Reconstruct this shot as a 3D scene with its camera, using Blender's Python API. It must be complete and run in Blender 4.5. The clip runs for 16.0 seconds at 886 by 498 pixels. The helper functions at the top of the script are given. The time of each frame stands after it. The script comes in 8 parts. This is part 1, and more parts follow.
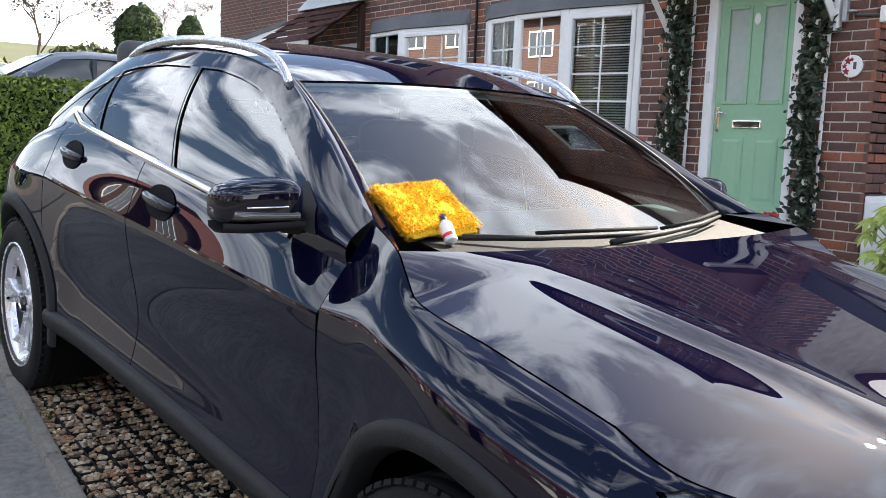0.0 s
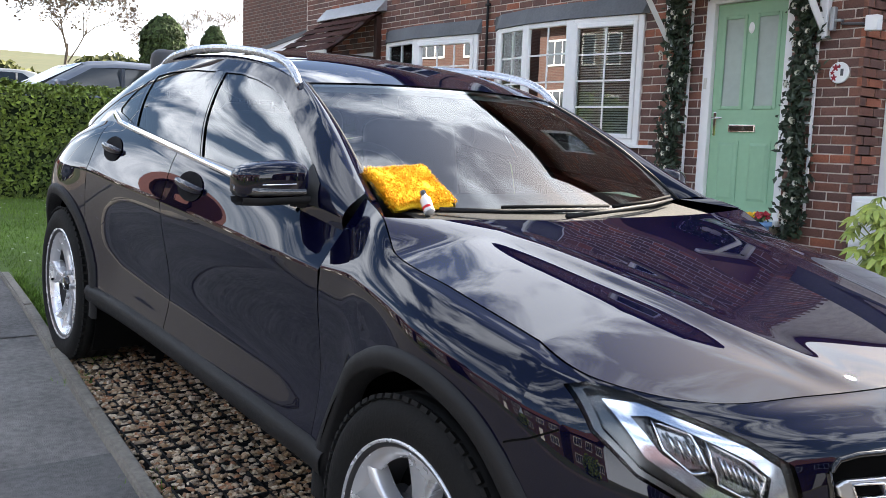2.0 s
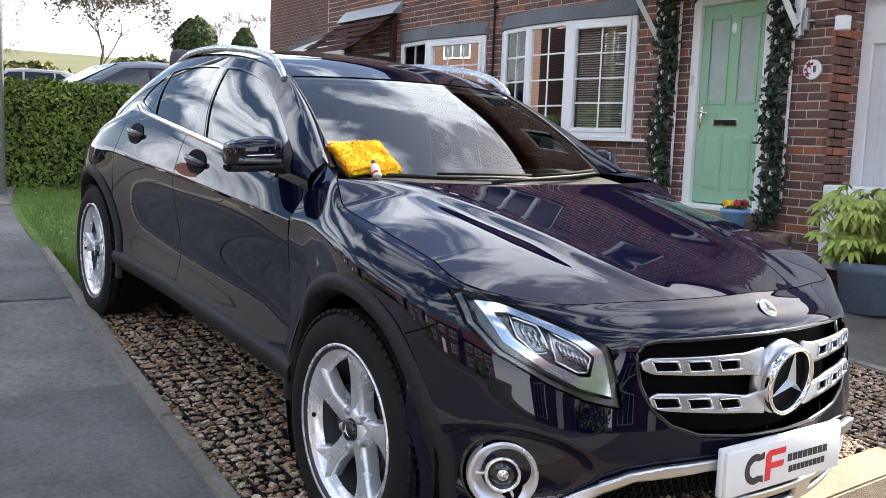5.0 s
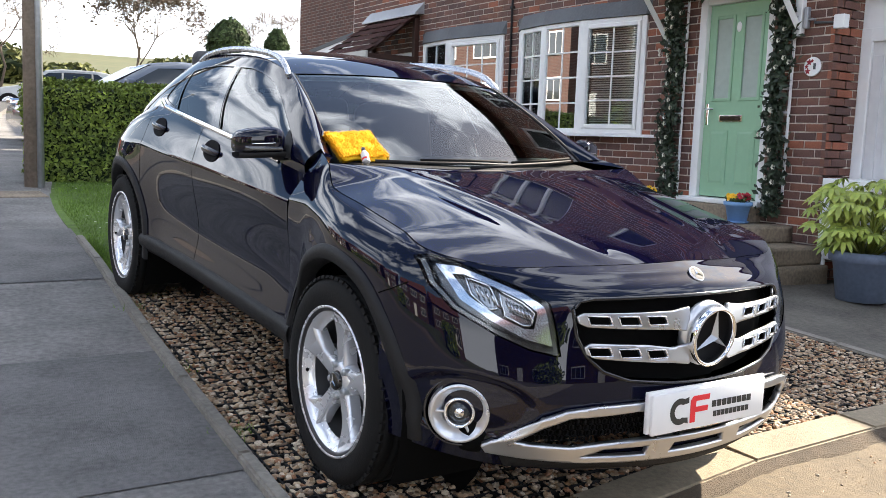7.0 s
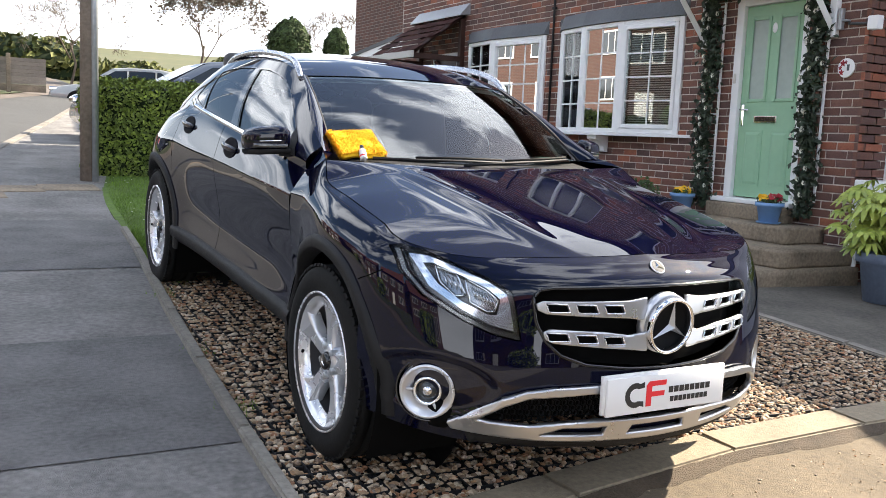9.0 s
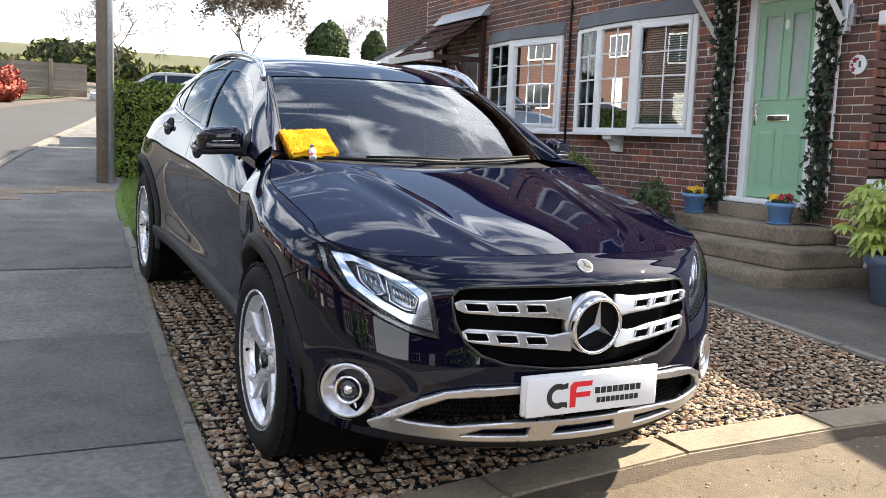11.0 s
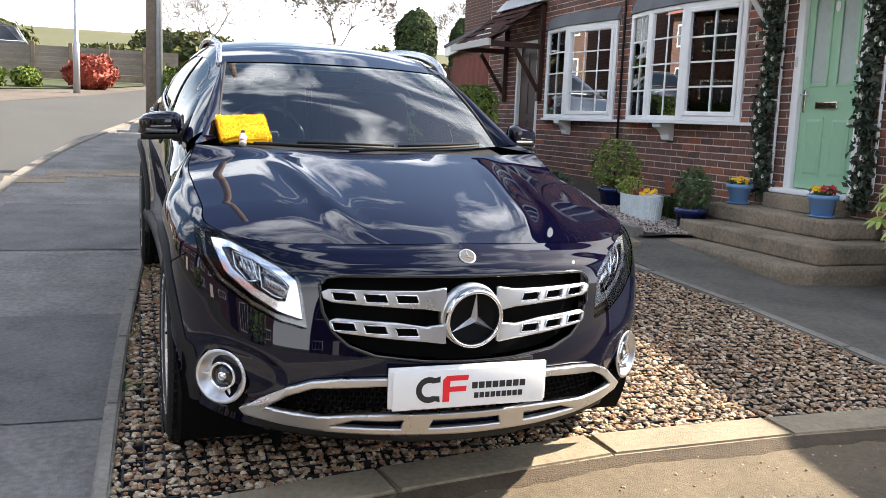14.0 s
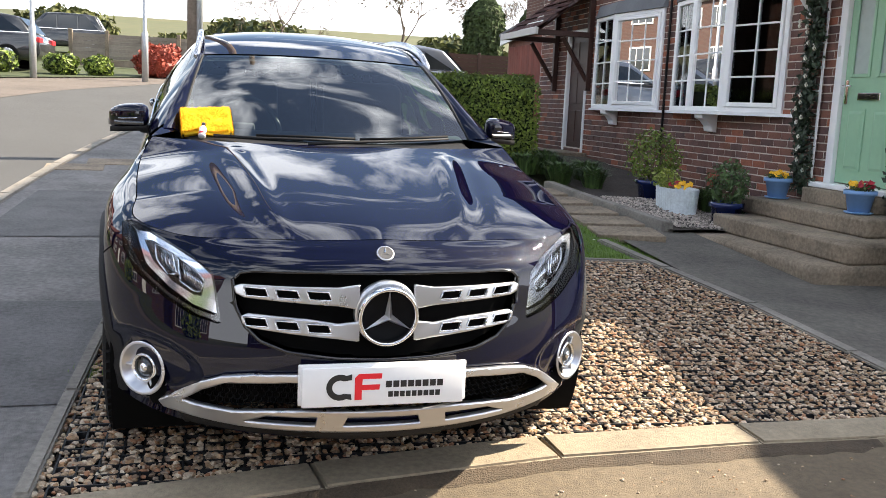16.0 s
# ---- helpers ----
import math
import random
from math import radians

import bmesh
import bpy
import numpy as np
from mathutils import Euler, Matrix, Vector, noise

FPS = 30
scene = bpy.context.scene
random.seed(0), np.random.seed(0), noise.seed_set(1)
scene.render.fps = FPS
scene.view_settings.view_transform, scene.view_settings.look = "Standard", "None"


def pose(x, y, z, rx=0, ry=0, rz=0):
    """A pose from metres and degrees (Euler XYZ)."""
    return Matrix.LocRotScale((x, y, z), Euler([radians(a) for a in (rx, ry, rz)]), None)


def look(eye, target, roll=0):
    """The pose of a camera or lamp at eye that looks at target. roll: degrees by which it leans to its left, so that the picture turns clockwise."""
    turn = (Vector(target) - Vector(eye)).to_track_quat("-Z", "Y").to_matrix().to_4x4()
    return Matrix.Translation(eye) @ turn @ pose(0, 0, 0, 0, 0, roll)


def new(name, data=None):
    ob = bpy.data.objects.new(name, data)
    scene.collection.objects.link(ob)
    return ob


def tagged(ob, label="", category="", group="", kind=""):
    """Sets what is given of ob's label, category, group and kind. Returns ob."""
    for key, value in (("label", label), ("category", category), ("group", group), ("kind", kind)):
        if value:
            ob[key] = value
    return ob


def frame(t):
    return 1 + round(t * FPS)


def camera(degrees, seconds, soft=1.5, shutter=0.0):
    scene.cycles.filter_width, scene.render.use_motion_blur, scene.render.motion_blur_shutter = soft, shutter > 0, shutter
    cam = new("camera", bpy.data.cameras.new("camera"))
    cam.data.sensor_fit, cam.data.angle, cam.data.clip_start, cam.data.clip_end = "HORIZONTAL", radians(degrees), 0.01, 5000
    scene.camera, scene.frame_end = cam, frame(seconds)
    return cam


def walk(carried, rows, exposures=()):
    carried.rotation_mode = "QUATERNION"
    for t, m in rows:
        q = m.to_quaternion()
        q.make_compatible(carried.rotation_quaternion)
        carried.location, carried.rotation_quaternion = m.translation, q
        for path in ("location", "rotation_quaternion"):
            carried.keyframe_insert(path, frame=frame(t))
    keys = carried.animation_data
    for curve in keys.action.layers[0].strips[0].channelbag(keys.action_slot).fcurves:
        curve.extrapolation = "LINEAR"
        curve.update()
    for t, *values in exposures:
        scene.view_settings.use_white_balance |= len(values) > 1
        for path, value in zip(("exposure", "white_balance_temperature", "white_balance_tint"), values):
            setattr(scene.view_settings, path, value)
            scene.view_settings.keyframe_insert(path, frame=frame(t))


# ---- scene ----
cam = camera(52.4, 16.0, soft=0.8)
PATH = [
    (0, (-1.75, -1.178, 1.279), (-0.54, 0.395, 1.028), 2.2),
    (0.5, (-1.787, -1.28, 1.271), (-0.589, 0.303, 1.028), 2.1),
    (1, (-1.831, -1.376, 1.259), (-0.643, 0.215, 1.022), 2.1),
    (1.5, (-1.887, -1.479, 1.244), (-0.705, 0.118, 1.01), 2.1),
    (2, (-1.923, -1.583, 1.234), (-0.748, 0.019, 1.001), 2.2),
    (2.5, (-1.952, -1.689, 1.227), (-0.784, -0.083, 0.993), 2.2),
    (3, (-1.966, -1.8, 1.21), (-0.806, -0.188, 0.979), 2.1),
    (3.5, (-1.982, -1.919, 1.199), (-0.831, -0.301, 0.967), 2.0),
    (4, (-2.003, -2.034, 1.19), (-0.862, -0.408, 0.957), 2.1),
    (6.5, (-2.118, -2.582, 1.15), (-1.041, -0.914, 0.913), 2.1),
    (7, (-2.114, -2.686, 1.143), (-1.056, -1.005, 0.905), 2.1),
    (7.5, (-2.106, -2.806, 1.147), (-1.075, -1.109, 0.906), 2.1),
    (8, (-2.088, -2.893, 1.153), (-1.086, -1.179, 0.909), 2.3),
    (10.5, (-1.738, -3.121, 1.156), (-0.868, -1.337, 0.91), 2.3),
    (11, (-1.64, -3.166, 1.158), (-0.787, -1.374, 0.912), 2.2),
    (11.5, (-1.532, -3.22, 1.163), (-0.701, -1.417, 0.918), 2.1),
    (12, (-1.428, -3.262, 1.168), (-0.622, -1.449, 0.92), 2.1),
    (12.5, (-1.32, -3.286, 1.168), (-0.547, -1.459, 0.916), 2.2),
    (13, (-1.21, -3.307, 1.17), (-0.476, -1.465, 0.91), 2.3),
    (13.5, (-1.092, -3.332, 1.176), (-0.401, -1.475, 0.906), 2.3),
    (14, (-0.979, -3.361, 1.178), (-0.33, -1.49, 0.897), 2.4),
    (14.5, (-0.862, -3.395, 1.182), (-0.253, -1.512, 0.891), 2.5),
    (15, (-0.735, -3.43, 1.199), (-0.168, -1.536, 0.899), 2.4),
    (15.5, (-0.619, -3.45, 1.21), (-0.09, -1.546, 0.904), 2.5),
    (16, (-0.508, -3.452, 1.218), (-0.019, -1.538, 0.905), 2.6),
]
walk(cam, [(t, look(eye, target, roll)) for t, eye, target, roll in PATH], [(0, 2.10, 6200, 10), (8, 1.98, 6350, 10), (16, 1.93, 6450, 10)])

# ---- light ----
SUN_DIR = Vector((0.99, 0.125, 0.0)).normalized() * math.cos(radians(38)) + Vector((0, 0, math.sin(radians(38))))
world = bpy.data.worlds.new("sky")
scene.world = world
world.use_nodes = True
wn, wl = world.node_tree.nodes, world.node_tree.links
wn.clear()
w_out, w_bg, w_sky = wn.new("ShaderNodeOutputWorld"), wn.new("ShaderNodeBackground"), wn.new("ShaderNodeTexSky")
w_sky.sky_type, w_sky.sun_disc = "NISHITA", False
w_sky.sun_elevation, w_sky.sun_rotation = radians(38), math.atan2(SUN_DIR.x, SUN_DIR.y)
w_sky.dust_density, w_sky.air_density = 1.5, 1.0
# broken white cloud over the blue
w_co, w_map, w_noise, w_ramp, w_mix = wn.new("ShaderNodeTexCoord"), wn.new("ShaderNodeMapping"), wn.new("ShaderNodeTexNoise"), wn.new("ShaderNodeValToRGB"), wn.new("ShaderNodeMix")
w_map.inputs["Scale"].default_value = (1.6, 1.6, 3.0)
w_map.inputs["Location"].default_value = (2.3, 0.7, 1.1)
w_noise.inputs["Scale"].default_value, w_noise.inputs["Detail"].default_value, w_noise.inputs["Roughness"].default_value = 2.3, 8, 0.60
w_noise.inputs["Distortion"].default_value = 0.5
w_ramp.color_ramp.elements[0].position, w_ramp.color_ramp.elements[1].position = 0.49, 0.62
w_mix.data_type = "RGBA"
w_mix.inputs[7].default_value = (16.5, 17.0, 17.8, 1)
wl.new(w_co.outputs["Generated"], w_map.inputs["Vector"])
wl.new(w_map.outputs["Vector"], w_noise.inputs["Vector"])
wl.new(w_noise.outputs["Fac"], w_ramp.inputs["Fac"])
w_sep, w_low, w_max = wn.new("ShaderNodeSeparateXYZ"), wn.new("ShaderNodeMapRange"), wn.new("ShaderNodeMath")
w_low.inputs["From Min"].default_value, w_low.inputs["From Max"].default_value = 0.03, 0.24
w_low.inputs["To Min"].default_value, w_low.inputs["To Max"].default_value = 1.0, 0.0
w_max.operation = "MAXIMUM"
wl.new(w_co.outputs["Generated"], w_sep.inputs[0])
wl.new(w_sep.outputs["Z"], w_low.inputs["Value"])
wl.new(w_low.outputs[0], w_max.inputs[0])
wl.new(w_ramp.outputs["Color"], w_max.inputs[1])
wl.new(w_max.outputs[0], w_mix.inputs[0])
wl.new(w_sky.outputs["Color"], w_mix.inputs[6])
wl.new(w_mix.outputs[2], w_bg.inputs["Color"])
wl.new(w_bg.outputs["Background"], w_out.inputs["Surface"])
w_bg.inputs["Strength"].default_value = 0.056
sun = new("sun", bpy.data.lights.new("sun", "SUN"))
sun.data.energy, sun.data.angle, sun.data.color = 4.4, radians(0.6), (1.0, 0.87, 0.69)
sun.matrix_world = look(SUN_DIR * 50, (0, 0, 0))


# ---- materials ----
def material(name, base, rough=0.6, metal=0.0, vary=0.25, scale=8.0, bump=0.0, bump_scale=60.0, coat=0.0, spec=0.5, second=None, per_object=0.0, island=0.0):
    """A procedural surface: base colour broken by noise at two scales, uneven gloss and fine relief."""
    m = bpy.data.materials.new(name)
    m.use_nodes = True
    n, l = m.node_tree.nodes, m.node_tree.links
    b = n["Principled BSDF"]
    b.inputs["Metallic"].default_value, b.inputs["Coat Weight"].default_value = metal, coat
    b.inputs["Coat Roughness"].default_value = 0.015
    b.inputs["Specular IOR Level"].default_value = spec
    co = n.new("ShaderNodeTexCoord")
    big, fine = n.new("ShaderNodeTexNoise"), n.new("ShaderNodeTexNoise")
    big.inputs["Scale"].default_value, big.inputs["Detail"].default_value = scale * 0.22, 4
    fine.inputs["Scale"].default_value, fine.inputs["Detail"].default_value = scale * 3.0, 5
    for t in (big, fine):
        l.new(co.outputs["Object"], t.inputs["Vector"])
    add = n.new("ShaderNodeMath")
    add.operation = "ADD"
    l.new(big.outputs["Fac"], add.inputs[0])
    l.new(fine.outputs["Fac"], add.inputs[1])
    span = n.new("ShaderNodeMapRange")
    span.inputs["From Min"].default_value, span.inputs["From Max"].default_value = 0.65, 1.35
    span.clamp = True
    l.new(add.outputs[0], span.inputs["Value"])
    mix = n.new("ShaderNodeMix")
    mix.data_type = "RGBA"
    dark = second or tuple(c * (1 - vary) for c in base)
    light = tuple(min(1, c * (1 + vary * 0.6)) for c in base)
    mix.inputs[6].default_value, mix.inputs[7].default_value = (*dark, 1), (*light, 1)
    l.new(span.outputs[0], mix.inputs[0])
    colour = mix.outputs[2]
    for amount, kind, out in ((per_object, "ShaderNodeObjectInfo", "Random"), (island, "ShaderNodeNewGeometry", "Random Per Island")):
        if amount:
            info, hue, val = n.new(kind), n.new("ShaderNodeHueSaturation"), n.new("ShaderNodeMapRange")
            val.inputs["To Min"].default_value, val.inputs["To Max"].default_value = 1 - amount, 1 + amount
            l.new(info.outputs[out], val.inputs["Value"])
            l.new(val.outputs[0], hue.inputs["Value"])
            l.new(colour, hue.inputs["Color"])
            colour = hue.outputs["Color"]
    l.new(colour, b.inputs["Base Color"])
    if coat == 0 and rough > 0.15:
        rr = n.new("ShaderNodeMapRange")
        rr.inputs["To Min"].default_value, rr.inputs["To Max"].default_value = max(0.05, rough - 0.1), min(1, rough + 0.1)
        l.new(fine.outputs["Fac"], rr.inputs["Value"])
        l.new(rr.outputs[0], b.inputs["Roughness"])
    else:
        b.inputs["Roughness"].default_value = rough
    if bump:
        tex, bm_ = n.new("ShaderNodeTexNoise"), n.new("ShaderNodeBump")
        tex.inputs["Scale"].default_value, tex.inputs["Detail"].default_value = bump_scale, 4
        l.new(co.outputs["Object"], tex.inputs["Vector"])
        l.new(tex.outputs["Fac"], bm_.inputs["Height"])
        bm_.inputs["Strength"].default_value, bm_.inputs["Distance"].default_value = bump, 0.01
        l.new(bm_.outputs["Normal"], b.inputs["Normal"])
    return m


def ramp_material(name, colours, rough=0.85, kind="island", bump=0.5, bump_scale=120, scale=20.0):
    """A surface whose pieces take colours from a list at random, with grain and relief."""
    m = material(name, (0.5, 0.5, 0.5), rough, vary=0.35, scale=scale, bump=bump, bump_scale=bump_scale)
    n, l = m.node_tree.nodes, m.node_tree.links
    source = n.new("ShaderNodeNewGeometry" if kind == "island" else "ShaderNodeObjectInfo")
    ramp, mult = n.new("ShaderNodeValToRGB"), n.new("ShaderNodeMix")
    ramp.color_ramp.interpolation = "CONSTANT"
    while len(ramp.color_ramp.elements) < len(colours):
        ramp.color_ramp.elements.new(0.5)
    for k, (element, c) in enumerate(zip(ramp.color_ramp.elements, colours)):
        element.position, element.color = k / len(colours), (*c, 1)
    l.new(source.outputs["Random Per Island" if kind == "island" else "Random"], ramp.inputs["Fac"])
    mult.data_type, mult.blend_type = "RGBA", "MULTIPLY"
    mult.inputs[0].default_value = 1.0
    shade = n["Principled BSDF"].inputs["Base Color"].links[0].from_socket
    gain = n.new("ShaderNodeMix")
    gain.data_type, gain.blend_type = "RGBA", "MULTIPLY"
    gain.inputs[0].default_value = 1.0
    gain.inputs[7].default_value = (2, 2, 2, 1)
    l.new(shade, gain.inputs[6])
    l.new(gain.outputs[2], mult.inputs[6])
    l.new(ramp.outputs["Color"], mult.inputs[7])
    l.new(mult.outputs[2], n["Principled BSDF"].inputs["Base Color"])
    return m


def clear_glass(name, tint=(0.9, 0.95, 0.93), rough=0.0, ior=1.5, keep=0.5):
    """Thin glazing: mirror reflection over a tinted clear sheet."""
    m = bpy.data.materials.new(name)
    m.use_nodes = True
    n, l = m.node_tree.nodes, m.node_tree.links
    n.remove(n["Principled BSDF"])
    gloss, clear, mixer, fres = n.new("ShaderNodeBsdfGlossy"), n.new("ShaderNodeBsdfTransparent"), n.new("ShaderNodeMixShader"), n.new("ShaderNodeFresnel")
    gloss.inputs["Roughness"].default_value = rough
    fres.inputs["IOR"].default_value = ior
    clear.inputs["Color"].default_value = (*tint, 1)
    l.new(fres.outputs[0], mixer.inputs[0])
    l.new(clear.outputs[0], mixer.inputs[1])
    l.new(gloss.outputs[0], mixer.inputs[2])
    l.new(mixer.outputs[0], n["Material Output"].inputs["Surface"])
    return m


M = {}
M["asphalt"] = material("asphalt", (0.225, 0.214, 0.204), 0.9, vary=0.5, scale=12, bump=0.9, bump_scale=220)
M["tarmac"] = material("worn_tarmac", (0.140, 0.108, 0.070), 0.9, vary=0.4, scale=12, bump=0.7, bump_scale=160)
M["patch"] = material("patched_asphalt", (0.165, 0.160, 0.156), 0.9, vary=0.45, scale=16, bump=0.9, bump_scale=220)
# darker tarmac for the unseen road, to tone down bumper reflections
M["carriageway"] = material("darkened_tarmac", (0.06, 0.057, 0.053), 0.9, vary=0.35, scale=6, bump=0.6, bump_scale=160)
M["far_footway"] = material("buff_footway", (0.125, 0.104, 0.088), 0.9, vary=0.35, scale=5, bump=0.5, bump_scale=150)
M["road"] = material("road_tarmac", (0.066, 0.066, 0.066), 0.9, vary=0.2, scale=3, bump=0.4, bump_scale=150)
M["concrete"] = material("concrete", (0.27, 0.215, 0.155), 0.9, vary=0.55, scale=12, bump=0.5, bump_scale=120)
M["kerb"] = material("kerb_stone", (0.285, 0.235, 0.165), 0.9, vary=0.35, scale=14, bump=0.5, bump_scale=150, per_object=0.12)
M["edging"] = material("edging_concrete", (0.24, 0.22, 0.19), 0.9, vary=0.4, scale=14, bump=0.5, bump_scale=150, per_object=0.12)
M["dirt"] = material("damp_dirt", (0.085, 0.062, 0.040), 0.95, vary=0.5, scale=30, bump=1.0, bump_scale=140)
M["path"] = material("path_concrete", (0.135, 0.122, 0.104), 0.9, vary=0.5, scale=9, bump=0.6, bump_scale=160)
M["soil"] = material("soil", (0.06, 0.048, 0.04), 1.0, vary=0.5, scale=20, bump=1.0, bump_scale=90)
M["pale_stone"] = material("pale_stone", (0.46, 0.40, 0.35), 0.8, vary=0.4, scale=40, island=0.55)
STONES = tuple((a * 0.90, b * 0.80, c * 0.67) for a, b, c in ((0.50, 0.43, 0.35), (0.36, 0.27, 0.19), (0.66, 0.60, 0.52), (0.24, 0.18, 0.14), (0.43, 0.29, 0.18), (0.58, 0.48, 0.37), (0.30, 0.26, 0.23), (0.72, 0.67, 0.60), (0.38, 0.21, 0.13), (0.48, 0.39, 0.30)))
M["stone"] = ramp_material("gravel_stone", STONES, 0.8, scale=60, bump=0.4, bump_scale=200)
BRICKS = ((0.130, 0.062, 0.048), (0.110, 0.055, 0.045), (0.150, 0.066, 0.047), (0.095, 0.050, 0.042), (0.135, 0.060, 0.045), (0.120, 0.062, 0.052), (0.230, 0.080, 0.048), (0.105, 0.056, 0.048), (0.145, 0.070, 0.055), (0.085, 0.048, 0.044))
BRICKS = tuple((a * 1.45, b * 1.46, c * 1.40) for a, b, c in BRICKS)
M["brick"] = ramp_material("brick", BRICKS, 0.85, "island", 0.5, 120, 24)
M["brick_piece"] = ramp_material("brick_piece", BRICKS, 0.85, "object", 0.5, 120, 24)
M["grass"] = material("grass", (0.14, 0.23, 0.030), 0.9, vary=0.4, scale=4, second=(0.08, 0.14, 0.02), island=0.35)
M["lawn"] = material("lawn", (0.11, 0.18, 0.03), 1.0, vary=0.5, scale=5, bump=1.0, bump_scale=120)
M["field"] = material("field", (0.085, 0.080, 0.032), 1.0, vary=0.3, scale=0.12, second=(0.05, 0.062, 0.02))
M["scrub"] = material("scrub_leaf", (0.10, 0.105, 0.022), 0.8, vary=0.4, scale=2, second=(0.045, 0.055, 0.014), island=0.45)
M["old_brick"] = material("old_brick", (0.155, 0.068, 0.05), 0.85, vary=0.35, scale=18, bump=0.5, bump_scale=120, per_object=0.35, island=0.38)
M["red_brick"] = material("red_brick", (0.33, 0.10, 0.055), 0.85, vary=0.3, scale=18, bump=0.5, bump_scale=120, per_object=0.3, island=0.3)
M["mortar"] = material("mortar", (0.66, 0.59, 0.52), 0.95, vary=0.3, scale=25, bump=0.6, bump_scale=160)
M["white"] = material("white_upvc", (0.88, 0.88, 0.88), 0.35, vary=0.05, scale=3)
M["lead"] = material("lead_flashing", (0.10, 0.105, 0.115), 0.6, vary=0.3, scale=12, bump=0.3, bump_scale=40)
M["sage"] = material("sage_green_door", (0.31, 0.52, 0.34), 0.42, vary=0.06, scale=6, bump=0.12, bump_scale=90)
M["chrome"] = material("chrome", (0.85, 0.86, 0.88), 0.06, metal=1.0, vary=0.03)
M["silver"] = material("silver_paint", (0.60, 0.61, 0.64), 0.30, metal=0.9, vary=0.04, scale=4)
# barrel darker than the alloy, its colour giving the shade behind the spokes
M["barrel"] = material("shaded_wheel_barrel", (0.05, 0.05, 0.053), 0.5, metal=0.5, vary=0.1, scale=6)
M["lamp_grey"] = material("grey_lamp_reflector", (0.34, 0.35, 0.37), 0.18, metal=0.9, vary=0.08, scale=8)
M["rail"] = material("brushed_rail", (0.50, 0.52, 0.56), 0.25, metal=0.9, vary=0.05, scale=6)
M["alloy"] = material("alloy", (0.78, 0.79, 0.82), 0.26, metal=0.6, vary=0.05, scale=6)
M["paint"] = material("navy_metallic_paint", (0.0015, 0.0017, 0.0110), 0.45, vary=0.04, scale=2, coat=1.0, spec=0.0)
M["paint"].node_tree.nodes["Principled BSDF"].inputs["Coat IOR"].default_value = 1.5
M["paint"].node_tree.nodes["Principled BSDF"].inputs["Coat Roughness"].default_value = 0.006
M["black_plastic"] = material("black_plastic", (0.012, 0.012, 0.013), 0.6, spec=0.3, vary=0.2, scale=20, bump=0.2, bump_scale=300)
M["gloss_black"] = material("gloss_black", (0.008, 0.008, 0.009), 0.12, vary=0.05, coat=0.5)
M["rubber"] = material("tyre_rubber", (0.011, 0.011, 0.011), 0.8, spec=0.2, vary=0.25, scale=20, bump=0.2, bump_scale=120)
# near-black standing in for shade in deep gaps; also small black parts
M["cavity"] = material("shade_and_trim_black", (0.003, 0.003, 0.003), 0.95, vary=0.2, spec=0.1)
# flat black for the handle recesses, in place of shade in a hollow
M["recess"] = material("recess_shade_black", (0.002, 0.002, 0.004), 0.7, vary=0.1, spec=0.08)
M["trim"] = material("grey_trim", (0.07, 0.07, 0.075), 0.7, vary=0.2, scale=20, bump=0.2, bump_scale=200)
M["seat"] = material("seat_leather", (0.05, 0.05, 0.053), 0.55, vary=0.2, scale=14, bump=0.2, bump_scale=200)
M["lamp_white"] = material("bright_lamp_trim", (0.80, 0.83, 0.90), 0.10, metal=0.75, vary=0.03, scale=6)
M["matt_black"] = material("matt_black", (0.006, 0.006, 0.007), 0.7, vary=0.1, spec=0.15)
M["lamp_bowl"] = material("smoked_chrome", (0.13, 0.13, 0.13), 0.2, metal=0.85, vary=0.1, scale=8)
# lawn colour lowered so its sunlit reflection in the car's side is weaker
M["darkened_lawn"] = material("darkened_lawn", (0.05, 0.065, 0.025), 1.0, vary=0.4, scale=3, bump=0.6, bump_scale=60)
M["glass"] = clear_glass("windscreen_glass", (0.62, 0.80, 0.79), ior=2.35)
M["privacy"] = clear_glass("privacy_glass", (0.10, 0.12, 0.13), ior=2.3)
M["pane"] = clear_glass("window_pane", (0.88, 0.92, 0.92), ior=1.5)
M["frosted"] = material("frosted_glass", (0.42, 0.50, 0.46), 0.22, vary=0.12, scale=5, bump=0.15, bump_scale=60)
M["pale_silver"] = material("pale_silver_car_paint", (0.42, 0.42, 0.40), 0.3, metal=0.4, coat=1.0, vary=0.05)
M["lens"] = clear_glass("lamp_lens", (0.93, 0.95, 0.97), ior=1.35)
M["hedge"] = material("hedge_leaf", (0.20, 0.26, 0.034), 0.6, vary=0.4, scale=5, second=(0.045, 0.08, 0.016), island=0.5)
# very dark green that puts shade into the middle of the foliage
M["shade_core"] = material("shade_core", (0.018, 0.032, 0.010), 1.0, vary=0.5, scale=10)
M["leaf"] = material("shrub_leaf", (0.07, 0.12, 0.035), 0.5, vary=0.4, scale=8, island=0.45)
M["ivy"] = material("ivy_leaf", (0.030, 0.048, 0.025), 0.5, vary=0.4, scale=8, island=0.5)
M["fatsia"] = material("fatsia_leaf", (0.34, 0.36, 0.07), 0.4, vary=0.4, scale=6, second=(0.14, 0.22, 0.03), island=0.35)
M["conifer"] = material("conifer", (0.05, 0.075, 0.022), 0.9, vary=0.5, scale=4, island=0.5)
M["bark"] = material("bark", (0.16, 0.12, 0.09), 0.95, vary=0.4, scale=14, bump=1.0, bump_scale=50)
M["pole_wood"] = material("pole_wood", (0.24, 0.19, 0.15), 0.9, vary=0.4, scale=10, bump=0.6, bump_scale=50)
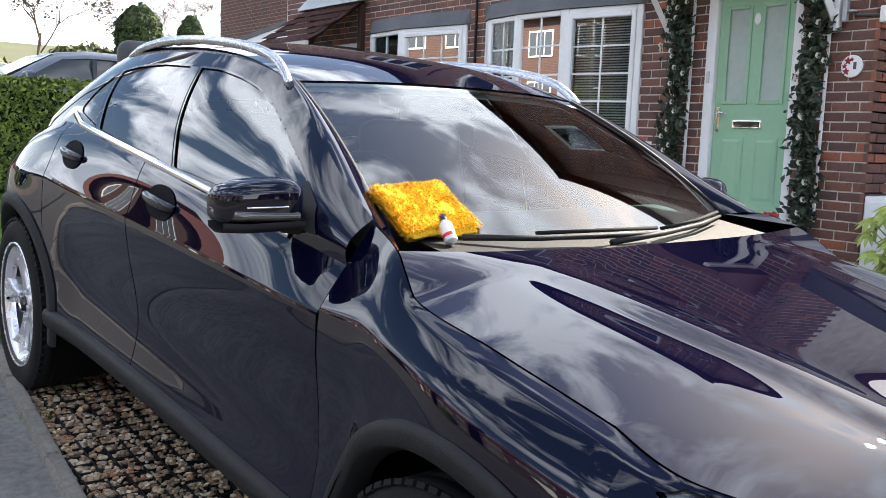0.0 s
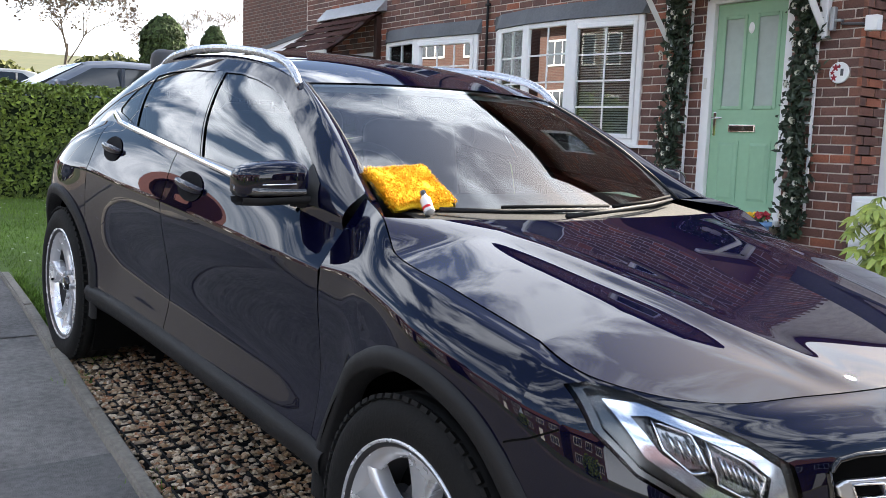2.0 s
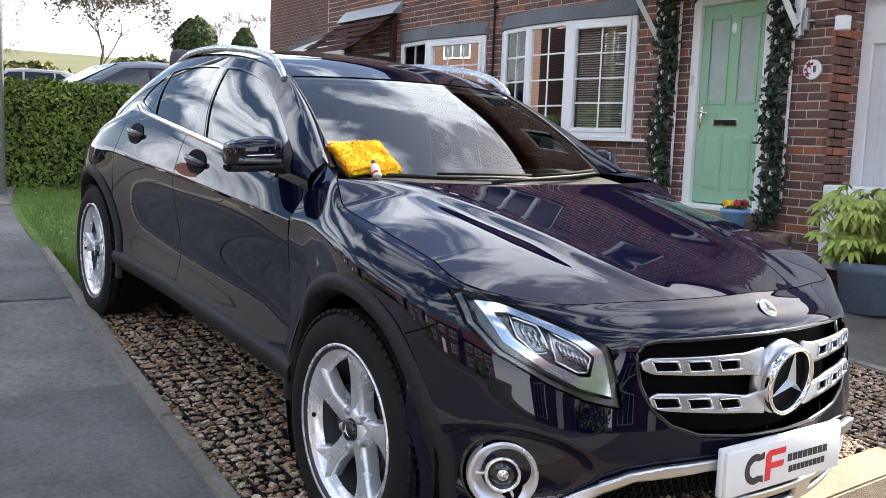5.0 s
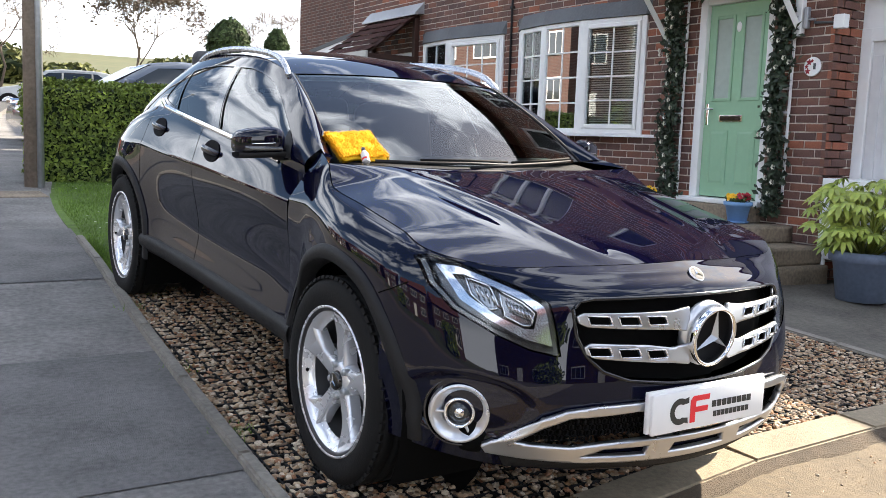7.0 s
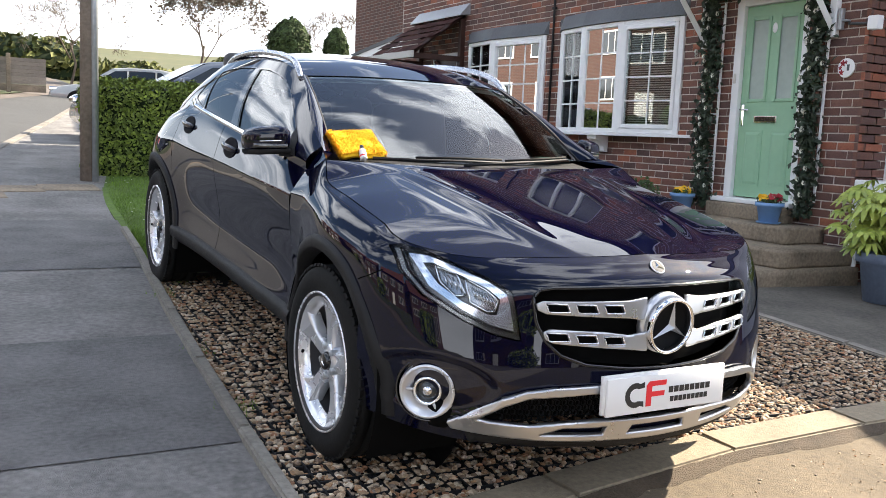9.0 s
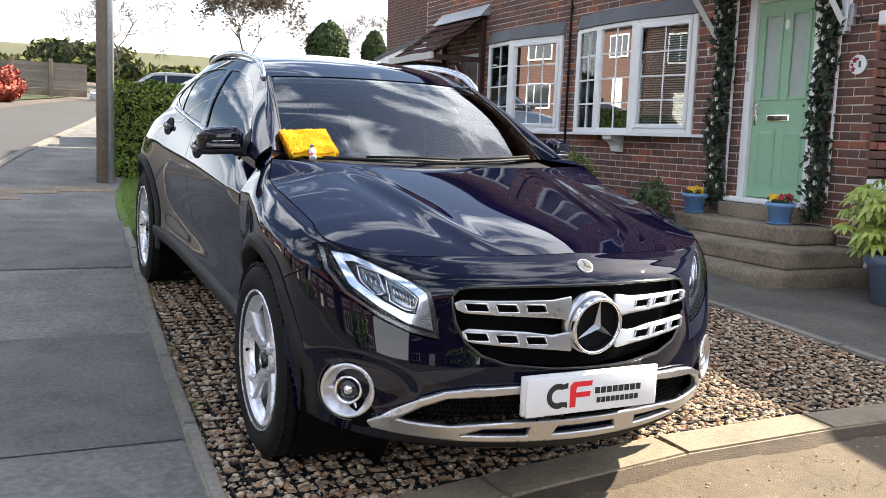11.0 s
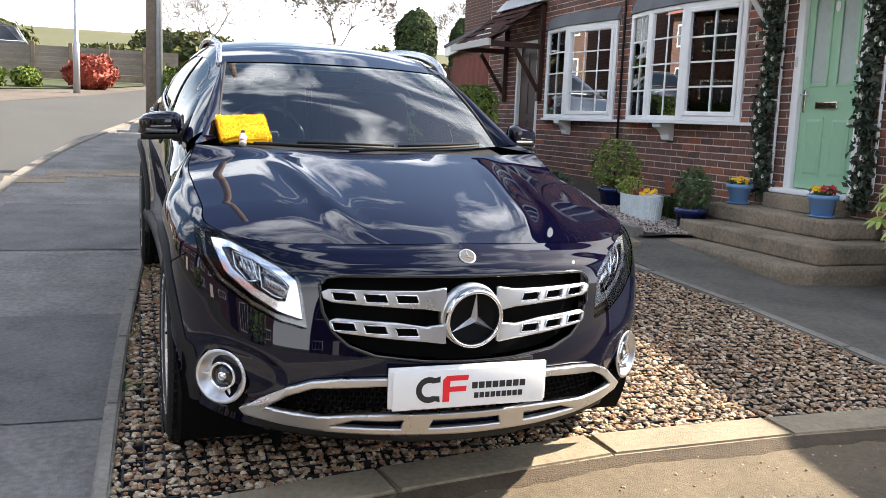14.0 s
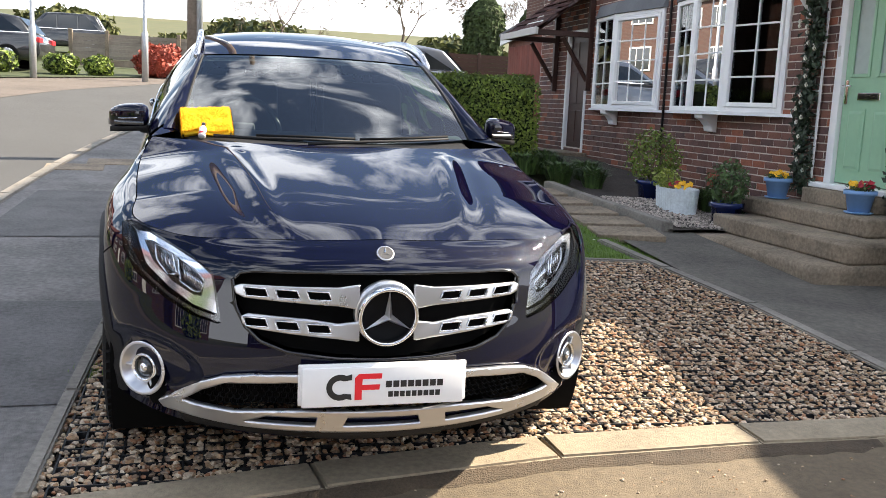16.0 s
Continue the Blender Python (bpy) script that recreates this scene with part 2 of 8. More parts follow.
M["steel"] = material("galvanised_steel", (0.46, 0.48, 0.50), 0.45, metal=0.6, vary=0.2, scale=8)
M["pot_blue"] = material("powder_blue_pot", (0.20, 0.36, 0.62), 0.55, vary=0.1, scale=12)
M["tub"] = material("blue_grey_tub", (0.20, 0.25, 0.36), 0.6, vary=0.25, scale=10)
M["pot_navy"] = material("navy_glazed_pot", (0.010, 0.022, 0.11), 0.15, vary=0.2, scale=8, coat=0.4)
M["zinc"] = material("whitewashed_trough", (0.74, 0.81, 0.84), 0.6, vary=0.25, scale=14)
M["yellow"] = material("yellow_petal", (0.85, 0.50, 0.02), 0.6, vary=0.2, scale=30, island=0.2)
M["crimson"] = material("crimson_petal", (0.35, 0.015, 0.03), 0.6, vary=0.3, scale=30, island=0.3)
M["white_petal"] = material("white_petal", (0.80, 0.79, 0.70), 0.6, vary=0.1, scale=30)
M["roof_tile"] = material("red_roof_tile", (0.13, 0.045, 0.035), 0.8, vary=0.3, scale=14, bump=0.4, bump_scale=80, per_object=0.2, island=0.25)
M["brown_door"] = material("dark_brown_door", (0.055, 0.024, 0.018), 0.45, vary=0.3, scale=10)
M["red_fence"] = material("red_stained_boards", (0.22, 0.06, 0.04), 0.8, vary=0.3, scale=10, per_object=0.15)
M["fence"] = material("weathered_fence", (0.27, 0.23, 0.19), 0.9, vary=0.3, scale=8, per_object=0.15)
M["blind"] = material("white_blind", (0.62, 0.60, 0.56), 0.8, vary=0.08)
# dark brown-grey that carries the dim indoor light in its colour
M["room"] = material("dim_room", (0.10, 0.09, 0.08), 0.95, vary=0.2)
M["orange_cloth"] = material("orange_microfibre", (0.98, 0.66, 0.02), 0.95, vary=0.05, second=(0.97, 0.55, 0.014), scale=30, bump=0.6, bump_scale=180)
M["bottle"] = material("white_bottle", (0.80, 0.78, 0.76), 0.35, vary=0.05)
M["plate"] = material("white_plate", (0.78, 0.78, 0.78), 0.35, vary=0.03)
M["plate_red"] = material("red_print", (0.75, 0.02, 0.03), 0.4, vary=0.03)
M["plate_black"] = material("black_print", (0.02, 0.02, 0.02), 0.4, vary=0.05)
M["red_leaf"] = material("red_leaf", (0.30, 0.05, 0.025), 0.6, vary=0.3, scale=6, island=0.35)
M["far_paint"] = material("dark_grey_car_paint", (0.035, 0.037, 0.042), 0.25, metal=0.3, coat=1.0, vary=0.05)
M["silver_car"] = material("silver_car_paint", (0.13, 0.15, 0.19), 0.3, metal=0.5, coat=1.0, vary=0.05)
M["far_glass"] = material("dark_car_glass", (0.02, 0.024, 0.028), 0.06, vary=0.05, coat=0.5)
def course_brick(name, colours, mortar):
    """Brick courses for walls that stay far off: joints set back, bricks uneven in colour."""
    m = material(name, colours[0], 0.85, vary=0.3, scale=14, bump=0.3, bump_scale=90)
    n, l = m.node_tree.nodes, m.node_tree.links
    co, sep, add, com, tex, bump = (n.new("ShaderNode" + k) for k in ("TexCoord", "SeparateXYZ", "Math", "CombineXYZ", "TexBrick", "Bump"))
    l.new(co.outputs["Object"], sep.inputs[0])
    l.new(sep.outputs["X"], add.inputs[0])
    l.new(sep.outputs["Y"], add.inputs[1])
    l.new(add.outputs[0], com.inputs["X"])
    l.new(sep.outputs["Z"], com.inputs["Y"])
    l.new(com.outputs[0], tex.inputs["Vector"])
    tex.inputs["Scale"].default_value, tex.inputs["Mortar Size"].default_value = 1.0, 0.006
    tex.inputs["Brick Width"].default_value, tex.inputs["Row Height"].default_value = 0.23, 0.0775
    tex.inputs["Color1"].default_value, tex.inputs["Color2"].default_value, tex.inputs["Mortar"].default_value = (*colours[0], 1), (*colours[1], 1), (*mortar, 1)
    l.new(tex.outputs["Color"], n["Principled BSDF"].inputs["Base Color"])
    bump.inputs["Strength"].default_value, bump.inputs["Distance"].default_value, bump.invert = 0.8, 0.01, True
    l.new(tex.outputs["Fac"], bump.inputs["Height"])
    l.new(bump.outputs["Normal"], n["Principled BSDF"].inputs["Normal"])
    return m


M["far_brick"] = course_brick("far_brick", ((0.150, 0.066, 0.048), (0.095, 0.050, 0.042)), (0.26, 0.22, 0.19))
M["far_red_brick"] = course_brick("far_red_brick", ((0.064, 0.026, 0.019), (0.046, 0.020, 0.016)), (0.085, 0.078, 0.07))
M["garage"] = material("white_garage_door", (0.70, 0.70, 0.71), 0.45, vary=0.08, scale=4)


# ---- building helpers ----
def part(name, bm, mat, parent=None, label="", smooth=False, double=True):
    """Links a bmesh as one mesh object under a thing or a part."""
    me = bpy.data.meshes.new(name)
    bm.to_mesh(me)
    bm.free()
    for mm in (mat if isinstance(mat, (list, tuple)) else [mat]):
        me.materials.append(mm)
    if smooth:
        me.polygons.foreach_set("use_smooth", [True] * len(me.polygons))
        me.update()
    ob = new(name, me)
    if parent:
        ob.parent = parent
    if label:
        tagged(ob, label)
    return ob


def raw_part(name, verts, faces, mat, parent=None, label="", smooth=False):
    me = bpy.data.meshes.new(name)
    me.from_pydata([tuple(v) for v in verts], [], [tuple(f) for f in faces])
    me.materials.append(mat)
    if smooth:
        me.polygons.foreach_set("use_smooth", [True] * len(me.polygons))
    me.update()
    ob = new(name, me)
    if parent:
        ob.parent = parent
    if label:
        tagged(ob, label)
    return ob


def thing(name, at, label, category, group="", kind="", rot=(0, 0, 0)):
    ob = new(name)
    ob.matrix_world = pose(*at, *rot)
    return tagged(ob, label, category, group, kind)


def box(x0, x1, y0, y1, z0, z1, bevel=0.0, seg=2, bm=None):
    own = bm is None
    bm = bm or bmesh.new()
    made = bmesh.ops.create_cube(bm, size=1, matrix=Matrix.Translation(((x0 + x1) / 2, (y0 + y1) / 2, (z0 + z1) / 2)) @ Matrix.Diagonal((abs(x1 - x0), abs(y1 - y0), abs(z1 - z0), 1)))
    if bevel:
        es = list({e for v in made["verts"] for e in v.link_edges})
        bmesh.ops.bevel(bm, geom=es, offset=bevel, segments=seg, affect="EDGES", profile=0.5)
    return bm


def lathe(profile, seg=32, axis="z", close=False):
    """Turns (radius, height) points round the z axis, or the x axis."""
    bm = bmesh.new()
    rings = []
    for r, h in profile:
        ring = []
        for i in range(seg):
            a = math.tau * i / seg
            p = (r * math.cos(a), r * math.sin(a), h)
            ring.append(bm.verts.new((p[2], p[0], p[1]) if axis == "x" else p))
        rings.append(ring)
    pairs = list(zip(rings, rings[1:])) + ([(rings[-1], rings[0])] if close else [])
    for a, b in pairs:
        for i in range(seg):
            j = (i + 1) % seg
            bm.faces.new((a[i], a[j], b[j], b[i]))
    bmesh.ops.recalc_face_normals(bm, faces=bm.faces)
    return bm


def tube(points, radius, seg=8, bm=None, cap=True):
    """A round bar along points; radius may be a list."""
    bm = bm or bmesh.new()
    pts = [Vector(p) for p in points]
    radii = radius if isinstance(radius, (list, tuple)) else [radius] * len(pts)
    rings, up = [], Vector((0, 0, 1))
    for i, p in enumerate(pts):
        d = (pts[min(i + 1, len(pts) - 1)] - pts[max(i - 1, 0)]).normalized()
        side = d.cross(up if abs(d.z) < 0.9 else Vector((1, 0, 0))).normalized()
        top = side.cross(d)
        rings.append([bm.verts.new(p + radii[i] * (math.cos(math.tau * k / seg) * side + math.sin(math.tau * k / seg) * top)) for k in range(seg)])
    for a, b in zip(rings, rings[1:]):
        for k in range(seg):
            j = (k + 1) % seg
            bm.faces.new((a[k], a[j], b[j], b[k]))
    if cap:
        bm.faces.new(rings[0][::-1])
        bm.faces.new(rings[-1])
    return bm


def prism(poly, d0, d1, plane="xz", bevel=0.0):
    """A slab of outline poly in a plane, between two depths on the third axis."""
    def place(a, b, d):
        return {"xz": (a, d, b), "yz": (d, a, b), "xy": (a, b, d)}[plane]
    bm = bmesh.new()
    lo, hi = [bm.verts.new(place(a, b, d0)) for a, b in poly], [bm.verts.new(place(a, b, d1)) for a, b in poly]
    bm.faces.new(lo)
    bm.faces.new(hi[::-1])
    for i in range(len(poly)):
        j = (i + 1) % len(poly)
        bm.faces.new((lo[j], lo[i], hi[i], hi[j]))
    bmesh.ops.recalc_face_normals(bm, faces=bm.faces)
    if bevel:
        bmesh.ops.bevel(bm, geom=list(bm.edges), offset=bevel, segments=2, affect="EDGES", profile=0.5, clamp_overlap=True)
    return bm


def curve_at(keys, x):
    """Smooth interpolation through (x, value) keys."""
    if x <= keys[0][0]:
        return keys[0][1]
    if x >= keys[-1][0]:
        return keys[-1][1]
    i = max(k for k in range(len(keys) - 1) if keys[k][0] <= x)
    (x0, v0), (x1, v1) = keys[i], keys[i + 1]

    def slope(k):
        if k <= 0 or k >= len(keys) - 1:
            return 0 if len(keys) < 2 else ((keys[1][1] - keys[0][1]) / (keys[1][0] - keys[0][0]) if k <= 0 else (keys[-1][1] - keys[-2][1]) / (keys[-1][0] - keys[-2][0]))
        return (keys[k + 1][1] - keys[k - 1][1]) / (keys[k + 1][0] - keys[k - 1][0])
    h = x1 - x0
    u = (x - x0) / h
    return (2 * u**3 - 3 * u**2 + 1) * v0 + (u**3 - 2 * u**2 + u) * h * slope(i) + (3 * u**2 - 2 * u**3) * v1 + (u**3 - u**2) * h * slope(i + 1)


def inside(poly, a, b):
    hit = False
    for (x0, y0), (x1, y1) in zip(poly, poly[1:] + poly[:1]):
        if (y0 > b) != (y1 > b) and a < (x1 - x0) * (b - y0) / (y1 - y0) + x0:
            hit = not hit
    return hit


def nearest(poly, a, b):
    best = None
    for (x0, y0), (x1, y1) in zip(poly, poly[1:] + poly[:1]):
        dx, dy = x1 - x0, y1 - y0
        u = max(0, min(1, ((a - x0) * dx + (b - y0) * dy) / (dx * dx + dy * dy + 1e-12)))
        p = (x0 + u * dx, y0 + u * dy)
        d = (p[0] - a) ** 2 + (p[1] - b) ** 2
        if best is None or d < best[0]:
            best = (d, p)
    return best[1]


def sheet(func, us, vs, holes=(), keep=None, thick=0.0):
    """A panel func(u, v) over a grid, with openings (or all but one outline) trimmed true to outlines in (u, v)."""
    cells = []
    for i in range(len(us) - 1):
        for j in range(len(vs) - 1):
            a, b = (us[i] + us[i + 1]) / 2, (vs[j] + vs[j + 1]) / 2
            if any(inside(h, a, b) for h in holes) or (keep and not inside(keep, a, b)):
                continue
            cells.append((i, j))
    kept = set(cells)
    bm, made = bmesh.new(), {}

    def vert(i, j):
        if (i, j) not in made:
            u, v = us[i], vs[j]
            around = [(i - 1, j - 1), (i - 1, j), (i, j - 1), (i, j)]
            real = [c for c in around if 0 <= c[0] < len(us) - 1 and 0 <= c[1] < len(vs) - 1]
            if any(c not in kept for c in real):
                best = None
                for h in list(holes) + ([keep] if keep else []):
                    p = nearest(h, u, v)
                    d = (p[0] - u) ** 2 + (p[1] - v) ** 2
                    if best is None or d < best[0]:
                        best = (d, p)
                u, v = best[1]
            made[i, j] = bm.verts.new(func(u, v))
        return made[i, j]
    for i, j in cells:
        quad = [vert(i, j), vert(i + 1, j), vert(i + 1, j + 1), vert(i, j + 1)]
        bm.faces.new(quad)
    bmesh.ops.recalc_face_normals(bm, faces=bm.faces)
    if thick:
        bmesh.ops.solidify(bm, geom=list(bm.faces), thickness=thick)
    return bm


def span(a, b, n):
    return [a + (b - a) * i / n for i in range(n + 1)]


def ground_z(x, y):
    """The plot climbs away from the road and falls a little towards the house."""
    far = max(0.0, y - 45)
    return 0.0707 * y - 0.028 * max(0.0, min(x, 6.0)) + 0.00012 * min(far, 150) ** 2 * (1 if far else 0)


# ---- ground ----
def terrain(name, xs, ys, mat, lift=0.0, label="", category="", shape=None, wobble=0.0):
    """A sheet that follows the lie of the land, raised by lift."""
    verts, faces, nx = [], [], len(xs)
    for y in ys:
        for x in xs:
            px = shape(x, y) if shape else x
            verts.append((px, y, ground_z(px, y) + lift + wobble * noise.noise((px * 1.7, y * 1.7, 3.0))))
    for j in range(len(ys) - 1):
        for i in range(nx - 1):
            faces.append((j * nx + i, j * nx + i + 1, (j + 1) * nx + i + 1, (j + 1) * nx + i))
    ob = raw_part(name, verts, faces, mat, smooth=True)
    return tagged(ob, label, category, kind="structure")


def steps_of(*parts):
    out = []
    for a, b, n in parts:
        out += [a + (b - a) * i / n for i in range(n)]
    return out + [parts[-1][1]]


terrain("ground", steps_of((-400, -40, 12), (-40, 40, 40), (40, 500, 14)), steps_of((-200, -40, 8), (-40, 60, 50), (60, 260, 30), (260, 900, 8)), M["field"], -0.12, "pale green and straw grass fields rising to a hill", "ground")


def kerb_line(y):
    """Where the footway meets the side road, which bends as it climbs."""
    return curve_at([(-30, -2.9), (-6, -2.5), (0, -2.3), (5, -2.13), (9, -1.75), (13, -1.0), (17.5, -0.1), (26, 1.3), (40, 2.5)], y)


def far_edge(y):
    """The opposite edge of the side road."""
    return curve_at([(-45, -11.5), (-10, -8.6), (0, -7.2), (10, -5.6), (15.5, -4.3), (18, -3.6), (20, -2.6), (22.5, -1.55), (25, -0.75), (28, 0.4), (34, 1.7), (40, 2.2)], y)


def far_back(y):
    """Back of the footway across the road, where the planting begins."""
    return far_edge(y) - curve_at([(-45, 1.8), (8, 2.2), (15, 4.2), (20, 3.6), (22.5, 2.4), (24.3, 1.0), (40, 0.9)], y)


terrain("road", span(0, 1, 12), span(-45, 48, 70), M["road"], -0.06, "pale grey tarmac side road in sunlight", "road", shape=lambda u, y: kerb_line(y) + u * (far_edge(y) - 0.05 - kerb_line(y)))
terrain("pavement", span(0, 1, 6), span(-14, 30, 80), M["asphalt"], -0.004, "dark grey asphalt footway with worn patches", "pavement", shape=lambda u, y: kerb_line(y) + u * (curve_at([(-14, -1.10), (-0.56, -1.08), (3.7, -0.90), (6.9, -0.68), (30, 3.44)], y) - kerb_line(y)))
for y0, y1 in ((0.15, 1.55), (3.1, 4.9)):
    terrain("pavement_patch", span(0, 1, 8), span(y0, y1, 10), M["patch"], 0.0015, "darker repaired strip of asphalt in the footway", "pavement", shape=lambda u, y: kerb_line(y) + 0.14 + u * (curve_at([(-0.62, -1.075), (1.2, -1.01), (2.8, -0.92), (4.9, -0.835)], y) - kerb_line(y) - 0.14), wobble=0.0008)
terrain("far_pavement", span(0, 1, 4), span(-45, 60, 105), M["far_footway"], -0.054, "pale buff footway across the side road", "pavement", shape=lambda u, y: far_edge(y) + u * (far_back(y) - far_edge(y)))
terrain("gardens", span(0, 1, 6), span(-45, 60, 105), M["darkened_lawn"], -0.03, "front lawns across the side road", "lawn", shape=lambda u, y: far_back(y) - 14 * u)
verts, faces, xs, n = [], [], span(-1.16, 16, 60), 30
for x in xs:
    end = curve_at([(-1.1, -0.80), (-0.157, -0.63), (0.735, -0.47), (1.6, -0.395), (2.2, -0.355), (7, -0.27)], x)
    for k in range(n + 1):
        y = end - (2.1 + end) * (k / n) ** 1.4
        verts.append((x, y, ground_z(x, y) - 0.008 - 0.006 * min(1, (end - y) * 4) + 0.004 * noise.noise((x * 1.7, y * 1.7, 3.0))))
for i in range(len(xs) - 1):
    for k in range(n):
        a = i * (n + 1) + k
        faces.append((a, a + 1, a + n + 2, a + n + 1))
tagged(raw_part("front_road", verts, faces, M["tarmac"], smooth=True), "worn brown-grey tarmac road with loose grit", "road", kind="structure")
# added out of view and kept dark to dim the road's reflection in the bumper
terrain("carriageway", span(-1.16, 16, 24), span(-14, -2.1, 20), M["carriageway"], -0.014, "unseen carriageway beyond the worn edge, darkened for bumper reflections", "road")
terrain("gravel_bed", span(-1.14, 2.9, 30), span(-0.62, 2.75, 24), M["soil"], -0.026, "dark soil below the gravel of the parking bay", "ground")
terrain("lawn", span(0, 1, 24), span(2.62, 16, 60), M["lawn"], -0.008, "short green lawn with daisies", "lawn", shape=lambda u, y: curve_at([(2.6, -0.90), (3.7, -0.885), (6.9, -0.69), (16, 0.90)], y) + u * (2.75 - curve_at([(2.6, -0.90), (3.7, -0.885), (6.9, -0.69), (16, 0.90)], y)), wobble=0.012)
terrain("path", span(2.86, 8.0, 14), span(-0.35, 5.2, 24), M["path"], -0.012, "dark concrete path beside the house", "path")


def kerb_stone(p0, p1, width, z0, z1, name, label, group, mat, gap=0.008):
    a, b = Vector(p0), Vector(p1)
    d = (b - a).normalized()
    side = Vector((-d.y, d.x, 0))
    a, b = a + d * gap / 2, b - d * gap / 2
    bm = bmesh.new()
    vs = []
    for e in (a, b):
        for s in (0, width):
            p = e + side * s
            for z in (z0, z1):
                vs.append(bm.verts.new((p.x, p.y, ground_z(p.x, p.y) + z)))
    q = lambda *i: bm.faces.new([vs[k] for k in i])
    q(0, 1, 3, 2), q(4, 6, 7, 5), q(0, 4, 5, 1), q(2, 3, 7, 6), q(1, 5, 7, 3), q(0, 2, 6, 4)
    bmesh.ops.recalc_face_normals(bm, faces=bm.faces)
    top = [e for e in bm.edges if all(v in (vs[1], vs[3], vs[5], vs[7]) for v in e.verts)]
    bmesh.ops.bevel(bm, geom=top, offset=0.009, segments=2, affect="EDGES")
    for v in bm.verts:
        v.co += 0.0025 * Vector((noise.noise(v.co * 9), noise.noise(v.co * 9 + Vector((5, 0, 0))), noise.noise(v.co * 7)))
    return tagged(part(name, bm, mat), label, name.replace("_", " "), group)


# front kerb, laid in stones of 0.9 m, skewed to the bay
for k in range(-1, 8):
    x0, x1 = -0.157 + 0.893 * k, -0.157 + 0.893 * (k + 1)
    if k == -1:
        x0 = -1.10
    front = lambda x: curve_at([(-1.1, -0.83), (-0.157, -0.66), (0.735, -0.50), (1.6, -0.425), (2.2, -0.385), (7, -0.3)], x)
    kerb_stone((x0, front(x0), 0), (x1, front(x1), 0), 0.19, -0.12, 0.018, "kerb_stone", "weathered buff concrete kerb stone along the gravel bay", "front kerb", M["kerb"])
verts, faces = [], []
for k in range(91):
    x = -0.95 + 0.035 * k
    y0 = front(x) - 0.002
    wide = 0.055 + 0.075 * max(0, noise.noise((x * 1.9, 4.0, 0.0)) + 0.25) + 0.03 * noise.noise((x * 9.0, 1.0, 0.0))
    for m in range(5):
        y = y0 - wide * m / 4
        verts.append((x, y, ground_z(x, y) + (0.010, 0.004, 0.000, -0.003, -0.013)[m] + 0.003 * noise.noise((x * 24, y * 24, 0.0))))
    if k:
        faces += [(5 * k - 5 + m, 5 * k - 4 + m, 5 * k + 1 + m, 5 * k + m) for m in range(4)]
tagged(raw_part("dirt", verts, faces, M["dirt"], smooth=True), "damp brown dirt washed against the kerb", "dirt", kind="structure")
# thin edging on the pavement side and beside the path
ys = span(-0.62, 4.45, 6)
for y0, y1 in zip(ys, ys[1:]):
    line = lambda y: curve_at([(-0.62, -1.06), (1.2, -1.0), (2.8, -0.91), (3.7, -0.855), (4.5, -0.82)], y)
    kerb_stone((line(y0), y0, 0), (line(y1), y1, 0), 0.055, -0.1, 0.03, "edging_stone", "narrow grey concrete edging between pavement and gravel", "pavement edging", M["edging"])
ys = span(-0.25, 3.4, 4)
for y0, y1 in zip(ys, ys[1:]):
    line = lambda y: curve_at([(-0.25, 2.99), (1.0, 2.93), (1.85, 2.87), (2.6, 2.74), (3.4, 2.64)], y)
    kerb_stone((line(y0), y0, 0), (line(y1), y1, 0), 0.09, -0.1, 0.025, "edging_stone", "grey concrete edging beside the house path", "path edging", M["edging"])
for x0, x1 in ((-0.88, 0.0), (0.0, 0.9), (0.9, 1.8), (1.8, 2.68)):
    kerb_stone((x0, 2.74 - 0.03 * x0, 0), (x1, 2.74 - 0.03 * x1, 0), 0.05, -0.1, 0.02, "edging_stone", "narrow mossy edging between gravel and lawn", "lawn edging", M["edging"])


# ---- house ----
WALL_X = 5.03
house = thing("brick_house", (WALL_X, 5.0, 0), "dark red-brown brick terraced house with white bay windows and porch", "house")
H0 = Vector((WALL_X, 5.0, 0))


def hpart(name, bm, mat, label="", parent=None, smooth=False):
    """A part of the house, given in world metres."""
    bmesh.ops.translate(bm, verts=bm.verts, vec=-H0)
    return part(name, bm, mat, parent or house, label, smooth)


OPENINGS = [(4.66, 6.95, 1.29, 2.58), (7.32, 9.40, 1.29, 2.58), (3.0, 3.92, 0.62, 2.68), (9.75, 10.62, 0.66, 2.50), (4.95, 6.65, 3.85, 5.05), (7.50, 9.20, 3.85, 5.05), (3.05, 3.85, 4.05, 5.05)]


def wall_pieces(y0, y1, z0, z1, holes):
    """Rectangles of a wall left between its openings."""
    ys = sorted({y0, y1, *[v for h in holes for v in h[:2] if y0 < v < y1]})
    out = []
    for a, b in zip(ys, ys[1:]):
        cuts = sorted((h[2], h[3]) for h in holes if h[0] <= a and h[1] >= b)
        low = z0
        for c, d in cuts:
            if c > low:
                out.append((a, b, low, c))
            low = max(low, d)
        if low < z1:
            out.append((a, b, low, z1))
    return out


for a, b, c, d in wall_pieces(2.362, 11.9, -0.3, 5.75, OPENINGS):
    hpart("wall", box(WALL_X + 0.012, WALL_X + 0.30, a, b, c, d), M["mortar"])
hpart("side_wall", box(WALL_X + 0.012, WALL_X + 8, 2.362, 2.6, -0.3, 5.75), M["mortar"])
hpart("back_wall", box(WALL_X + 7.8, WALL_X + 8, 2.6, 11.9, -0.3, 5.75), M["brick"])
hpart("side_wall", box(WALL_X + 0.3, WALL_X + 7.8, 11.7, 11.9, -0.3, 5.75), M["brick"])
bm = bmesh.new()
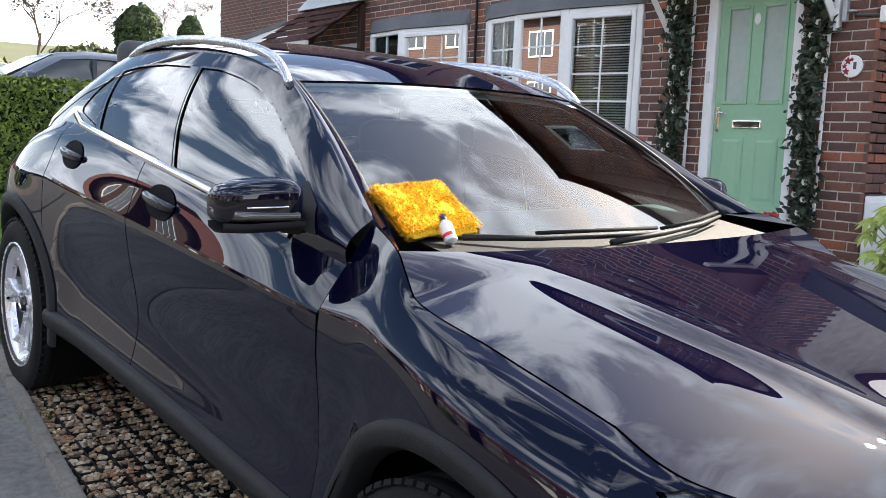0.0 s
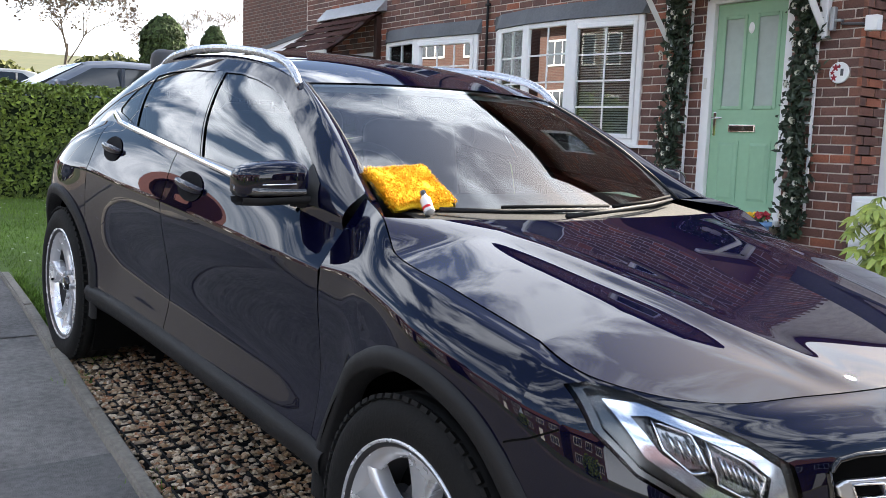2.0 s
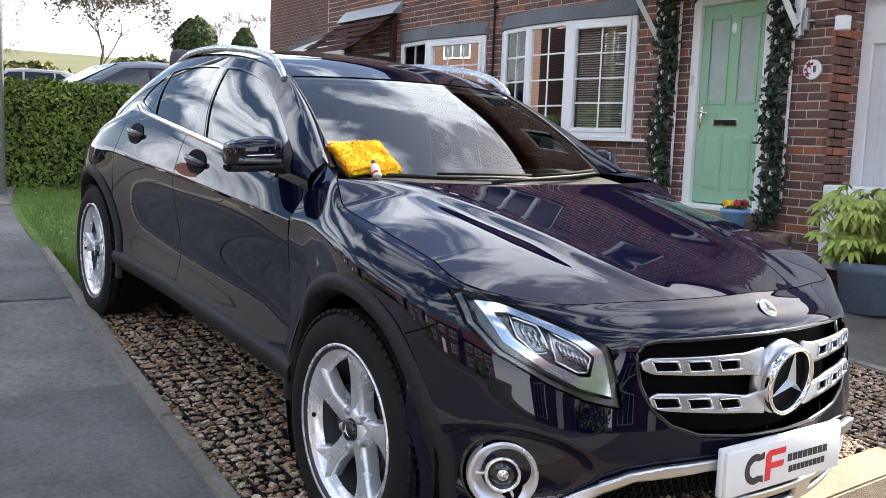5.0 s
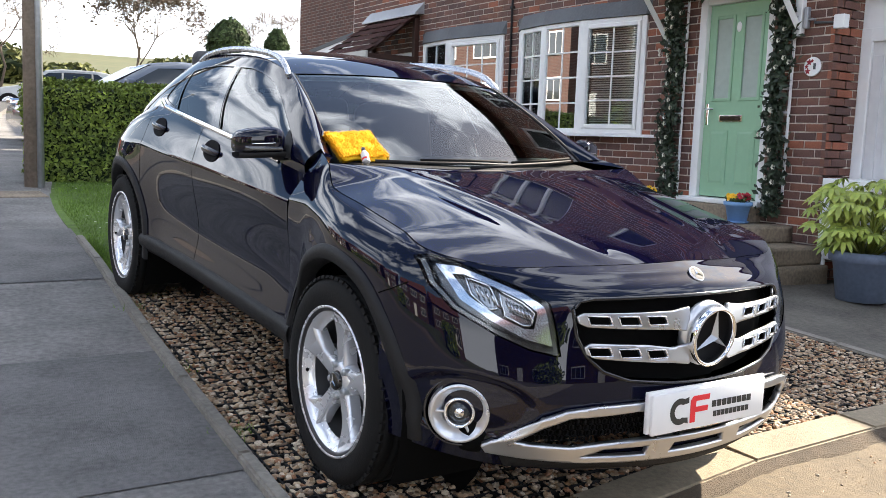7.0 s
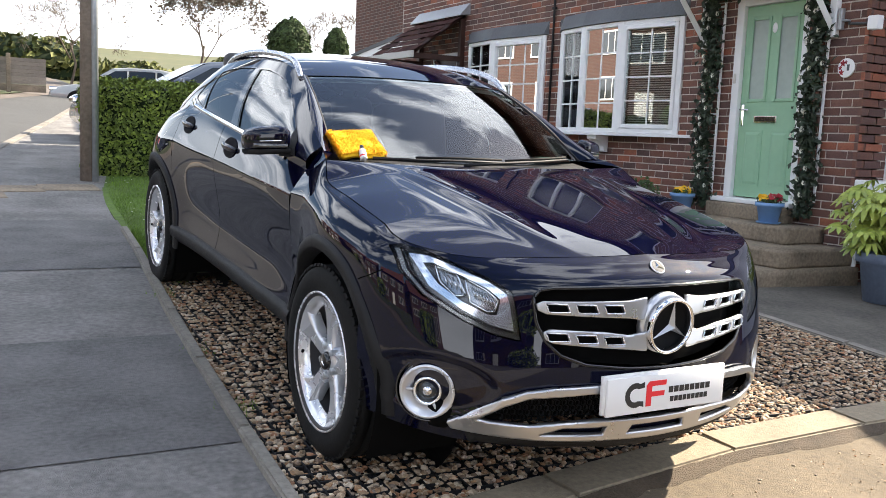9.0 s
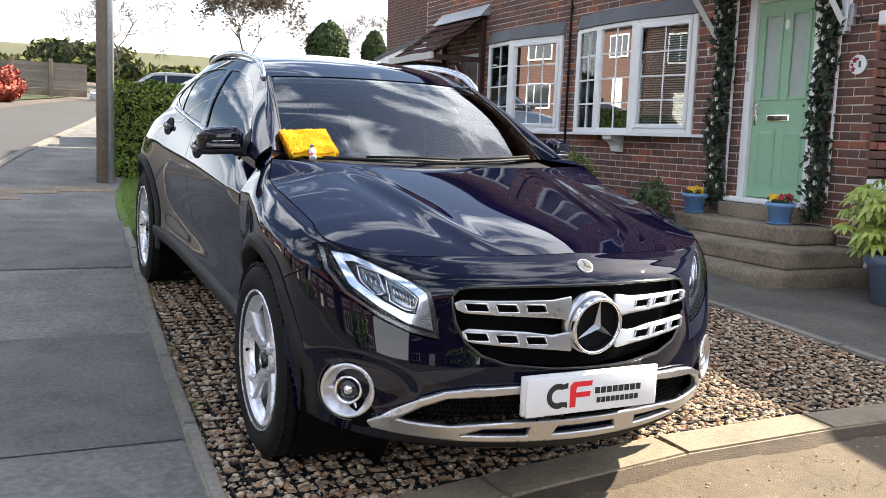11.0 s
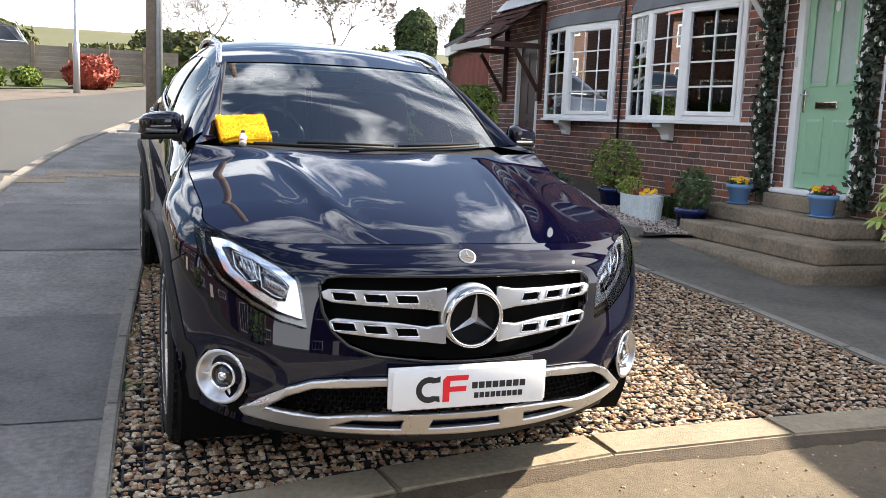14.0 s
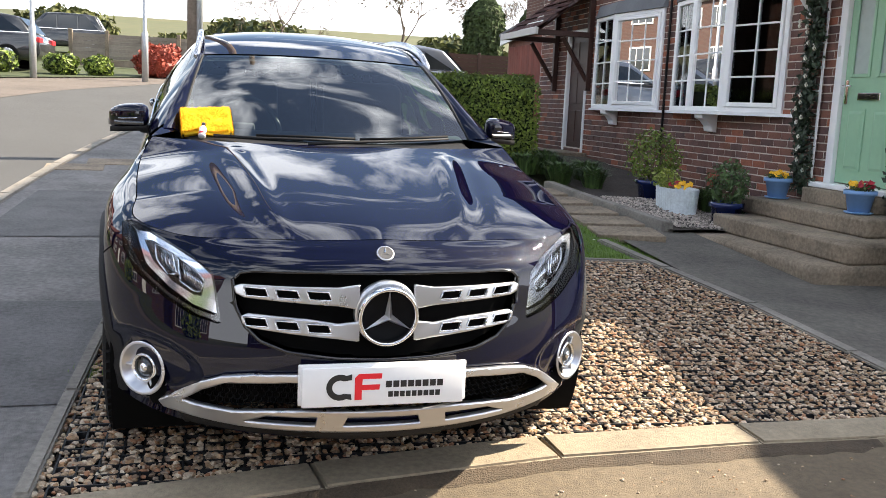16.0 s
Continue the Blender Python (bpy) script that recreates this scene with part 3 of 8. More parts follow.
e0, e1, r = WALL_X - 0.32, WALL_X + 8.32, WALL_X + 4.0
c = [bm.verts.new(p) for p in ((e0, 2.1, 5.72), (e1, 2.1, 5.72), (e1, 12.1, 5.72), (e0, 12.1, 5.72), (r, 5.2, 8.1), (r, 9.0, 8.1))]
for q in ((0, 1, 4), (1, 2, 5, 4), (2, 3, 5), (3, 0, 4, 5), (3, 2, 1, 0)):
    bm.faces.new([c[k] for k in q])
hpart("roof", bm, M["roof_tile"], "pitched roof of dark red tiles")
hpart("gutter", tube([(WALL_X - 0.36, 2.1, 5.70), (WALL_X - 0.36, 12.1, 5.70)], 0.055, 10), M["black_plastic"], smooth=True)
for a, b, c, d in OPENINGS[4:]:
    w = hpart("upper_window", box(WALL_X + 0.09, WALL_X + 0.10, a, b, c, d), M["pane"], "white-framed first-floor window")
    n = max(1, round((b - a) / 0.6))
    for y0, y1, z0, z1 in [(a, b, c, c + 0.06), (a, b, d - 0.06, d)] + [(a + (b - a - 0.06) * k / n, a + (b - a - 0.06) * k / n + 0.06, c + 0.06, d - 0.06) for k in range(n + 1)]:
        part("window_frame", box(WALL_X + 0.05 - H0.x, WALL_X + 0.12 - H0.x, y0 - H0.y, y1 - H0.y, z0, z1, 0.006), M["white"], w)
    part("window_sill", box(-0.05, 0.06, a - 0.05 - H0.y, b + 0.05 - H0.y, c - 0.05, c - 0.002, 0.008), M["concrete"], w)
# one dark slab standing in for the unlit space behind the upper windows
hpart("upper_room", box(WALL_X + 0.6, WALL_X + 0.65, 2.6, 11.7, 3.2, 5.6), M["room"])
# rooms behind the windows, their low light put into a dark surface colour
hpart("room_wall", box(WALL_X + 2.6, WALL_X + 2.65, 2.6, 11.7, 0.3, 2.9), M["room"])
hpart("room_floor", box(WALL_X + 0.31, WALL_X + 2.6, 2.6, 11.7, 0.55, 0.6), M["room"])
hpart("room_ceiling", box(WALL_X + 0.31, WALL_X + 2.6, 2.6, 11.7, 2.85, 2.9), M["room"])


# ---- the parked car ----
WB, HUB, TYRE_R = 2.75, 0.342, 0.348
PITCH = math.degrees(math.atan(0.0707))
car = thing("suv_car", (-0.006, 0, 0), "glossy dark navy-blue compact SUV parked on gravel, freshly polished", "car", rot=(PITCH, 0, 1.0))
CAR_M = pose(-0.024, 0, 0, PITCH, 0, 1.0) @ Matrix.Diagonal((0.978, 1, 1, 1))
car.matrix_world = CAR_M


def outline(s):
    """Plan outline of the body: s 0 to 1 round the nose, then 1 + metres behind the front corner. Returns x, y and the outward normal."""
    if s <= 1:
        a = s * math.pi / 2
        x, y = 0.872 * math.sin(a), -0.25 - 0.59 * math.cos(a)
        nx, ny = math.sin(a) / 0.872, -math.cos(a) / 0.59
    else:
        y = s - 1.25
        keys = [(-0.25, 0.872), (0.0, 0.886), (0.4, 0.884), (1.4, 0.882), (2.4, 0.888), (2.75, 0.892), (3.0, 0.862), (3.2, 0.815), (3.4, 0.755), (3.55, 0.69)]
        x = curve_at(keys, y)
        nx, ny = 1.0, -(curve_at(keys, y + 0.01) - curve_at(keys, y - 0.01)) / 0.02
    k = math.hypot(nx, ny)
    return x, y, nx / k, ny / k


SECTIONS = {}


def section(s, *points):
    """Side section at a station: (inset, height) from the top edge down to the sill."""
    SECTIONS[s] = points


# nose and front wings, up to the door's leading edge
section(0.0, (0.158, 0.853), (0.110, 0.827), (0.055, 0.775), (0.030, 0.640), (0.008, 0.450), (0.050, 0.245))
section(0.35, (0.155, 0.837), (0.110, 0.815), (0.056, 0.765), (0.030, 0.640), (0.004, 0.450), (0.050, 0.250))
section(0.55, (0.112, 0.831), (0.088, 0.806), (0.055, 0.752), (0.024, 0.640), (0.0, 0.450), (0.050, 0.258))
section(0.80, (0.080, 0.853), (0.055, 0.828), (0.024, 0.762), (0.004, 0.650), (0.0, 0.480), (0.030, 0.285))
section(1.00, (0.105, 0.886), (0.062, 0.868), (0.010, 0.805), (0.0, 0.700), (0.0, 0.500), (0.020, 0.300))
section(1.25, (0.108, 0.927), (0.066, 0.908), (0.014, 0.855), (0.0, 0.765), (0.0, 0.560), (0.010, 0.380))
section(1.48, (0.107, 0.958), (0.080, 0.938), (0.038, 0.878), (0.034, 0.788), (0.012, 0.590), (0.020, 0.400))
section(1.54, (0.122, 0.994), (0.092, 0.958), (0.046, 0.884), (0.041, 0.789), (0.034, 0.590), (0.024, 0.402))
section(1.60, (0.142, 1.028), (0.105, 0.975), (0.054, 0.888), (0.050, 0.790), (0.058, 0.590), (0.046, 0.405))
section(1.75, (0.184, 1.056), (0.118, 0.965), (0.060, 0.880), (0.060, 0.787), (0.080, 0.580), (0.060, 0.405))
WING = dict(SECTIONS)
SECTIONS.clear()
# doors and rear quarters, from the belt under the glass down
section(1.75, (0.125, 0.968), (0.100, 0.935), (0.056, 0.868), (0.060, 0.785), (0.082, 0.580), (0.062, 0.405))
section(2.00, (0.108, 0.995), (0.085, 0.955), (0.046, 0.872), (0.056, 0.785), (0.088, 0.580), (0.062, 0.405))
section(2.75, (0.098, 1.050), (0.076, 1.000), (0.040, 0.880), (0.052, 0.785), (0.088, 0.570), (0.062, 0.405))
section(3.35, (0.108, 1.092), (0.080, 1.030), (0.030, 0.890), (0.040, 0.795), (0.070, 0.580), (0.050, 0.405))
section(3.70, (0.135, 1.105), (0.085, 1.045), (0.026, 0.905), (0.020, 0.790), (0.022, 0.580), (0.022, 0.395))
section(4.00, (0.150, 1.068), (0.085, 1.010), (0.024, 0.895), (0.0, 0.765), (0.0, 0.560), (0.010, 0.380))
section(4.45, (0.150, 0.985), (0.075, 0.945), (0.018, 0.860), (0.0, 0.730), (0.005, 0.540), (0.030, 0.350))
section(4.80, (0.130, 0.930), (0.060, 0.900), (0.012, 0.810), (0.0, 0.700), (0.010, 0.500), (0.050, 0.330))
TRACKS = [[[[(q, table[q][k][axis]) for q in sorted(table)] for k in range(6)] for axis in (0, 1)] for table in (WING, SECTIONS)]
SEEN = {}


def section_at(s, v):
    """Inset and height at station s, v from 0 at the top edge to 1 at the sill."""
    if s not in SEEN:
        tracks = TRACKS[0 if s < 1.75 else 1]
        SEEN[s] = [[(k / 5, curve_at(tracks[axis][k], s)) for k in range(6)] for axis in (0, 1)]
    d, z = curve_at(SEEN[s][0], v), curve_at(SEEN[s][1], v)
    k = max(0, min(1, (s - 1.30) / 0.45)) * max(0, min(1, (4.55 - s) / 0.4))
    if k > 0:
        # a crisp shoulder line along the wings and doors
        keys = SEEN[s][0][:3] if v <= 0.4 else SEEN[s][0][2:]
        d += k * (curve_at(keys, v) - d)
    if 0.3 < s < 0.95:
        # scooped recess round the fog light
        e = ((s - 0.635) / 0.205) ** 2 + ((z - 0.438) / (0.098 if z > 0.438 else 0.105)) ** 2
        if e < 1:
            d += 0.017 * min(1, (1 - e) * 3.0)
    return [d, z]


def shell(s, v, side=1, proud=0.0):
    x, y, nx, ny = outline(abs(s))
    d, z = section_at(abs(s), v)
    d -= proud
    return Vector((side * (x - nx * d) * (1 if s >= 0 else -1), y - ny * d, z))


def v_of(s, z):
    """The section parameter at which station s reaches height z."""
    lo, hi = 0.0, 1.0
    for _ in range(22):
        mid = (lo + hi) / 2
        if section_at(abs(s), mid)[1] > z:
            lo = mid
        else:
            hi = mid
    return (lo + hi) / 2


def skin(s, z, side=1, proud=0.0):
    """The point of the body skin at station s and height z."""
    return shell(s, v_of(s, z), side, proud)


def cpart(name, bm, mat, parent=None, label="", smooth=True):
    return part(name, bm, mat, parent or car, label, smooth)


def mirrored(bm):
    bmesh.ops.scale(bm, vec=(-1, 1, 1), verts=bm.verts)
    bmesh.ops.reverse_faces(bm, faces=bm.faces)
    return bm


def arch_cut(func, us, vs, centres, r, side):
    """A grid panel func(s, v) with round wheel openings trimmed to a circle about each hub."""
    pts = {(i, j): func(u, v) for i, u in enumerate(us) for j, v in enumerate(vs)}

    def rad(p):
        return min(math.hypot(p.y - c, p.z - HUB) for c in centres)
    bm, made = bmesh.new(), {}
    cells = []
    for i in range(len(us) - 1):
        for j in range(len(vs) - 1):
            mid = sum((pts[a] for a in ((i, j), (i + 1, j), (i + 1, j + 1), (i, j + 1))), Vector()) / 4
            if rad(mid) > r:
                cells.append((i, j))
    kept = set(cells)

    def vert(i, j):
        if (i, j) not in made:
            p = pts[i, j].copy()
            cs = [c for c in ((i - 1, j - 1), (i - 1, j), (i, j - 1), (i, j)) if 0 <= c[0] < len(us) - 1 and 0 <= c[1] < len(vs) - 1]
            if any(c not in kept for c in cs):
                c0 = min(centres, key=lambda c: math.hypot(p.y - c, p.z - HUB))
                k = r / max(0.01, math.hypot(p.y - c0, p.z - HUB))
                p.y, p.z = c0 + (p.y - c0) * k, HUB + (p.z - HUB) * k
            made[i, j] = bm.verts.new(p)
        return made[i, j]
    for i, j in cells:
        bm.faces.new([vert(i, j), vert(i + 1, j), vert(i + 1, j + 1), vert(i, j + 1)])
    bmesh.ops.recalc_face_normals(bm, faces=bm.faces)
    return bm


ARCH_R = 0.442
# side panels: front wing, front door, rear door, rear quarter
DOOR_A, DOOR_B, DOOR_C = 1.25 + 0.50, 1.25 + 1.60, 1.25 + 2.42
for side in (-1, 1):
    f = lambda u, v, s=side: shell(u, v, s)
    for name, a, b, n in (("front_wing", 0.93, DOOR_A - 0.003, 26), ("front_door", DOOR_A + 0.003, DOOR_B - 0.003, 30), ("rear_door", DOOR_B + 0.003, DOOR_C - 0.003, 26), ("rear_quarter", DOOR_C + 0.003, 4.8, 34)):
        cpart(name, arch_cut(f, span(a, b, n), span(0, 1, 40), (0.0, WB), ARCH_R, side), M["paint"])


# bonnet, a crowned panel with two creases that spread towards the windscreen
def bonnet_front(a):
    """The point of the nose's top edge that the bonnet's front edge meets."""
    x, lo, hi = a * (shell(0.62, 0).x - 0.004), 0.0, 0.62
    for _ in range(18):
        mid = (lo + hi) / 2
        if shell(mid, 0).x < x:
            lo = mid
        else:
            hi = mid
    return shell((lo + hi) / 2, 0)


FRONTS = {}


def hood(u, w):
    """u -1 to 1 across, w 0 at the nose to 1 at the windscreen."""
    a = abs(u)
    if a not in FRONTS:
        FRONTS[a] = bonnet_front(a)
    front = FRONTS[a]
    y_front = front.y + 0.004
    y_back = 0.295 + 0.055 * a ** 2
    e = shell(0.62 + 0.98 * w, 0)
    e0 = shell(0.62, 0)
    x = u * (e.x - 0.004)
    y = y_front + (y_back - y_front) * w
    y += (e.y - (e0.y + 0.004 + (0.35 - e0.y - 0.004) * w)) * a ** 5
    zc = curve_at([(0, 0.853), (0.12, 0.884), (0.3, 0.920), (0.55, 0.960), (0.8, 0.996), (1.0, 1.020)], w)
    # flat middle, then a face that falls away from each crease and rolls down to the wing
    r = 0.40 + 0.18 * w
    q = max(0.0, (a - r) / (1 - r))
    soft = 0.5 * (q + math.sqrt(q * q + 0.0012)) - 0.017 if a > r - 0.1 else 0.0
    g = 0.07 * min(1, a / r) ** 2 + 0.93 * max(0.0, soft) ** 1.55
    z = zc + (e.z - zc) * min(1, g)
    lip = 0.007 * math.sin(math.pi * min(1, w * 1.05)) ** 0.7 if 0 < w < 0.95 else 0
    z += lip * math.exp(-((a - r + 0.01) / 0.055) ** 2) - 0.6 * lip * math.exp(-((a - r - 0.10) / 0.06) ** 2)
    z += (front.z + 0.001 - (0.853 + (e0.z - 0.853) * min(1, g))) * max(0, 1 - w * 2.5) ** 2
    return Vector((x, y, z))


cpart("bonnet", sheet(hood, span(-1, 1, 160), span(0, 1, 60)), M["paint"])

# roof, screens and side glass
CANT = [(0.46, 1.050), (0.65, 1.126), (0.85, 1.216), (1.0, 1.278), (1.16, 1.334), (1.32, 1.372), (1.5, 1.396), (1.8, 1.408), (2.2, 1.393), (2.5, 1.350), (2.75, 1.265), (2.95, 1.165), (3.15, 1.065), (3.3, 1.0)]
CANT_X = [(0.46, 0.704), (0.65, 0.680), (0.85, 0.634), (1.05, 0.582), (1.25, 0.555), (1.6, 0.547), (2.2, 0.545), (2.75, 0.545), (3.0, 0.57), (3.3, 0.62)]


def belt_x(y):
    return shell(y + 1.25, 0).x


def cant_x(y):
    return curve_at(CANT_X, y)


def flank(y, w, side=1, proud=0.0):
    """The cabin side: w 0 at the belt to 1 at the roof edge."""
    zb, zt = shell(y + 1.25, 0).z, curve_at(CANT, y)
    bx, cx = belt_x(y), cant_x(y)
    bulge = 0.030 * math.sin(math.pi * min(1, max(0, w)))
    return Vector((side * (bx + (cx - bx) * w + bulge + proud), y, zb + (zt - zb) * w))


def roof_at(u, y):
    e = curve_at(CANT, y)
    crown = curve_at([(1.10, 1.338), (1.15, 1.352), (1.4, 1.416), (1.65, 1.445), (1.9, 1.455), (2.5, 1.425), (2.9, 1.365), (3.1, 1.32)], y) - e
    x = cant_x(y) * u
    back = 0.10 * (1 - u * u) * max(0, 1 - (y - 1.15) / 0.6)
    return Vector((x, y - back, e + crown * (1 - abs(u) ** 2.4)))


cpart("roof_panel", sheet(roof_at, span(-1, 1, 30), span(1.15, 3.1, 40)), M["paint"])


def screen(u, w):
    a = abs(u)
    base = Vector((0.645 * u, 0.535 - 0.15 * (1 - a * a), 1.036 - 0.018 * (1 - a * a)))
    top = roof_at(u * 0.965, 1.15)
    p = base.lerp(top, w)
    p.z += 0.020 * math.sin(math.pi * w)
    p.y -= 0.006 * math.sin(math.pi * w)
    return p


cpart("windscreen", sheet(screen, span(-0.992, 0.992, 30), span(0.01, 0.975, 16)), M["glass"])
# windows outline on the flank in (y, w)
def on_flank(*points):
    """Outline points (y, z) as (y, w) of the cabin side, with edges split finely."""
    out = []
    for (a, b), (c, d) in zip(points, points[1:] + points[:1]):
        for k in range(6):
            y, z = a + (c - a) * k / 6, b + (d - b) * k / 6
            zb, zt = shell(y + 1.25, 0).z, curve_at(CANT, y)
            out.append((y, (z - zb) / (zt - zb)))
    return out


GLASS = {"front_window": on_flank((0.70, 1.040), (1.0, 1.046), (1.40, 1.064), (1.49, 1.170), (1.62, 1.345), (1.50, 1.344), (1.36, 1.328), (1.24, 1.305), (1.12, 1.268), (0.98, 1.213), (0.82, 1.148), (0.735, 1.108)),
         "rear_window": on_flank((1.53, 1.076), (1.80, 1.090), (2.07, 1.112), (2.145, 1.205), (2.23, 1.308), (2.10, 1.330), (1.90, 1.345), (1.70, 1.346), (1.59, 1.180)),
         "quarter_window": on_flank((2.125, 1.119), (2.36, 1.150), (2.385, 1.163), (2.345, 1.225), (2.268, 1.298), (2.19, 1.205))}
for side in (-1, 1):
    f = lambda u, v, s=side: flank(u, v, s)
    cpart("cabin_side", sheet(f, span(0.50, 3.3, 220), span(0, 1, 50), holes=list(GLASS.values())), M["paint"])
    for nm, poly in GLASS.items():
        g = lambda u, v, s=side: flank(u, v, s, -0.004)
        cpart(nm, sheet(g, span(0.6, 2.6, 150), span(0, 1, 44), keep=poly), M["glass"] if nm == "front_window" else M["privacy"])

# pillar faces between the cabin side and the windscreen
for side in (-1, 1):
    def pillar(k, m, s=side):
        y = 0.462 + (1.164 - 0.462) * k
        a = Vector((s * cant_x(y), y, curve_at(CANT, y)))
        b = screen(s * 0.985, 0.985 * k) + Vector((0, 0, 0.002))
        return a.lerp(b, m) + Vector((s * 0.5, -0.6, 0.6)).normalized() * 0.010 * math.sin(math.pi * m)

    def corner(k, m, s=side):
        a = shell(1.60 + 0.115 * k, 0, s)
        b = hood(s * 1.0, 1.0).lerp(screen(s * 0.985, 0.0), k)
        return a.lerp(b, m) + Vector((0, 0, 0.003))
    cpart("wing_corner", sheet(corner, span(0, 1, 12), span(0, 1, 6)), M["paint"])
    cpart("pillar_face", sheet(pillar, span(0, 1, 40), span(0, 1, 8)), M["paint"])


# nose
def s_of(x, z):
    """The station round the nose at which the skin at height z reaches x."""
    lo, hi = 0.0, 1.0
    for _ in range(18):
        mid = (lo + hi) / 2
        if shell(mid, v_of(mid, z)).x < x:
            lo = mid
        else:
            hi = mid
    return (lo + hi) / 2


def on_nose(points, split=4, closed=True):
    """Front-view outline (x, z) as (s, v) on the skin; x of either sign."""
    out = []
    pairs = list(zip(points, points[1:] + points[:1])) if closed else list(zip(points, points[1:]))
    for (a, b), (c, d) in pairs:
        for k in range(split):
            x, z = a + (c - a) * k / split, b + (d - b) * k / split
            s = s_of(abs(x), z)
            out.append((s if x >= 0 else -s, v_of(s, z)))
    return out


def flip(points):
    return [(-x, z) for x, z in points[::-1]]


def shrink(points, k, shift=(0, 0)):
    cx, cz = sum(p[0] for p in points) / len(points), sum(p[1] for p in points) / len(points)
    return [(cx + (x - cx) * k + shift[0], cz + (z - cz) * k + shift[1]) for x, z in points]


def nose_plate(outline, holes=(), proud=0.0, thick=0.0, step=0.008):
    """A piece lying on (or set into) the nose skin, cut to an outline in (s, v)."""
    ss, vv = [p[0] for p in outline], [p[1] for p in outline]
    ns, nv = max(4, int((max(ss) - min(ss)) * 1.2 / step)), max(4, int((max(vv) - min(vv)) * 0.62 / step))
    return sheet(lambda s, v: shell(s, v, 1, proud), span(min(ss) - 0.004, max(ss) + 0.004, ns), span(min(vv) - 0.004, max(vv) + 0.004, nv), holes=list(holes), keep=outline, thick=thick)


LAMP = [(0.800, 0.838), (0.770, 0.848), (0.720, 0.840), (0.655, 0.814), (0.575, 0.782), (0.516, 0.746), (0.505, 0.690), (0.493, 0.597), (0.575, 0.613), (0.655, 0.648), (0.750, 0.708), (0.795, 0.772)]
GRILLE = [(0.462, 0.735), (0.440, 0.757), (0.400, 0.765), (0.200, 0.772), (0.0, 0.774), (-0.200, 0.772), (-0.400, 0.765), (-0.440, 0.757), (-0.462, 0.735), (-0.455, 0.660), (-0.425, 0.600), (-0.380, 0.560), (-0.300, 0.533), (-0.150, 0.518), (0.0, 0.514), (0.150, 0.518), (0.300, 0.533), (0.380, 0.560), (0.425, 0.600), (0.455, 0.660)]
INTAKE = [(0.270, 0.452), (0.470, 0.437), (0.540, 0.405), (0.600, 0.350), (0.450, 0.335), (0.360, 0.346), (0.250, 0.352), (-0.250, 0.352), (-0.360, 0.346), (-0.450, 0.335), (-0.600, 0.350), (-0.540, 0.405), (-0.470, 0.437), (-0.270, 0.452)]
LAMP_R, LAMP_L, GRILLE_SV, INTAKE_SV = on_nose(LAMP), on_nose(flip(LAMP)), on_nose(GRILLE), on_nose(INTAKE)
cpart("front_bumper", sheet(lambda u, v: shell(u, v), span(-0.93, 0.93, 190), span(0, 1, 90), holes=[LAMP_R, LAMP_L, GRILLE_SV, INTAKE_SV]), M["paint"])


# tail, closing the body behind
def tail(u, w):
    e, f = shell(4.8, 0), shell(4.8, 1)
    top = roof_at(u, 3.1)
    if w > 0.55:
        k = (w - 0.55) / 0.45
        low = Vector((u * e.x, 3.56 + 0.05 * (1 - u * u), e.z + 0.02 * (1 - u * u)))
        return low.lerp(top, k) + Vector((0, 0.05 * math.sin(math.pi * k), 0.03 * math.sin(math.pi * k)))
    k = w / 0.55
    return Vector((u * (f.x + (e.x - f.x) * k + 0.03 * math.sin(math.pi * k)), 3.56 + 0.05 * (1 - u * u) + 0.05 * math.sin(math.pi * k), f.z + (e.z - f.z) * k + 0.02 * (1 - u * u) * k))


cpart("tailgate", sheet(tail, span(-1, 1, 20), span(0, 1, 20)), M["paint"])


# ---- nose details ----
def rim_tube(sv_points, radius, proud, seg=8):
    """A closed bead along an outline on the nose skin."""
    pts = [shell(s, v, 1, proud) for s, v in sv_points]
    return tube(pts + pts[:2], radius, seg, cap=False)


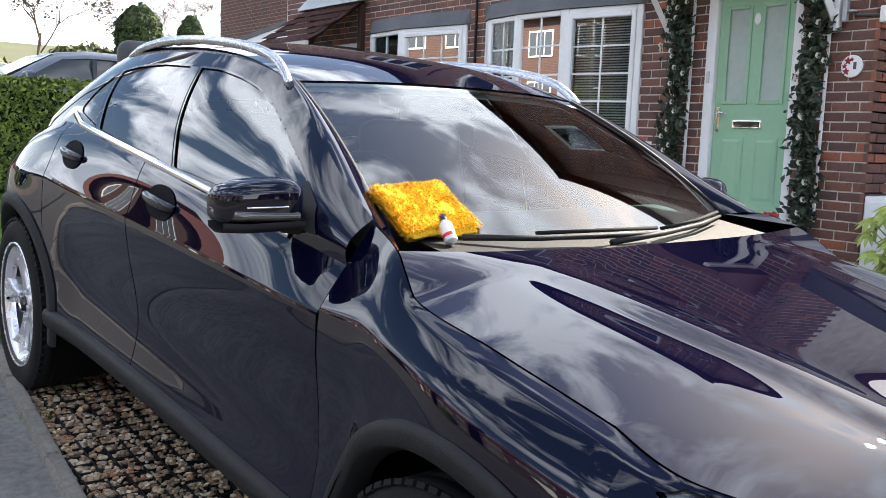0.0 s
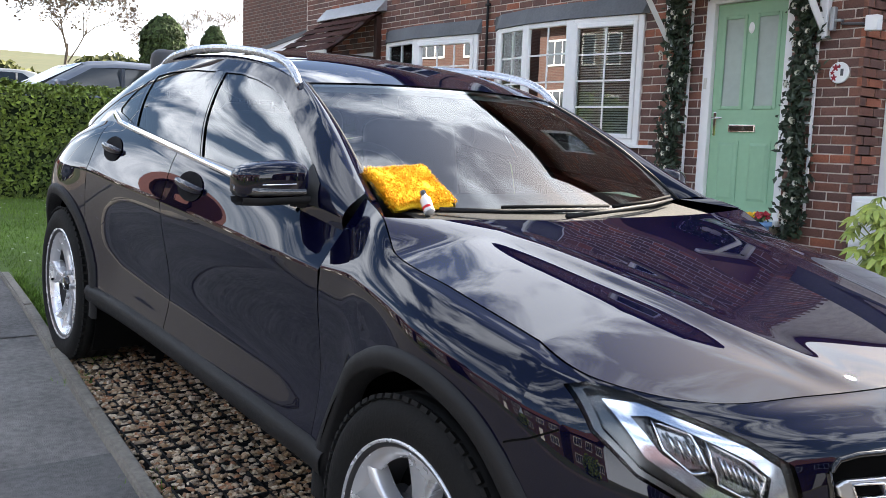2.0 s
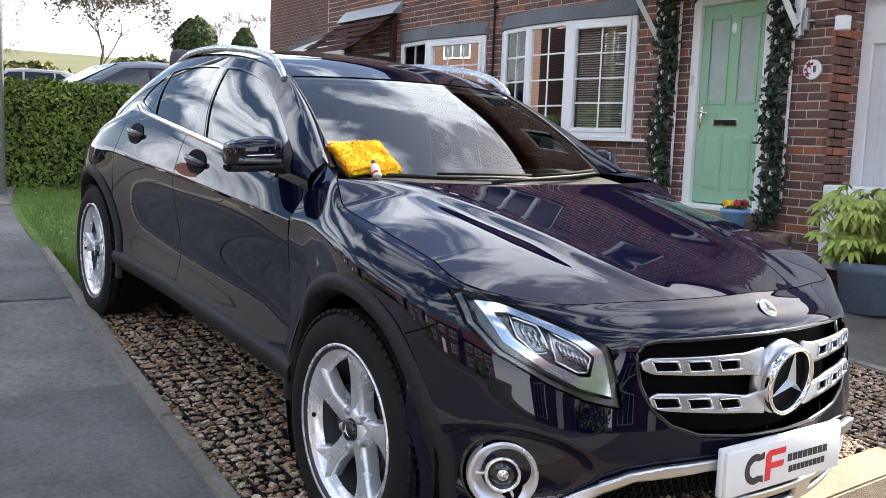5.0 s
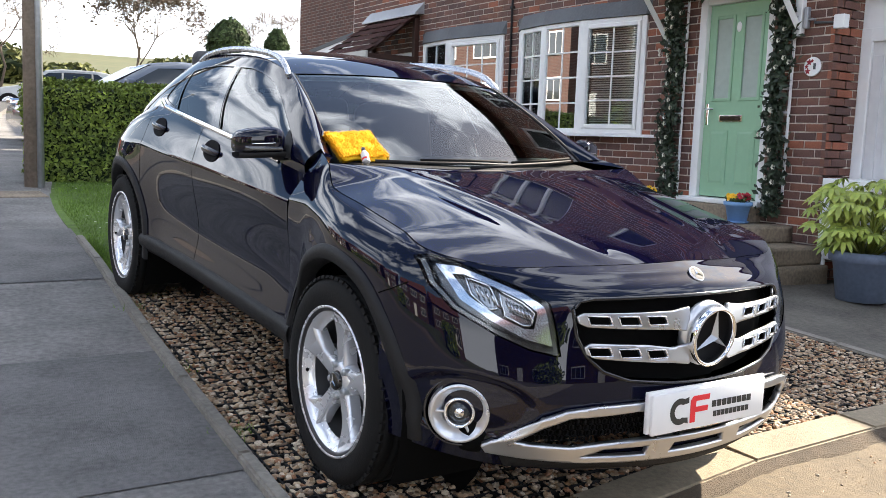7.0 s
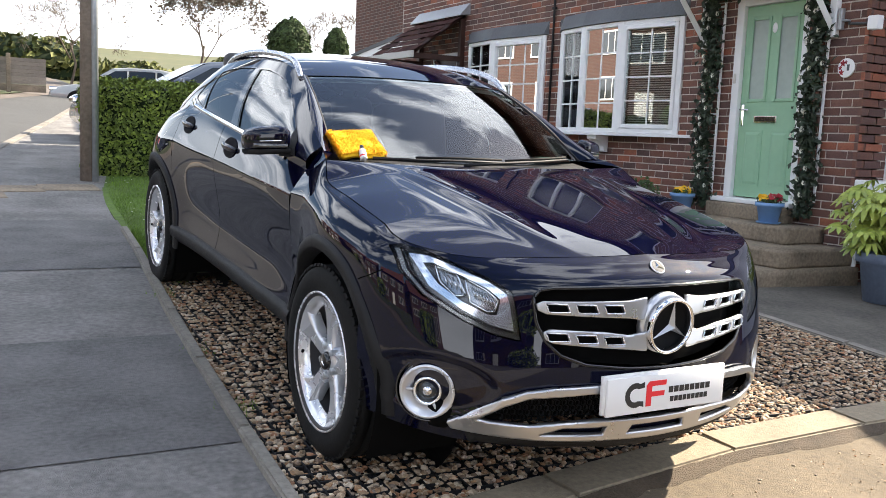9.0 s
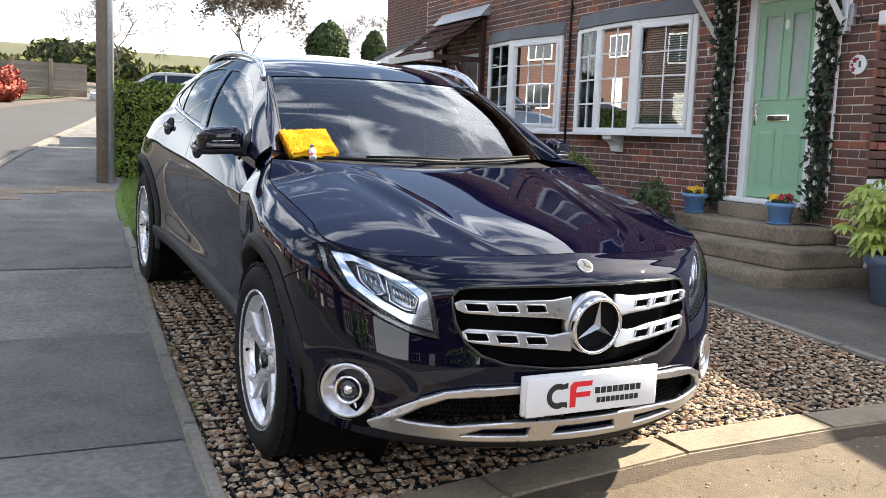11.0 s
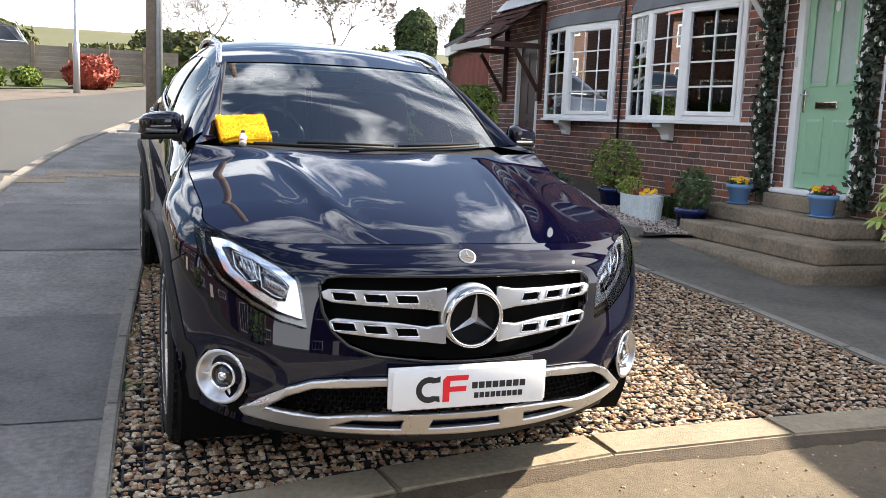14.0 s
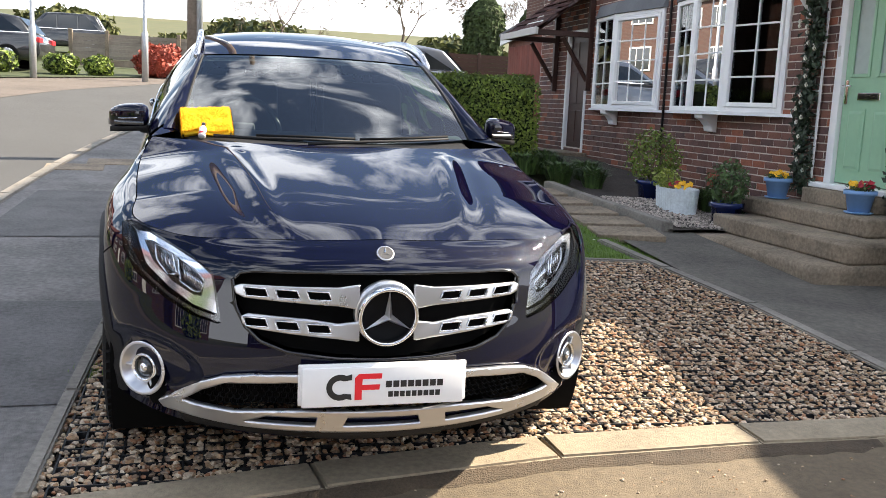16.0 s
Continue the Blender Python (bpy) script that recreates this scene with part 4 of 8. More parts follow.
# headlights: dark housing, chrome running-light loop, reflectors and a clear lens
for side in (1, -1):
    mir = (lambda pts: pts) if side > 0 else flip
    lamp = cpart("headlight", nose_plate(on_nose(mir(shrink(LAMP, 1.03))), proud=-0.065), M["lamp_bowl"], label="clear headlight with chrome running-light loop")
    rim = on_nose(mir(shrink(LAMP, 0.995)))
    inner = on_nose(mir(shrink(LAMP, 0.90, (0.003, 0.004))))
    cpart("bezel", nose_plate(rim, [inner], -0.018, 0.0, 0.006), M["lamp_bowl"], lamp, "smoked grey surround")
    loop_out = [(0.772, 0.822), (0.725, 0.822), (0.655, 0.797), (0.575, 0.764), (0.530, 0.733), (0.518, 0.690), (0.510, 0.622), (0.585, 0.640), (0.660, 0.680), (0.735, 0.735)]
    loop_in = [(0.742, 0.800), (0.715, 0.803), (0.650, 0.777), (0.580, 0.744), (0.548, 0.716), (0.560, 0.668), (0.585, 0.668), (0.650, 0.698), (0.712, 0.745)]
    cpart("running_light", nose_plate(on_nose(mir(loop_out)), [on_nose(mir(loop_in))], -0.020, 0.0, 0.004), M["lamp_white"], lamp, "bright chrome loop")
    # two reflector chambers, each a dished plate in a bright frame
    for quad, n in (([(0.716, 0.793), (0.660, 0.776), (0.642, 0.716), (0.672, 0.712), (0.708, 0.748)], 4), ([(0.640, 0.766), (0.585, 0.738), (0.556, 0.712), (0.566, 0.676), (0.590, 0.676), (0.632, 0.698)], 7)):
        cpart("reflector", nose_plate(on_nose(mir(quad)), (), -0.050, 0.0, 0.006), M["lamp_grey"], lamp)
        cpart("reflector_frame", rim_tube(on_nose(mir(quad)), 0.0042, -0.030, 6), M["chrome"], lamp)
        zs = [q[1] for q in quad]
        xs_ = [q[0] for q in quad]
        for k in range(n):
            x = min(xs_) + 0.012 + (max(xs_) - min(xs_) - 0.024) * (k + 0.5) / n
            zm = sum(zs) / len(zs) + 0.45 * (x - sum(xs_) / len(xs_))
            a = skin(s_of(x, zm + 0.018), zm + 0.018, side, -0.034)
            b = skin(s_of(x - 0.008, zm - 0.018), zm - 0.018, side, -0.034)
            cpart("fin", tube([a, (a + b) / 2 + Vector((0, -0.004, 0)), b], [0.0025, 0.0042, 0.0025], 6), M["chrome"], lamp)
    cpart("lens", nose_plate(rim, (), -0.002, 0.0, 0.010), M["lens"], lamp, "clear plastic lens")

# grille: dark backing, two silver slats with slots, star badge
grille = cpart("grille", nose_plate(on_nose(shrink(GRILLE, 1.02)), proud=-0.055), M["cavity"], label="black grille with two slotted silver slats")


cpart("grille_frame", rim_tube(on_nose(shrink(GRILLE, 0.992)), 0.006, 0.0), M["gloss_black"], grille)


def slot(x, z, w=0.036, h=0.012, slant=0.008):
    return [(x - w + slant, z + h), (x + w, z + h + 0.001), (x + w - slant, z - h), (x - w - slant * 0.2, z - h)]


for side in (-1, 1):
    mir = (lambda pts: pts) if side > 0 else flip
    for zo, zi, tip, hi, ho in ((0.708, 0.706, 0.452, 0.037, 0.019), (0.622, 0.604, 0.432, 0.030, 0.021)):
        out = [(0.085, zi + hi), (0.15, zi + hi * 0.72), (0.24, (zo + zi) / 2 + 0.024), (tip - 0.02, zo + ho), (tip, zo + ho * 0.5), (tip - 0.006, zo - ho * 0.5), (tip - 0.03, zo - ho), (0.24, (zo + zi) / 2 - 0.025), (0.15, zi - hi * 0.75), (0.085, zi - hi)]
        slots = [slot(x, zo + (zi - zo) * (tip - x) / (tip - 0.09)) for x in (0.205, 0.297, 0.388)]
        bar = cpart("slat", nose_plate(on_nose(mir(out)), [on_nose(mir(q), 3) for q in slots], 0.012, 0.012, 0.0035), M["silver"], grille, "satin silver slat")
        for q in slots:
            cpart("slot_rim", rim_tube(on_nose(mir(q), 3), 0.0022, 0.014, 6), M["chrome"], bar)
# round star badge in the grille
STAR = Matrix.Translation((0.0, -0.835, 0.652)) @ Matrix.Rotation(radians(4), 4, "X") @ Matrix.Rotation(radians(90), 4, "X")


def star_points(r, n=3, waist=0.16, turn=math.pi / 2):
    out = []
    for k in range(n * 2):
        a = turn + math.pi * k / n
        rr = r if k % 2 == 0 else r * waist
        out.append((rr * math.cos(a), rr * math.sin(a)))
    return out


def star_mesh(r, height):
    """A three-pointed star with a ridge along each arm."""
    bm = bmesh.new()
    pts = [bm.verts.new((x, y, 0)) for x, y in star_points(r)]
    top = bm.verts.new((0, 0, height))
    for k in range(6):
        bm.faces.new((pts[k], pts[(k + 1) % 6], top))
    return bm


bm = lathe([(0.0, -0.02), (0.082, -0.02), (0.082, -0.004)], 48)
bm.transform(STAR)
badge = cpart("badge_disc", bm, M["matt_black"], grille)
bm = lathe([(0.080, 0.0), (0.083, 0.010), (0.088, 0.012), (0.093, 0.008), (0.094, -0.02), (0.080, -0.02)], 56, close=True)
bm.transform(STAR)
cpart("badge_ring", bm, M["chrome"], badge, "chrome ring")
bm = star_mesh(0.083, 0.020)
bm.transform(STAR)
cpart("badge_star", bm, M["silver"], badge, "chrome three-pointed star", smooth=False)
for z, back in ((0.652, 0.0),):
    bm = lathe([(0.093, -0.02), (0.098, -0.018), (0.100, -0.05)], 48)
    bm.transform(STAR)
    cpart("badge_collar", bm, M["silver"], badge)
# small flat badge at the bonnet's front edge
bp, bq = skin(0.001, 0.824, 1, 0.007), skin(0.001, 0.824, 1, 0.007) + Vector((0, -0.64, 0.77))
BADGE = Matrix.Translation(bp) @ (bq - bp).to_track_quat("Z", "Y").to_matrix().to_4x4()
bm = lathe([(0.0, 0.002), (0.026, 0.002), (0.0275, 0.001), (0.028, -0.001)], 32)
bm.transform(BADGE)
small = cpart("bonnet_badge", bm, M["silver"], label="small round chrome badge")
bm = lathe([(0.0, 0.0028), (0.0235, 0.0026)], 32)
bm.transform(BADGE)
cpart("badge_disc", bm, M["trim"], small)
bm = star_mesh(0.024, 0.004)
bm.transform(BADGE @ Matrix.Translation((0, 0, 0.0028)))
cpart("badge_star", bm, M["chrome"], small, smooth=False)

# lower intake mesh and silver skid bar
intake = cpart("intake", nose_plate(on_nose(shrink(INTAKE, 1.03)), proud=-0.05), M["cavity"], label="black honeycomb lower intake")
bm = bmesh.new()
for row in range(6):
    for col in range(-27, 28):
        x, z = col * 0.022 + (row % 2) * 0.011, 0.345 + row * 0.0185
        if inside(shrink(INTAKE, 0.99), x, z):
            c = skin(s_of(abs(x), z), z, 1 if x >= 0 else -1, -0.028)
            ring = [bm.verts.new(c + Vector((0.0105 * math.cos(math.tau * (k + 0.5) / 6), 0, 0.0105 * math.sin(math.tau * (k + 0.5) / 6)))) for k in range(6)]
            hole = [bm.verts.new(c + Vector((0.0078 * math.cos(math.tau * (k + 0.5) / 6), 0.006, 0.0078 * math.sin(math.tau * (k + 0.5) / 6)))) for k in range(6)]
            for k in range(6):
                bm.faces.new((ring[k], ring[(k + 1) % 6], hole[(k + 1) % 6], hole[k]))
tagged(cpart("honeycomb", bm, M["black_plastic"], intake, smooth=False), kind="stuff")
SKID = [(0.0, 0.478), (0.270, 0.474), (0.400, 0.466), (0.480, 0.452), (0.550, 0.420), (0.610, 0.372), (0.665, 0.325), (0.650, 0.305), (0.560, 0.295), (0.430, 0.285), (0.250, 0.280), (0.0, 0.278)]
SKID = SKID + [(-x, z) for x, z in SKID[-2:0:-1]]
HOLES = [[(0.280, 0.450), (0.470, 0.432), (0.535, 0.400), (0.597, 0.348), (0.560, 0.340), (0.450, 0.333), (0.360, 0.344), (0.250, 0.352), (-0.250, 0.352), (-0.360, 0.344), (-0.450, 0.333), (-0.560, 0.340), (-0.597, 0.348), (-0.535, 0.400), (-0.470, 0.432), (-0.280, 0.450)],
         [(0.110, 0.332), (0.122, 0.300), (-0.122, 0.300), (-0.110, 0.332)],
         [(0.205, 0.300), (0.200, 0.332), (0.350, 0.329), (0.415, 0.303)],
         [(-0.415, 0.303), (-0.350, 0.329), (-0.200, 0.332), (-0.205, 0.300)]]
cpart("skid_bar", nose_plate(on_nose(SKID), [on_nose(h) for h in HOLES], 0.026, 0.020, 0.0028), M["silver"], label="satin silver skid bar round the lower intake")

# fog lights
for side in (-1, 1):
    s0 = s_of(0.722, 0.412)
    p, q = skin(s0, 0.412, side, 0.0), skin(s0, 0.412, side, 0.05)
    axis = (q - p).normalized()
    axis = (axis + Vector((0, -0.34, 0.08))).normalized()
    F = Matrix.Translation(p + Vector((side * 0.004, -0.010, 0)) - axis * 0.001) @ axis.to_track_quat("Z", "Y").to_matrix().to_4x4() @ Matrix.Diagonal((1.0, 0.98, 1, 1))
    bm = lathe([(0.098, -0.016), (0.104, -0.010), (0.110, -0.05)], 40)
    bm.transform(F)
    fog = cpart("fog_light", bm, M["gloss_black"], label="round fog light in a silver bowl")
    bm = lathe([(0.088, 0.012), (0.082, 0.017), (0.076, 0.012), (0.055, -0.014), (0.044, -0.020), (0.092, -0.01)], 48)
    bm.transform(F)
    cpart("bowl", bm, M["silver"], fog, "satin silver bowl")
    bm = lathe([(0.046, -0.018), (0.046, 0.004), (0.041, 0.008), (0.036, 0.002), (0.034, -0.02)], 36)
    bm.transform(F)
    cpart("lamp_ring", bm, M["chrome"], fog)
    bm = lathe([(0.0, 0.006), (0.018, 0.004), (0.030, -0.004), (0.036, -0.014)], 32)
    bm.transform(F)
    cpart("lamp_glass", bm, M["far_glass"], fog)
    bm = lathe([(0.0, 0.009), (0.012, 0.007), (0.016, 0.002)], 20)
    bm.transform(F)
    cpart("projector", bm, M["chrome"], fog)
    for k in range(3):
        bm = box(-0.004, 0.004, 0.042, 0.076, -0.012, 0.004, 0.002)
        bm.transform(F @ Matrix.Rotation(math.tau * k / 3 + 0.5 * math.pi, 4, "Z"))
        cpart("fin", bm, M["silver"], fog)

# number plate holder with the detailer's show plate
PLATE = Matrix.Translation((-0.008, -0.862, 0.445)) @ Matrix.Rotation(radians(-4), 4, "X")


def pbox(x0, x1, z0, z1, y0, y1, bevel=0.0):
    bm = box(x0, x1, y0, y1, z0, z1, bevel)
    bm.transform(PLATE)
    return bm


plate = cpart("number_plate", pbox(-0.252, 0.252, -0.060, 0.060, -0.004, 0.006, 0.003), M["plate"], label="white show plate with a red and black emblem")
cpart("plate_holder", pbox(-0.262, 0.262, -0.056, 0.068, 0.006, 0.020, 0.003), M["plate"], plate)
cpart("plate_bracket", pbox(-0.20, 0.20, -0.04, 0.05, 0.02, 0.06), M["black_plastic"], plate)


def flat(points, mat, name="print"):
    bm = prism(points, -0.0055, -0.0035, "xz")
    bm.transform(PLATE)
    return cpart(name, bm, mat, plate, smooth=False)


# emblem: an open black bracket shape beside a red forked shape, and two rows of dark bars
arc = [(-0.137 + 0.042 * math.cos(a), 0.040 * math.sin(a)) for a in span(radians(62), radians(298), 14)]
arc_in = [(-0.137 + 0.024 * math.cos(a), 0.022 * math.sin(a)) for a in span(radians(298), radians(62), 14)]
flat([(-0.101, 0.040)] + arc + [(-0.101, -0.040), (-0.103, -0.022)] + arc_in + [(-0.101, 0.022)], M["plate_black"])
flat([(-0.092, -0.040), (-0.070, -0.040), (-0.070, -0.010), (-0.016, -0.010), (-0.014, 0.006), (-0.070, 0.006), (-0.068, 0.024), (-0.010, 0.024), (-0.008, 0.040), (-0.080, 0.040), (-0.092, 0.028)], M["plate_red"])
for x0, x1, z0, z1 in [(0.004 + 0.0232 * k, 0.0225 + 0.0232 * k, -0.004, 0.016) for k in range(8)] + [(0.012 + 0.0187 * k, 0.0265 + 0.0187 * k, -0.034, -0.017) for k in range(9)]:
    flat([(x0, z0), (x1, z0), (x1, z1), (x0, z1)], M["plate_black"], "print_bar")


# ---- seams, cladding, glass trim ----
def seam(points, side, width=0.004, proud=0.0012):
    """A thin dark shut line over the skin through (s, v) points."""
    bm, prev = bmesh.new(), None
    pts = []
    for (a, b), (c, d) in zip(points, points[1:]):
        pts += [(a + (c - a) * k / 8, b + (d - b) * k / 8) for k in range(8)]
    pts.append(points[-1])
    pos = [shell(s, v, side, proud) for s, v in pts]
    for i, p in enumerate(pos):
        d = pos[min(i + 1, len(pos) - 1)] - pos[max(i - 1, 0)]
        s, v = pts[i]
        n = shell(s, v, side, 0.02) - shell(s, v, side, 0.0)
        w = d.cross(n).normalized() * width / 2
        cur = (bm.verts.new(p - w), bm.verts.new(p + w))
        if prev:
            bm.faces.new((prev[0], prev[1], cur[1], cur[0]))
        prev = cur
    return bm


def sv(s, z):
    return (s, v_of(s, z))


for side in (-1, 1):
    cpart("wing_seam", seam([sv(0.955, 0.712), sv(0.90, 0.735), sv(0.84, 0.765)], side), M["cavity"])


def s_at(y):
    return y + 1.25 if y >= -0.25 else math.acos(max(-1, min(1, (-0.25 - y) / 0.59))) / (math.pi / 2)


def body_x(y, z):
    s = s_at(y)
    top, low = section_at(s, 0)[1], section_at(s, 1)[1]
    x, _, nx, _ = outline(s)
    if z < low:
        return x - section_at(s, 1)[0]
    return x - section_at(s, v_of(s, min(z, top)))[0]


def arch_trim(cy, side, a0, a1):
    """Plastic cladding round a wheel opening, with a rolled inner lip."""
    bm, prev = bmesh.new(), None
    for a in span(a0, a1, 44):
        row = []
        for r, out in ((0.395, -0.05), (0.408, 0.004), (0.414, 0.012), (0.438, 0.014), (0.454, 0.011), (0.459, -0.004)):
            y, z = cy + r * math.cos(a), HUB + r * math.sin(a)
            row.append(bm.verts.new((side * (body_x(y, z) + out), y, z)))
        if prev:
            for k in range(5):
                bm.faces.new((prev[k], prev[k + 1], row[k + 1], row[k]))
        prev = row
    bmesh.ops.recalc_face_normals(bm, faces=bm.faces)
    return bm


for side in (-1, 1):
    for cy, a0, a1 in ((0.0, -0.12, math.pi + 0.10), (WB, -0.12, math.pi + 0.12)):
        cpart("arch_trim", arch_trim(cy, side, a0, a1), M["black_plastic"], label="matt dark grey plastic arch trim")
        # black liner, its colour carrying the deep shade of the arch
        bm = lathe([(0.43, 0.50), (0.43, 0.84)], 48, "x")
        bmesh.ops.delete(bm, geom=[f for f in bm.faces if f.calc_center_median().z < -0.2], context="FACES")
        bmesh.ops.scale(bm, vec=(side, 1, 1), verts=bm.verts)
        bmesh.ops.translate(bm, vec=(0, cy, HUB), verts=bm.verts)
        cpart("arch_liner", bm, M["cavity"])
        # added black disc closing the arch in place of shade
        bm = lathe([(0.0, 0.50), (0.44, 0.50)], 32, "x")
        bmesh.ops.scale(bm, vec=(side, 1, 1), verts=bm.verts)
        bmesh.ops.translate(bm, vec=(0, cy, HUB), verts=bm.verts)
        cpart("arch_shade_disc", bm, M["cavity"])
    # sill
    bm, prev = bmesh.new(), None
    for y in span(0.40, WB - 0.39, 40):
        x = body_x(y, 0.41)
        row = [bm.verts.new((side * (x + o), y, z)) for o, z in ((-0.004, 0.425), (0.016, 0.418), (0.024, 0.398), (0.018, 0.362), (-0.02, 0.325), (-0.12, 0.30))]
        if prev:
            for k in range(5):
                bm.faces.new((prev[k], prev[k + 1], row[k + 1], row[k]))
        prev = row
    bmesh.ops.recalc_face_normals(bm, faces=bm.faces)
    cpart("sill", bm, M["black_plastic"], label="matt dark grey plastic sill")
# plain black block standing in for the shaded underside
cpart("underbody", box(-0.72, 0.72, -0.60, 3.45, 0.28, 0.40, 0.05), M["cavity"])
cpart("bumper_lip", nose_plate(on_nose([(0.62, 0.300), (0.0, 0.290), (-0.62, 0.300), (-0.60, 0.262), (0.0, 0.250), (0.60, 0.262)]), (), 0.010, 0.01, 0.01), M["black_plastic"])


# ---- cabin trim ----
def strip_on_flank(points, side, width, proud, deep=0.004):
    """A raised strip along (y, w) points of the cabin side."""
    bm, prev = bmesh.new(), None
    pos = [flank(y, w, side, proud) for y, w in points]
    for i, p in enumerate(pos):
        d = pos[min(i + 1, len(pos) - 1)] - pos[max(i - 1, 0)]
        n = Vector((side, 0, 0.35)).normalized()
        w = d.cross(n).normalized() * width / 2
        cur = [bm.verts.new(q) for q in (p - w - n * deep, p - w, p + w, p + w - n * deep)]
        if prev:
            for k in range(3):
                bm.faces.new((prev[k], prev[k + 1], cur[k + 1], cur[k]))
        prev = cur
    bmesh.ops.recalc_face_normals(bm, faces=bm.faces)
    return bm


for side in (-1, 1):
    # chrome strip under the side glass, hooking up at the tail
    pts = [(y, 0.030 + 0.015 * max(0, y - 1.9)) for y in span(0.72, 2.30, 26)] + [(2.36, 0.075), (2.41, 0.115), (2.44, 0.145)]
    cpart("belt_strip", strip_on_flank(pts, side, 0.022, 0.006), M["chrome"], label="chrome strip under the side windows")
    # black window surround and pillars
    for nm, poly in GLASS.items():
        ring = [(1.0 * (y - sum(p[0] for p in poly) / len(poly)) * 1.035 + sum(p[0] for p in poly) / len(poly), (w - sum(p[1] for p in poly) / len(poly)) * 1.06 + sum(p[1] for p in poly) / len(poly)) for y, w in poly]
        g = lambda u, v, s=side: flank(u, v, s, 0.002)
        cpart("window_surround", sheet(g, span(min(p[0] for p in ring) - 0.01, max(p[0] for p in ring) + 0.01, 110), span(-0.02, 1, 70), holes=[poly], keep=ring), M["gloss_black"], label="gloss black window surround")
    bpill = on_flank((1.412, 1.064), (1.518, 1.074), (1.58, 1.180), (1.69, 1.347), (1.632, 1.347), (1.502, 1.170))
    cpart("door_pillar", sheet(lambda u, v, s=side: flank(u, v, s, 0.004), span(1.39, 1.72, 30), span(0, 1, 40), keep=bpill), M["gloss_black"], label="gloss black door pillar")
    # roof rail, a slim bright bar that dips into the roof at both ends
    rail = [(1.125, 1.338), (1.16, 1.366), (1.22, 1.397), (1.32, 1.420), (1.5, 1.438), (1.8, 1.446), (2.05, 1.436), (2.25, 1.412), (2.35, 1.388), (2.39, 1.372)]
    bm, prev = bmesh.new(), None
    for k in range(46):
        y = 1.125 + (2.39 - 1.125) * k / 45
        z, x = curve_at(rail, y), cant_x(y) + 0.004
        row = [bm.verts.new((side * (x + 0.8 * dx), y, z + 0.62 * dz)) for dx, dz in ((-0.018, -0.045), (-0.017, -0.010), (-0.008, 0.0), (0.006, 0.0), (0.015, -0.012), (0.017, -0.030), (0.006, -0.045))]
        if prev:
            for q in range(6):
                bm.faces.new((prev[q], prev[q + 1], row[q + 1], row[q]))
        else:
            bm.faces.new(row)
        prev = row
    bm.faces.new(prev[::-1])
    bmesh.ops.recalc_face_normals(bm, faces=bm.faces)
    cpart("roof_rail", bm, M["rail"], label="polished aluminium roof rail")
    # rubber bead down the windscreen edge
    bm = tube([screen(side * 0.992, w) for w in span(0.0, 0.985, 16)], 0.007, 6)
    cpart("screen_bead", bm, M["black_plastic"])
    # door handles over flat dark ovals that stand in for shaded recesses
    for hy, hz in ((1.395, 0.966), (2.21, 1.010)):
        s0 = hy + 1.25

        def cup_at(r, a, deep, s0=s0, hz=hz, side=side):
            return skin(s0 + 0.100 * r * math.cos(a), hz + 0.047 * r * math.sin(a) + 0.05 * r * 0.1 * math.cos(a), side, 0.0035 - deep)
        bm = bmesh.new()
        rings = [[bm.verts.new(cup_at(r, math.tau * k / 40, 0.0)) for k in range(40)] for r in (1.0, 0.93, 0.7, 0.4, 0.12)]
        for ra, rb in zip(rings, rings[1:]):
            for k in range(40):
                bm.faces.new((ra[k], ra[(k + 1) % 40], rb[(k + 1) % 40], rb[k]))
        bm.faces.new(rings[-1])
        bmesh.ops.recalc_face_normals(bm, faces=bm.faces)
        cup = cpart("door_handle", bm, M["recess"], label="pull handle over a flat dark oval coloured as recess shade")
        bm, prev = bmesh.new(), None
        for k in range(21):
            t = k / 20
            c = skin(s0 - 0.108 + 0.216 * t, hz - 0.004 + 0.012 * t, side, 0.006 + 0.020 * math.sin(math.pi * t) ** 0.5)
            half = 0.008 + 0.010 * math.sin(math.pi * t) ** 0.5
            row = [bm.verts.new(c + Vector((side * dx, 0, dz * half))) for dx, dz in ((-0.012, -0.9), (-0.002, -1.0), (0.004, -0.55), (0.006, 0.15), (0.003, 0.75), (-0.004, 1.0), (-0.012, 0.8))]
            if prev:
                for m in range(6):
                    bm.faces.new((prev[m], prev[m + 1], row[m + 1], row[m]))
            prev = row
        bmesh.ops.recalc_face_normals(bm, faces=bm.faces)
        cpart("grip", bm, M["paint"], cup)

    # door mirror: a rounded housing swept back towards its outer end, on a black foot
    def mirror_at(p, side=side):
        """A point of the mirror, x outwards from its inner end, y back, z up from its middle."""
        return Vector((side * (0.770 + p[0]), 0.705 + p[1] + 0.42 * p[0], 1.060 + p[2] - 0.10 * (p[0] - 0.085)))
    mir = bmesh.new()
    bmesh.ops.create_uvsphere(mir, u_segments=48, v_segments=28, radius=1)
    for v in mir.verts:
        soft = lambda q, e: math.copysign(abs(q) ** e, q)
        x, y, z = soft(v.co.x, 0.55) * 0.086 + 0.086, soft(v.co.y, 0.62), soft(v.co.z, 0.50)
        t = x / 0.172
        z *= 0.058 - 0.014 * t ** 3 if z > 0 else 0.046
        y *= 0.062 if y < 0 else 0.040
        y += 0.016 * t ** 2
        v.co = mirror_at((x, y, z + 0.004))
    bmesh.ops.recalc_face_normals(mir, faces=mir.faces)
    m_ob = cpart("door_mirror", mir, M["paint"], label="navy door mirror with an indicator strip")
    bm, prev = bmesh.new(), None
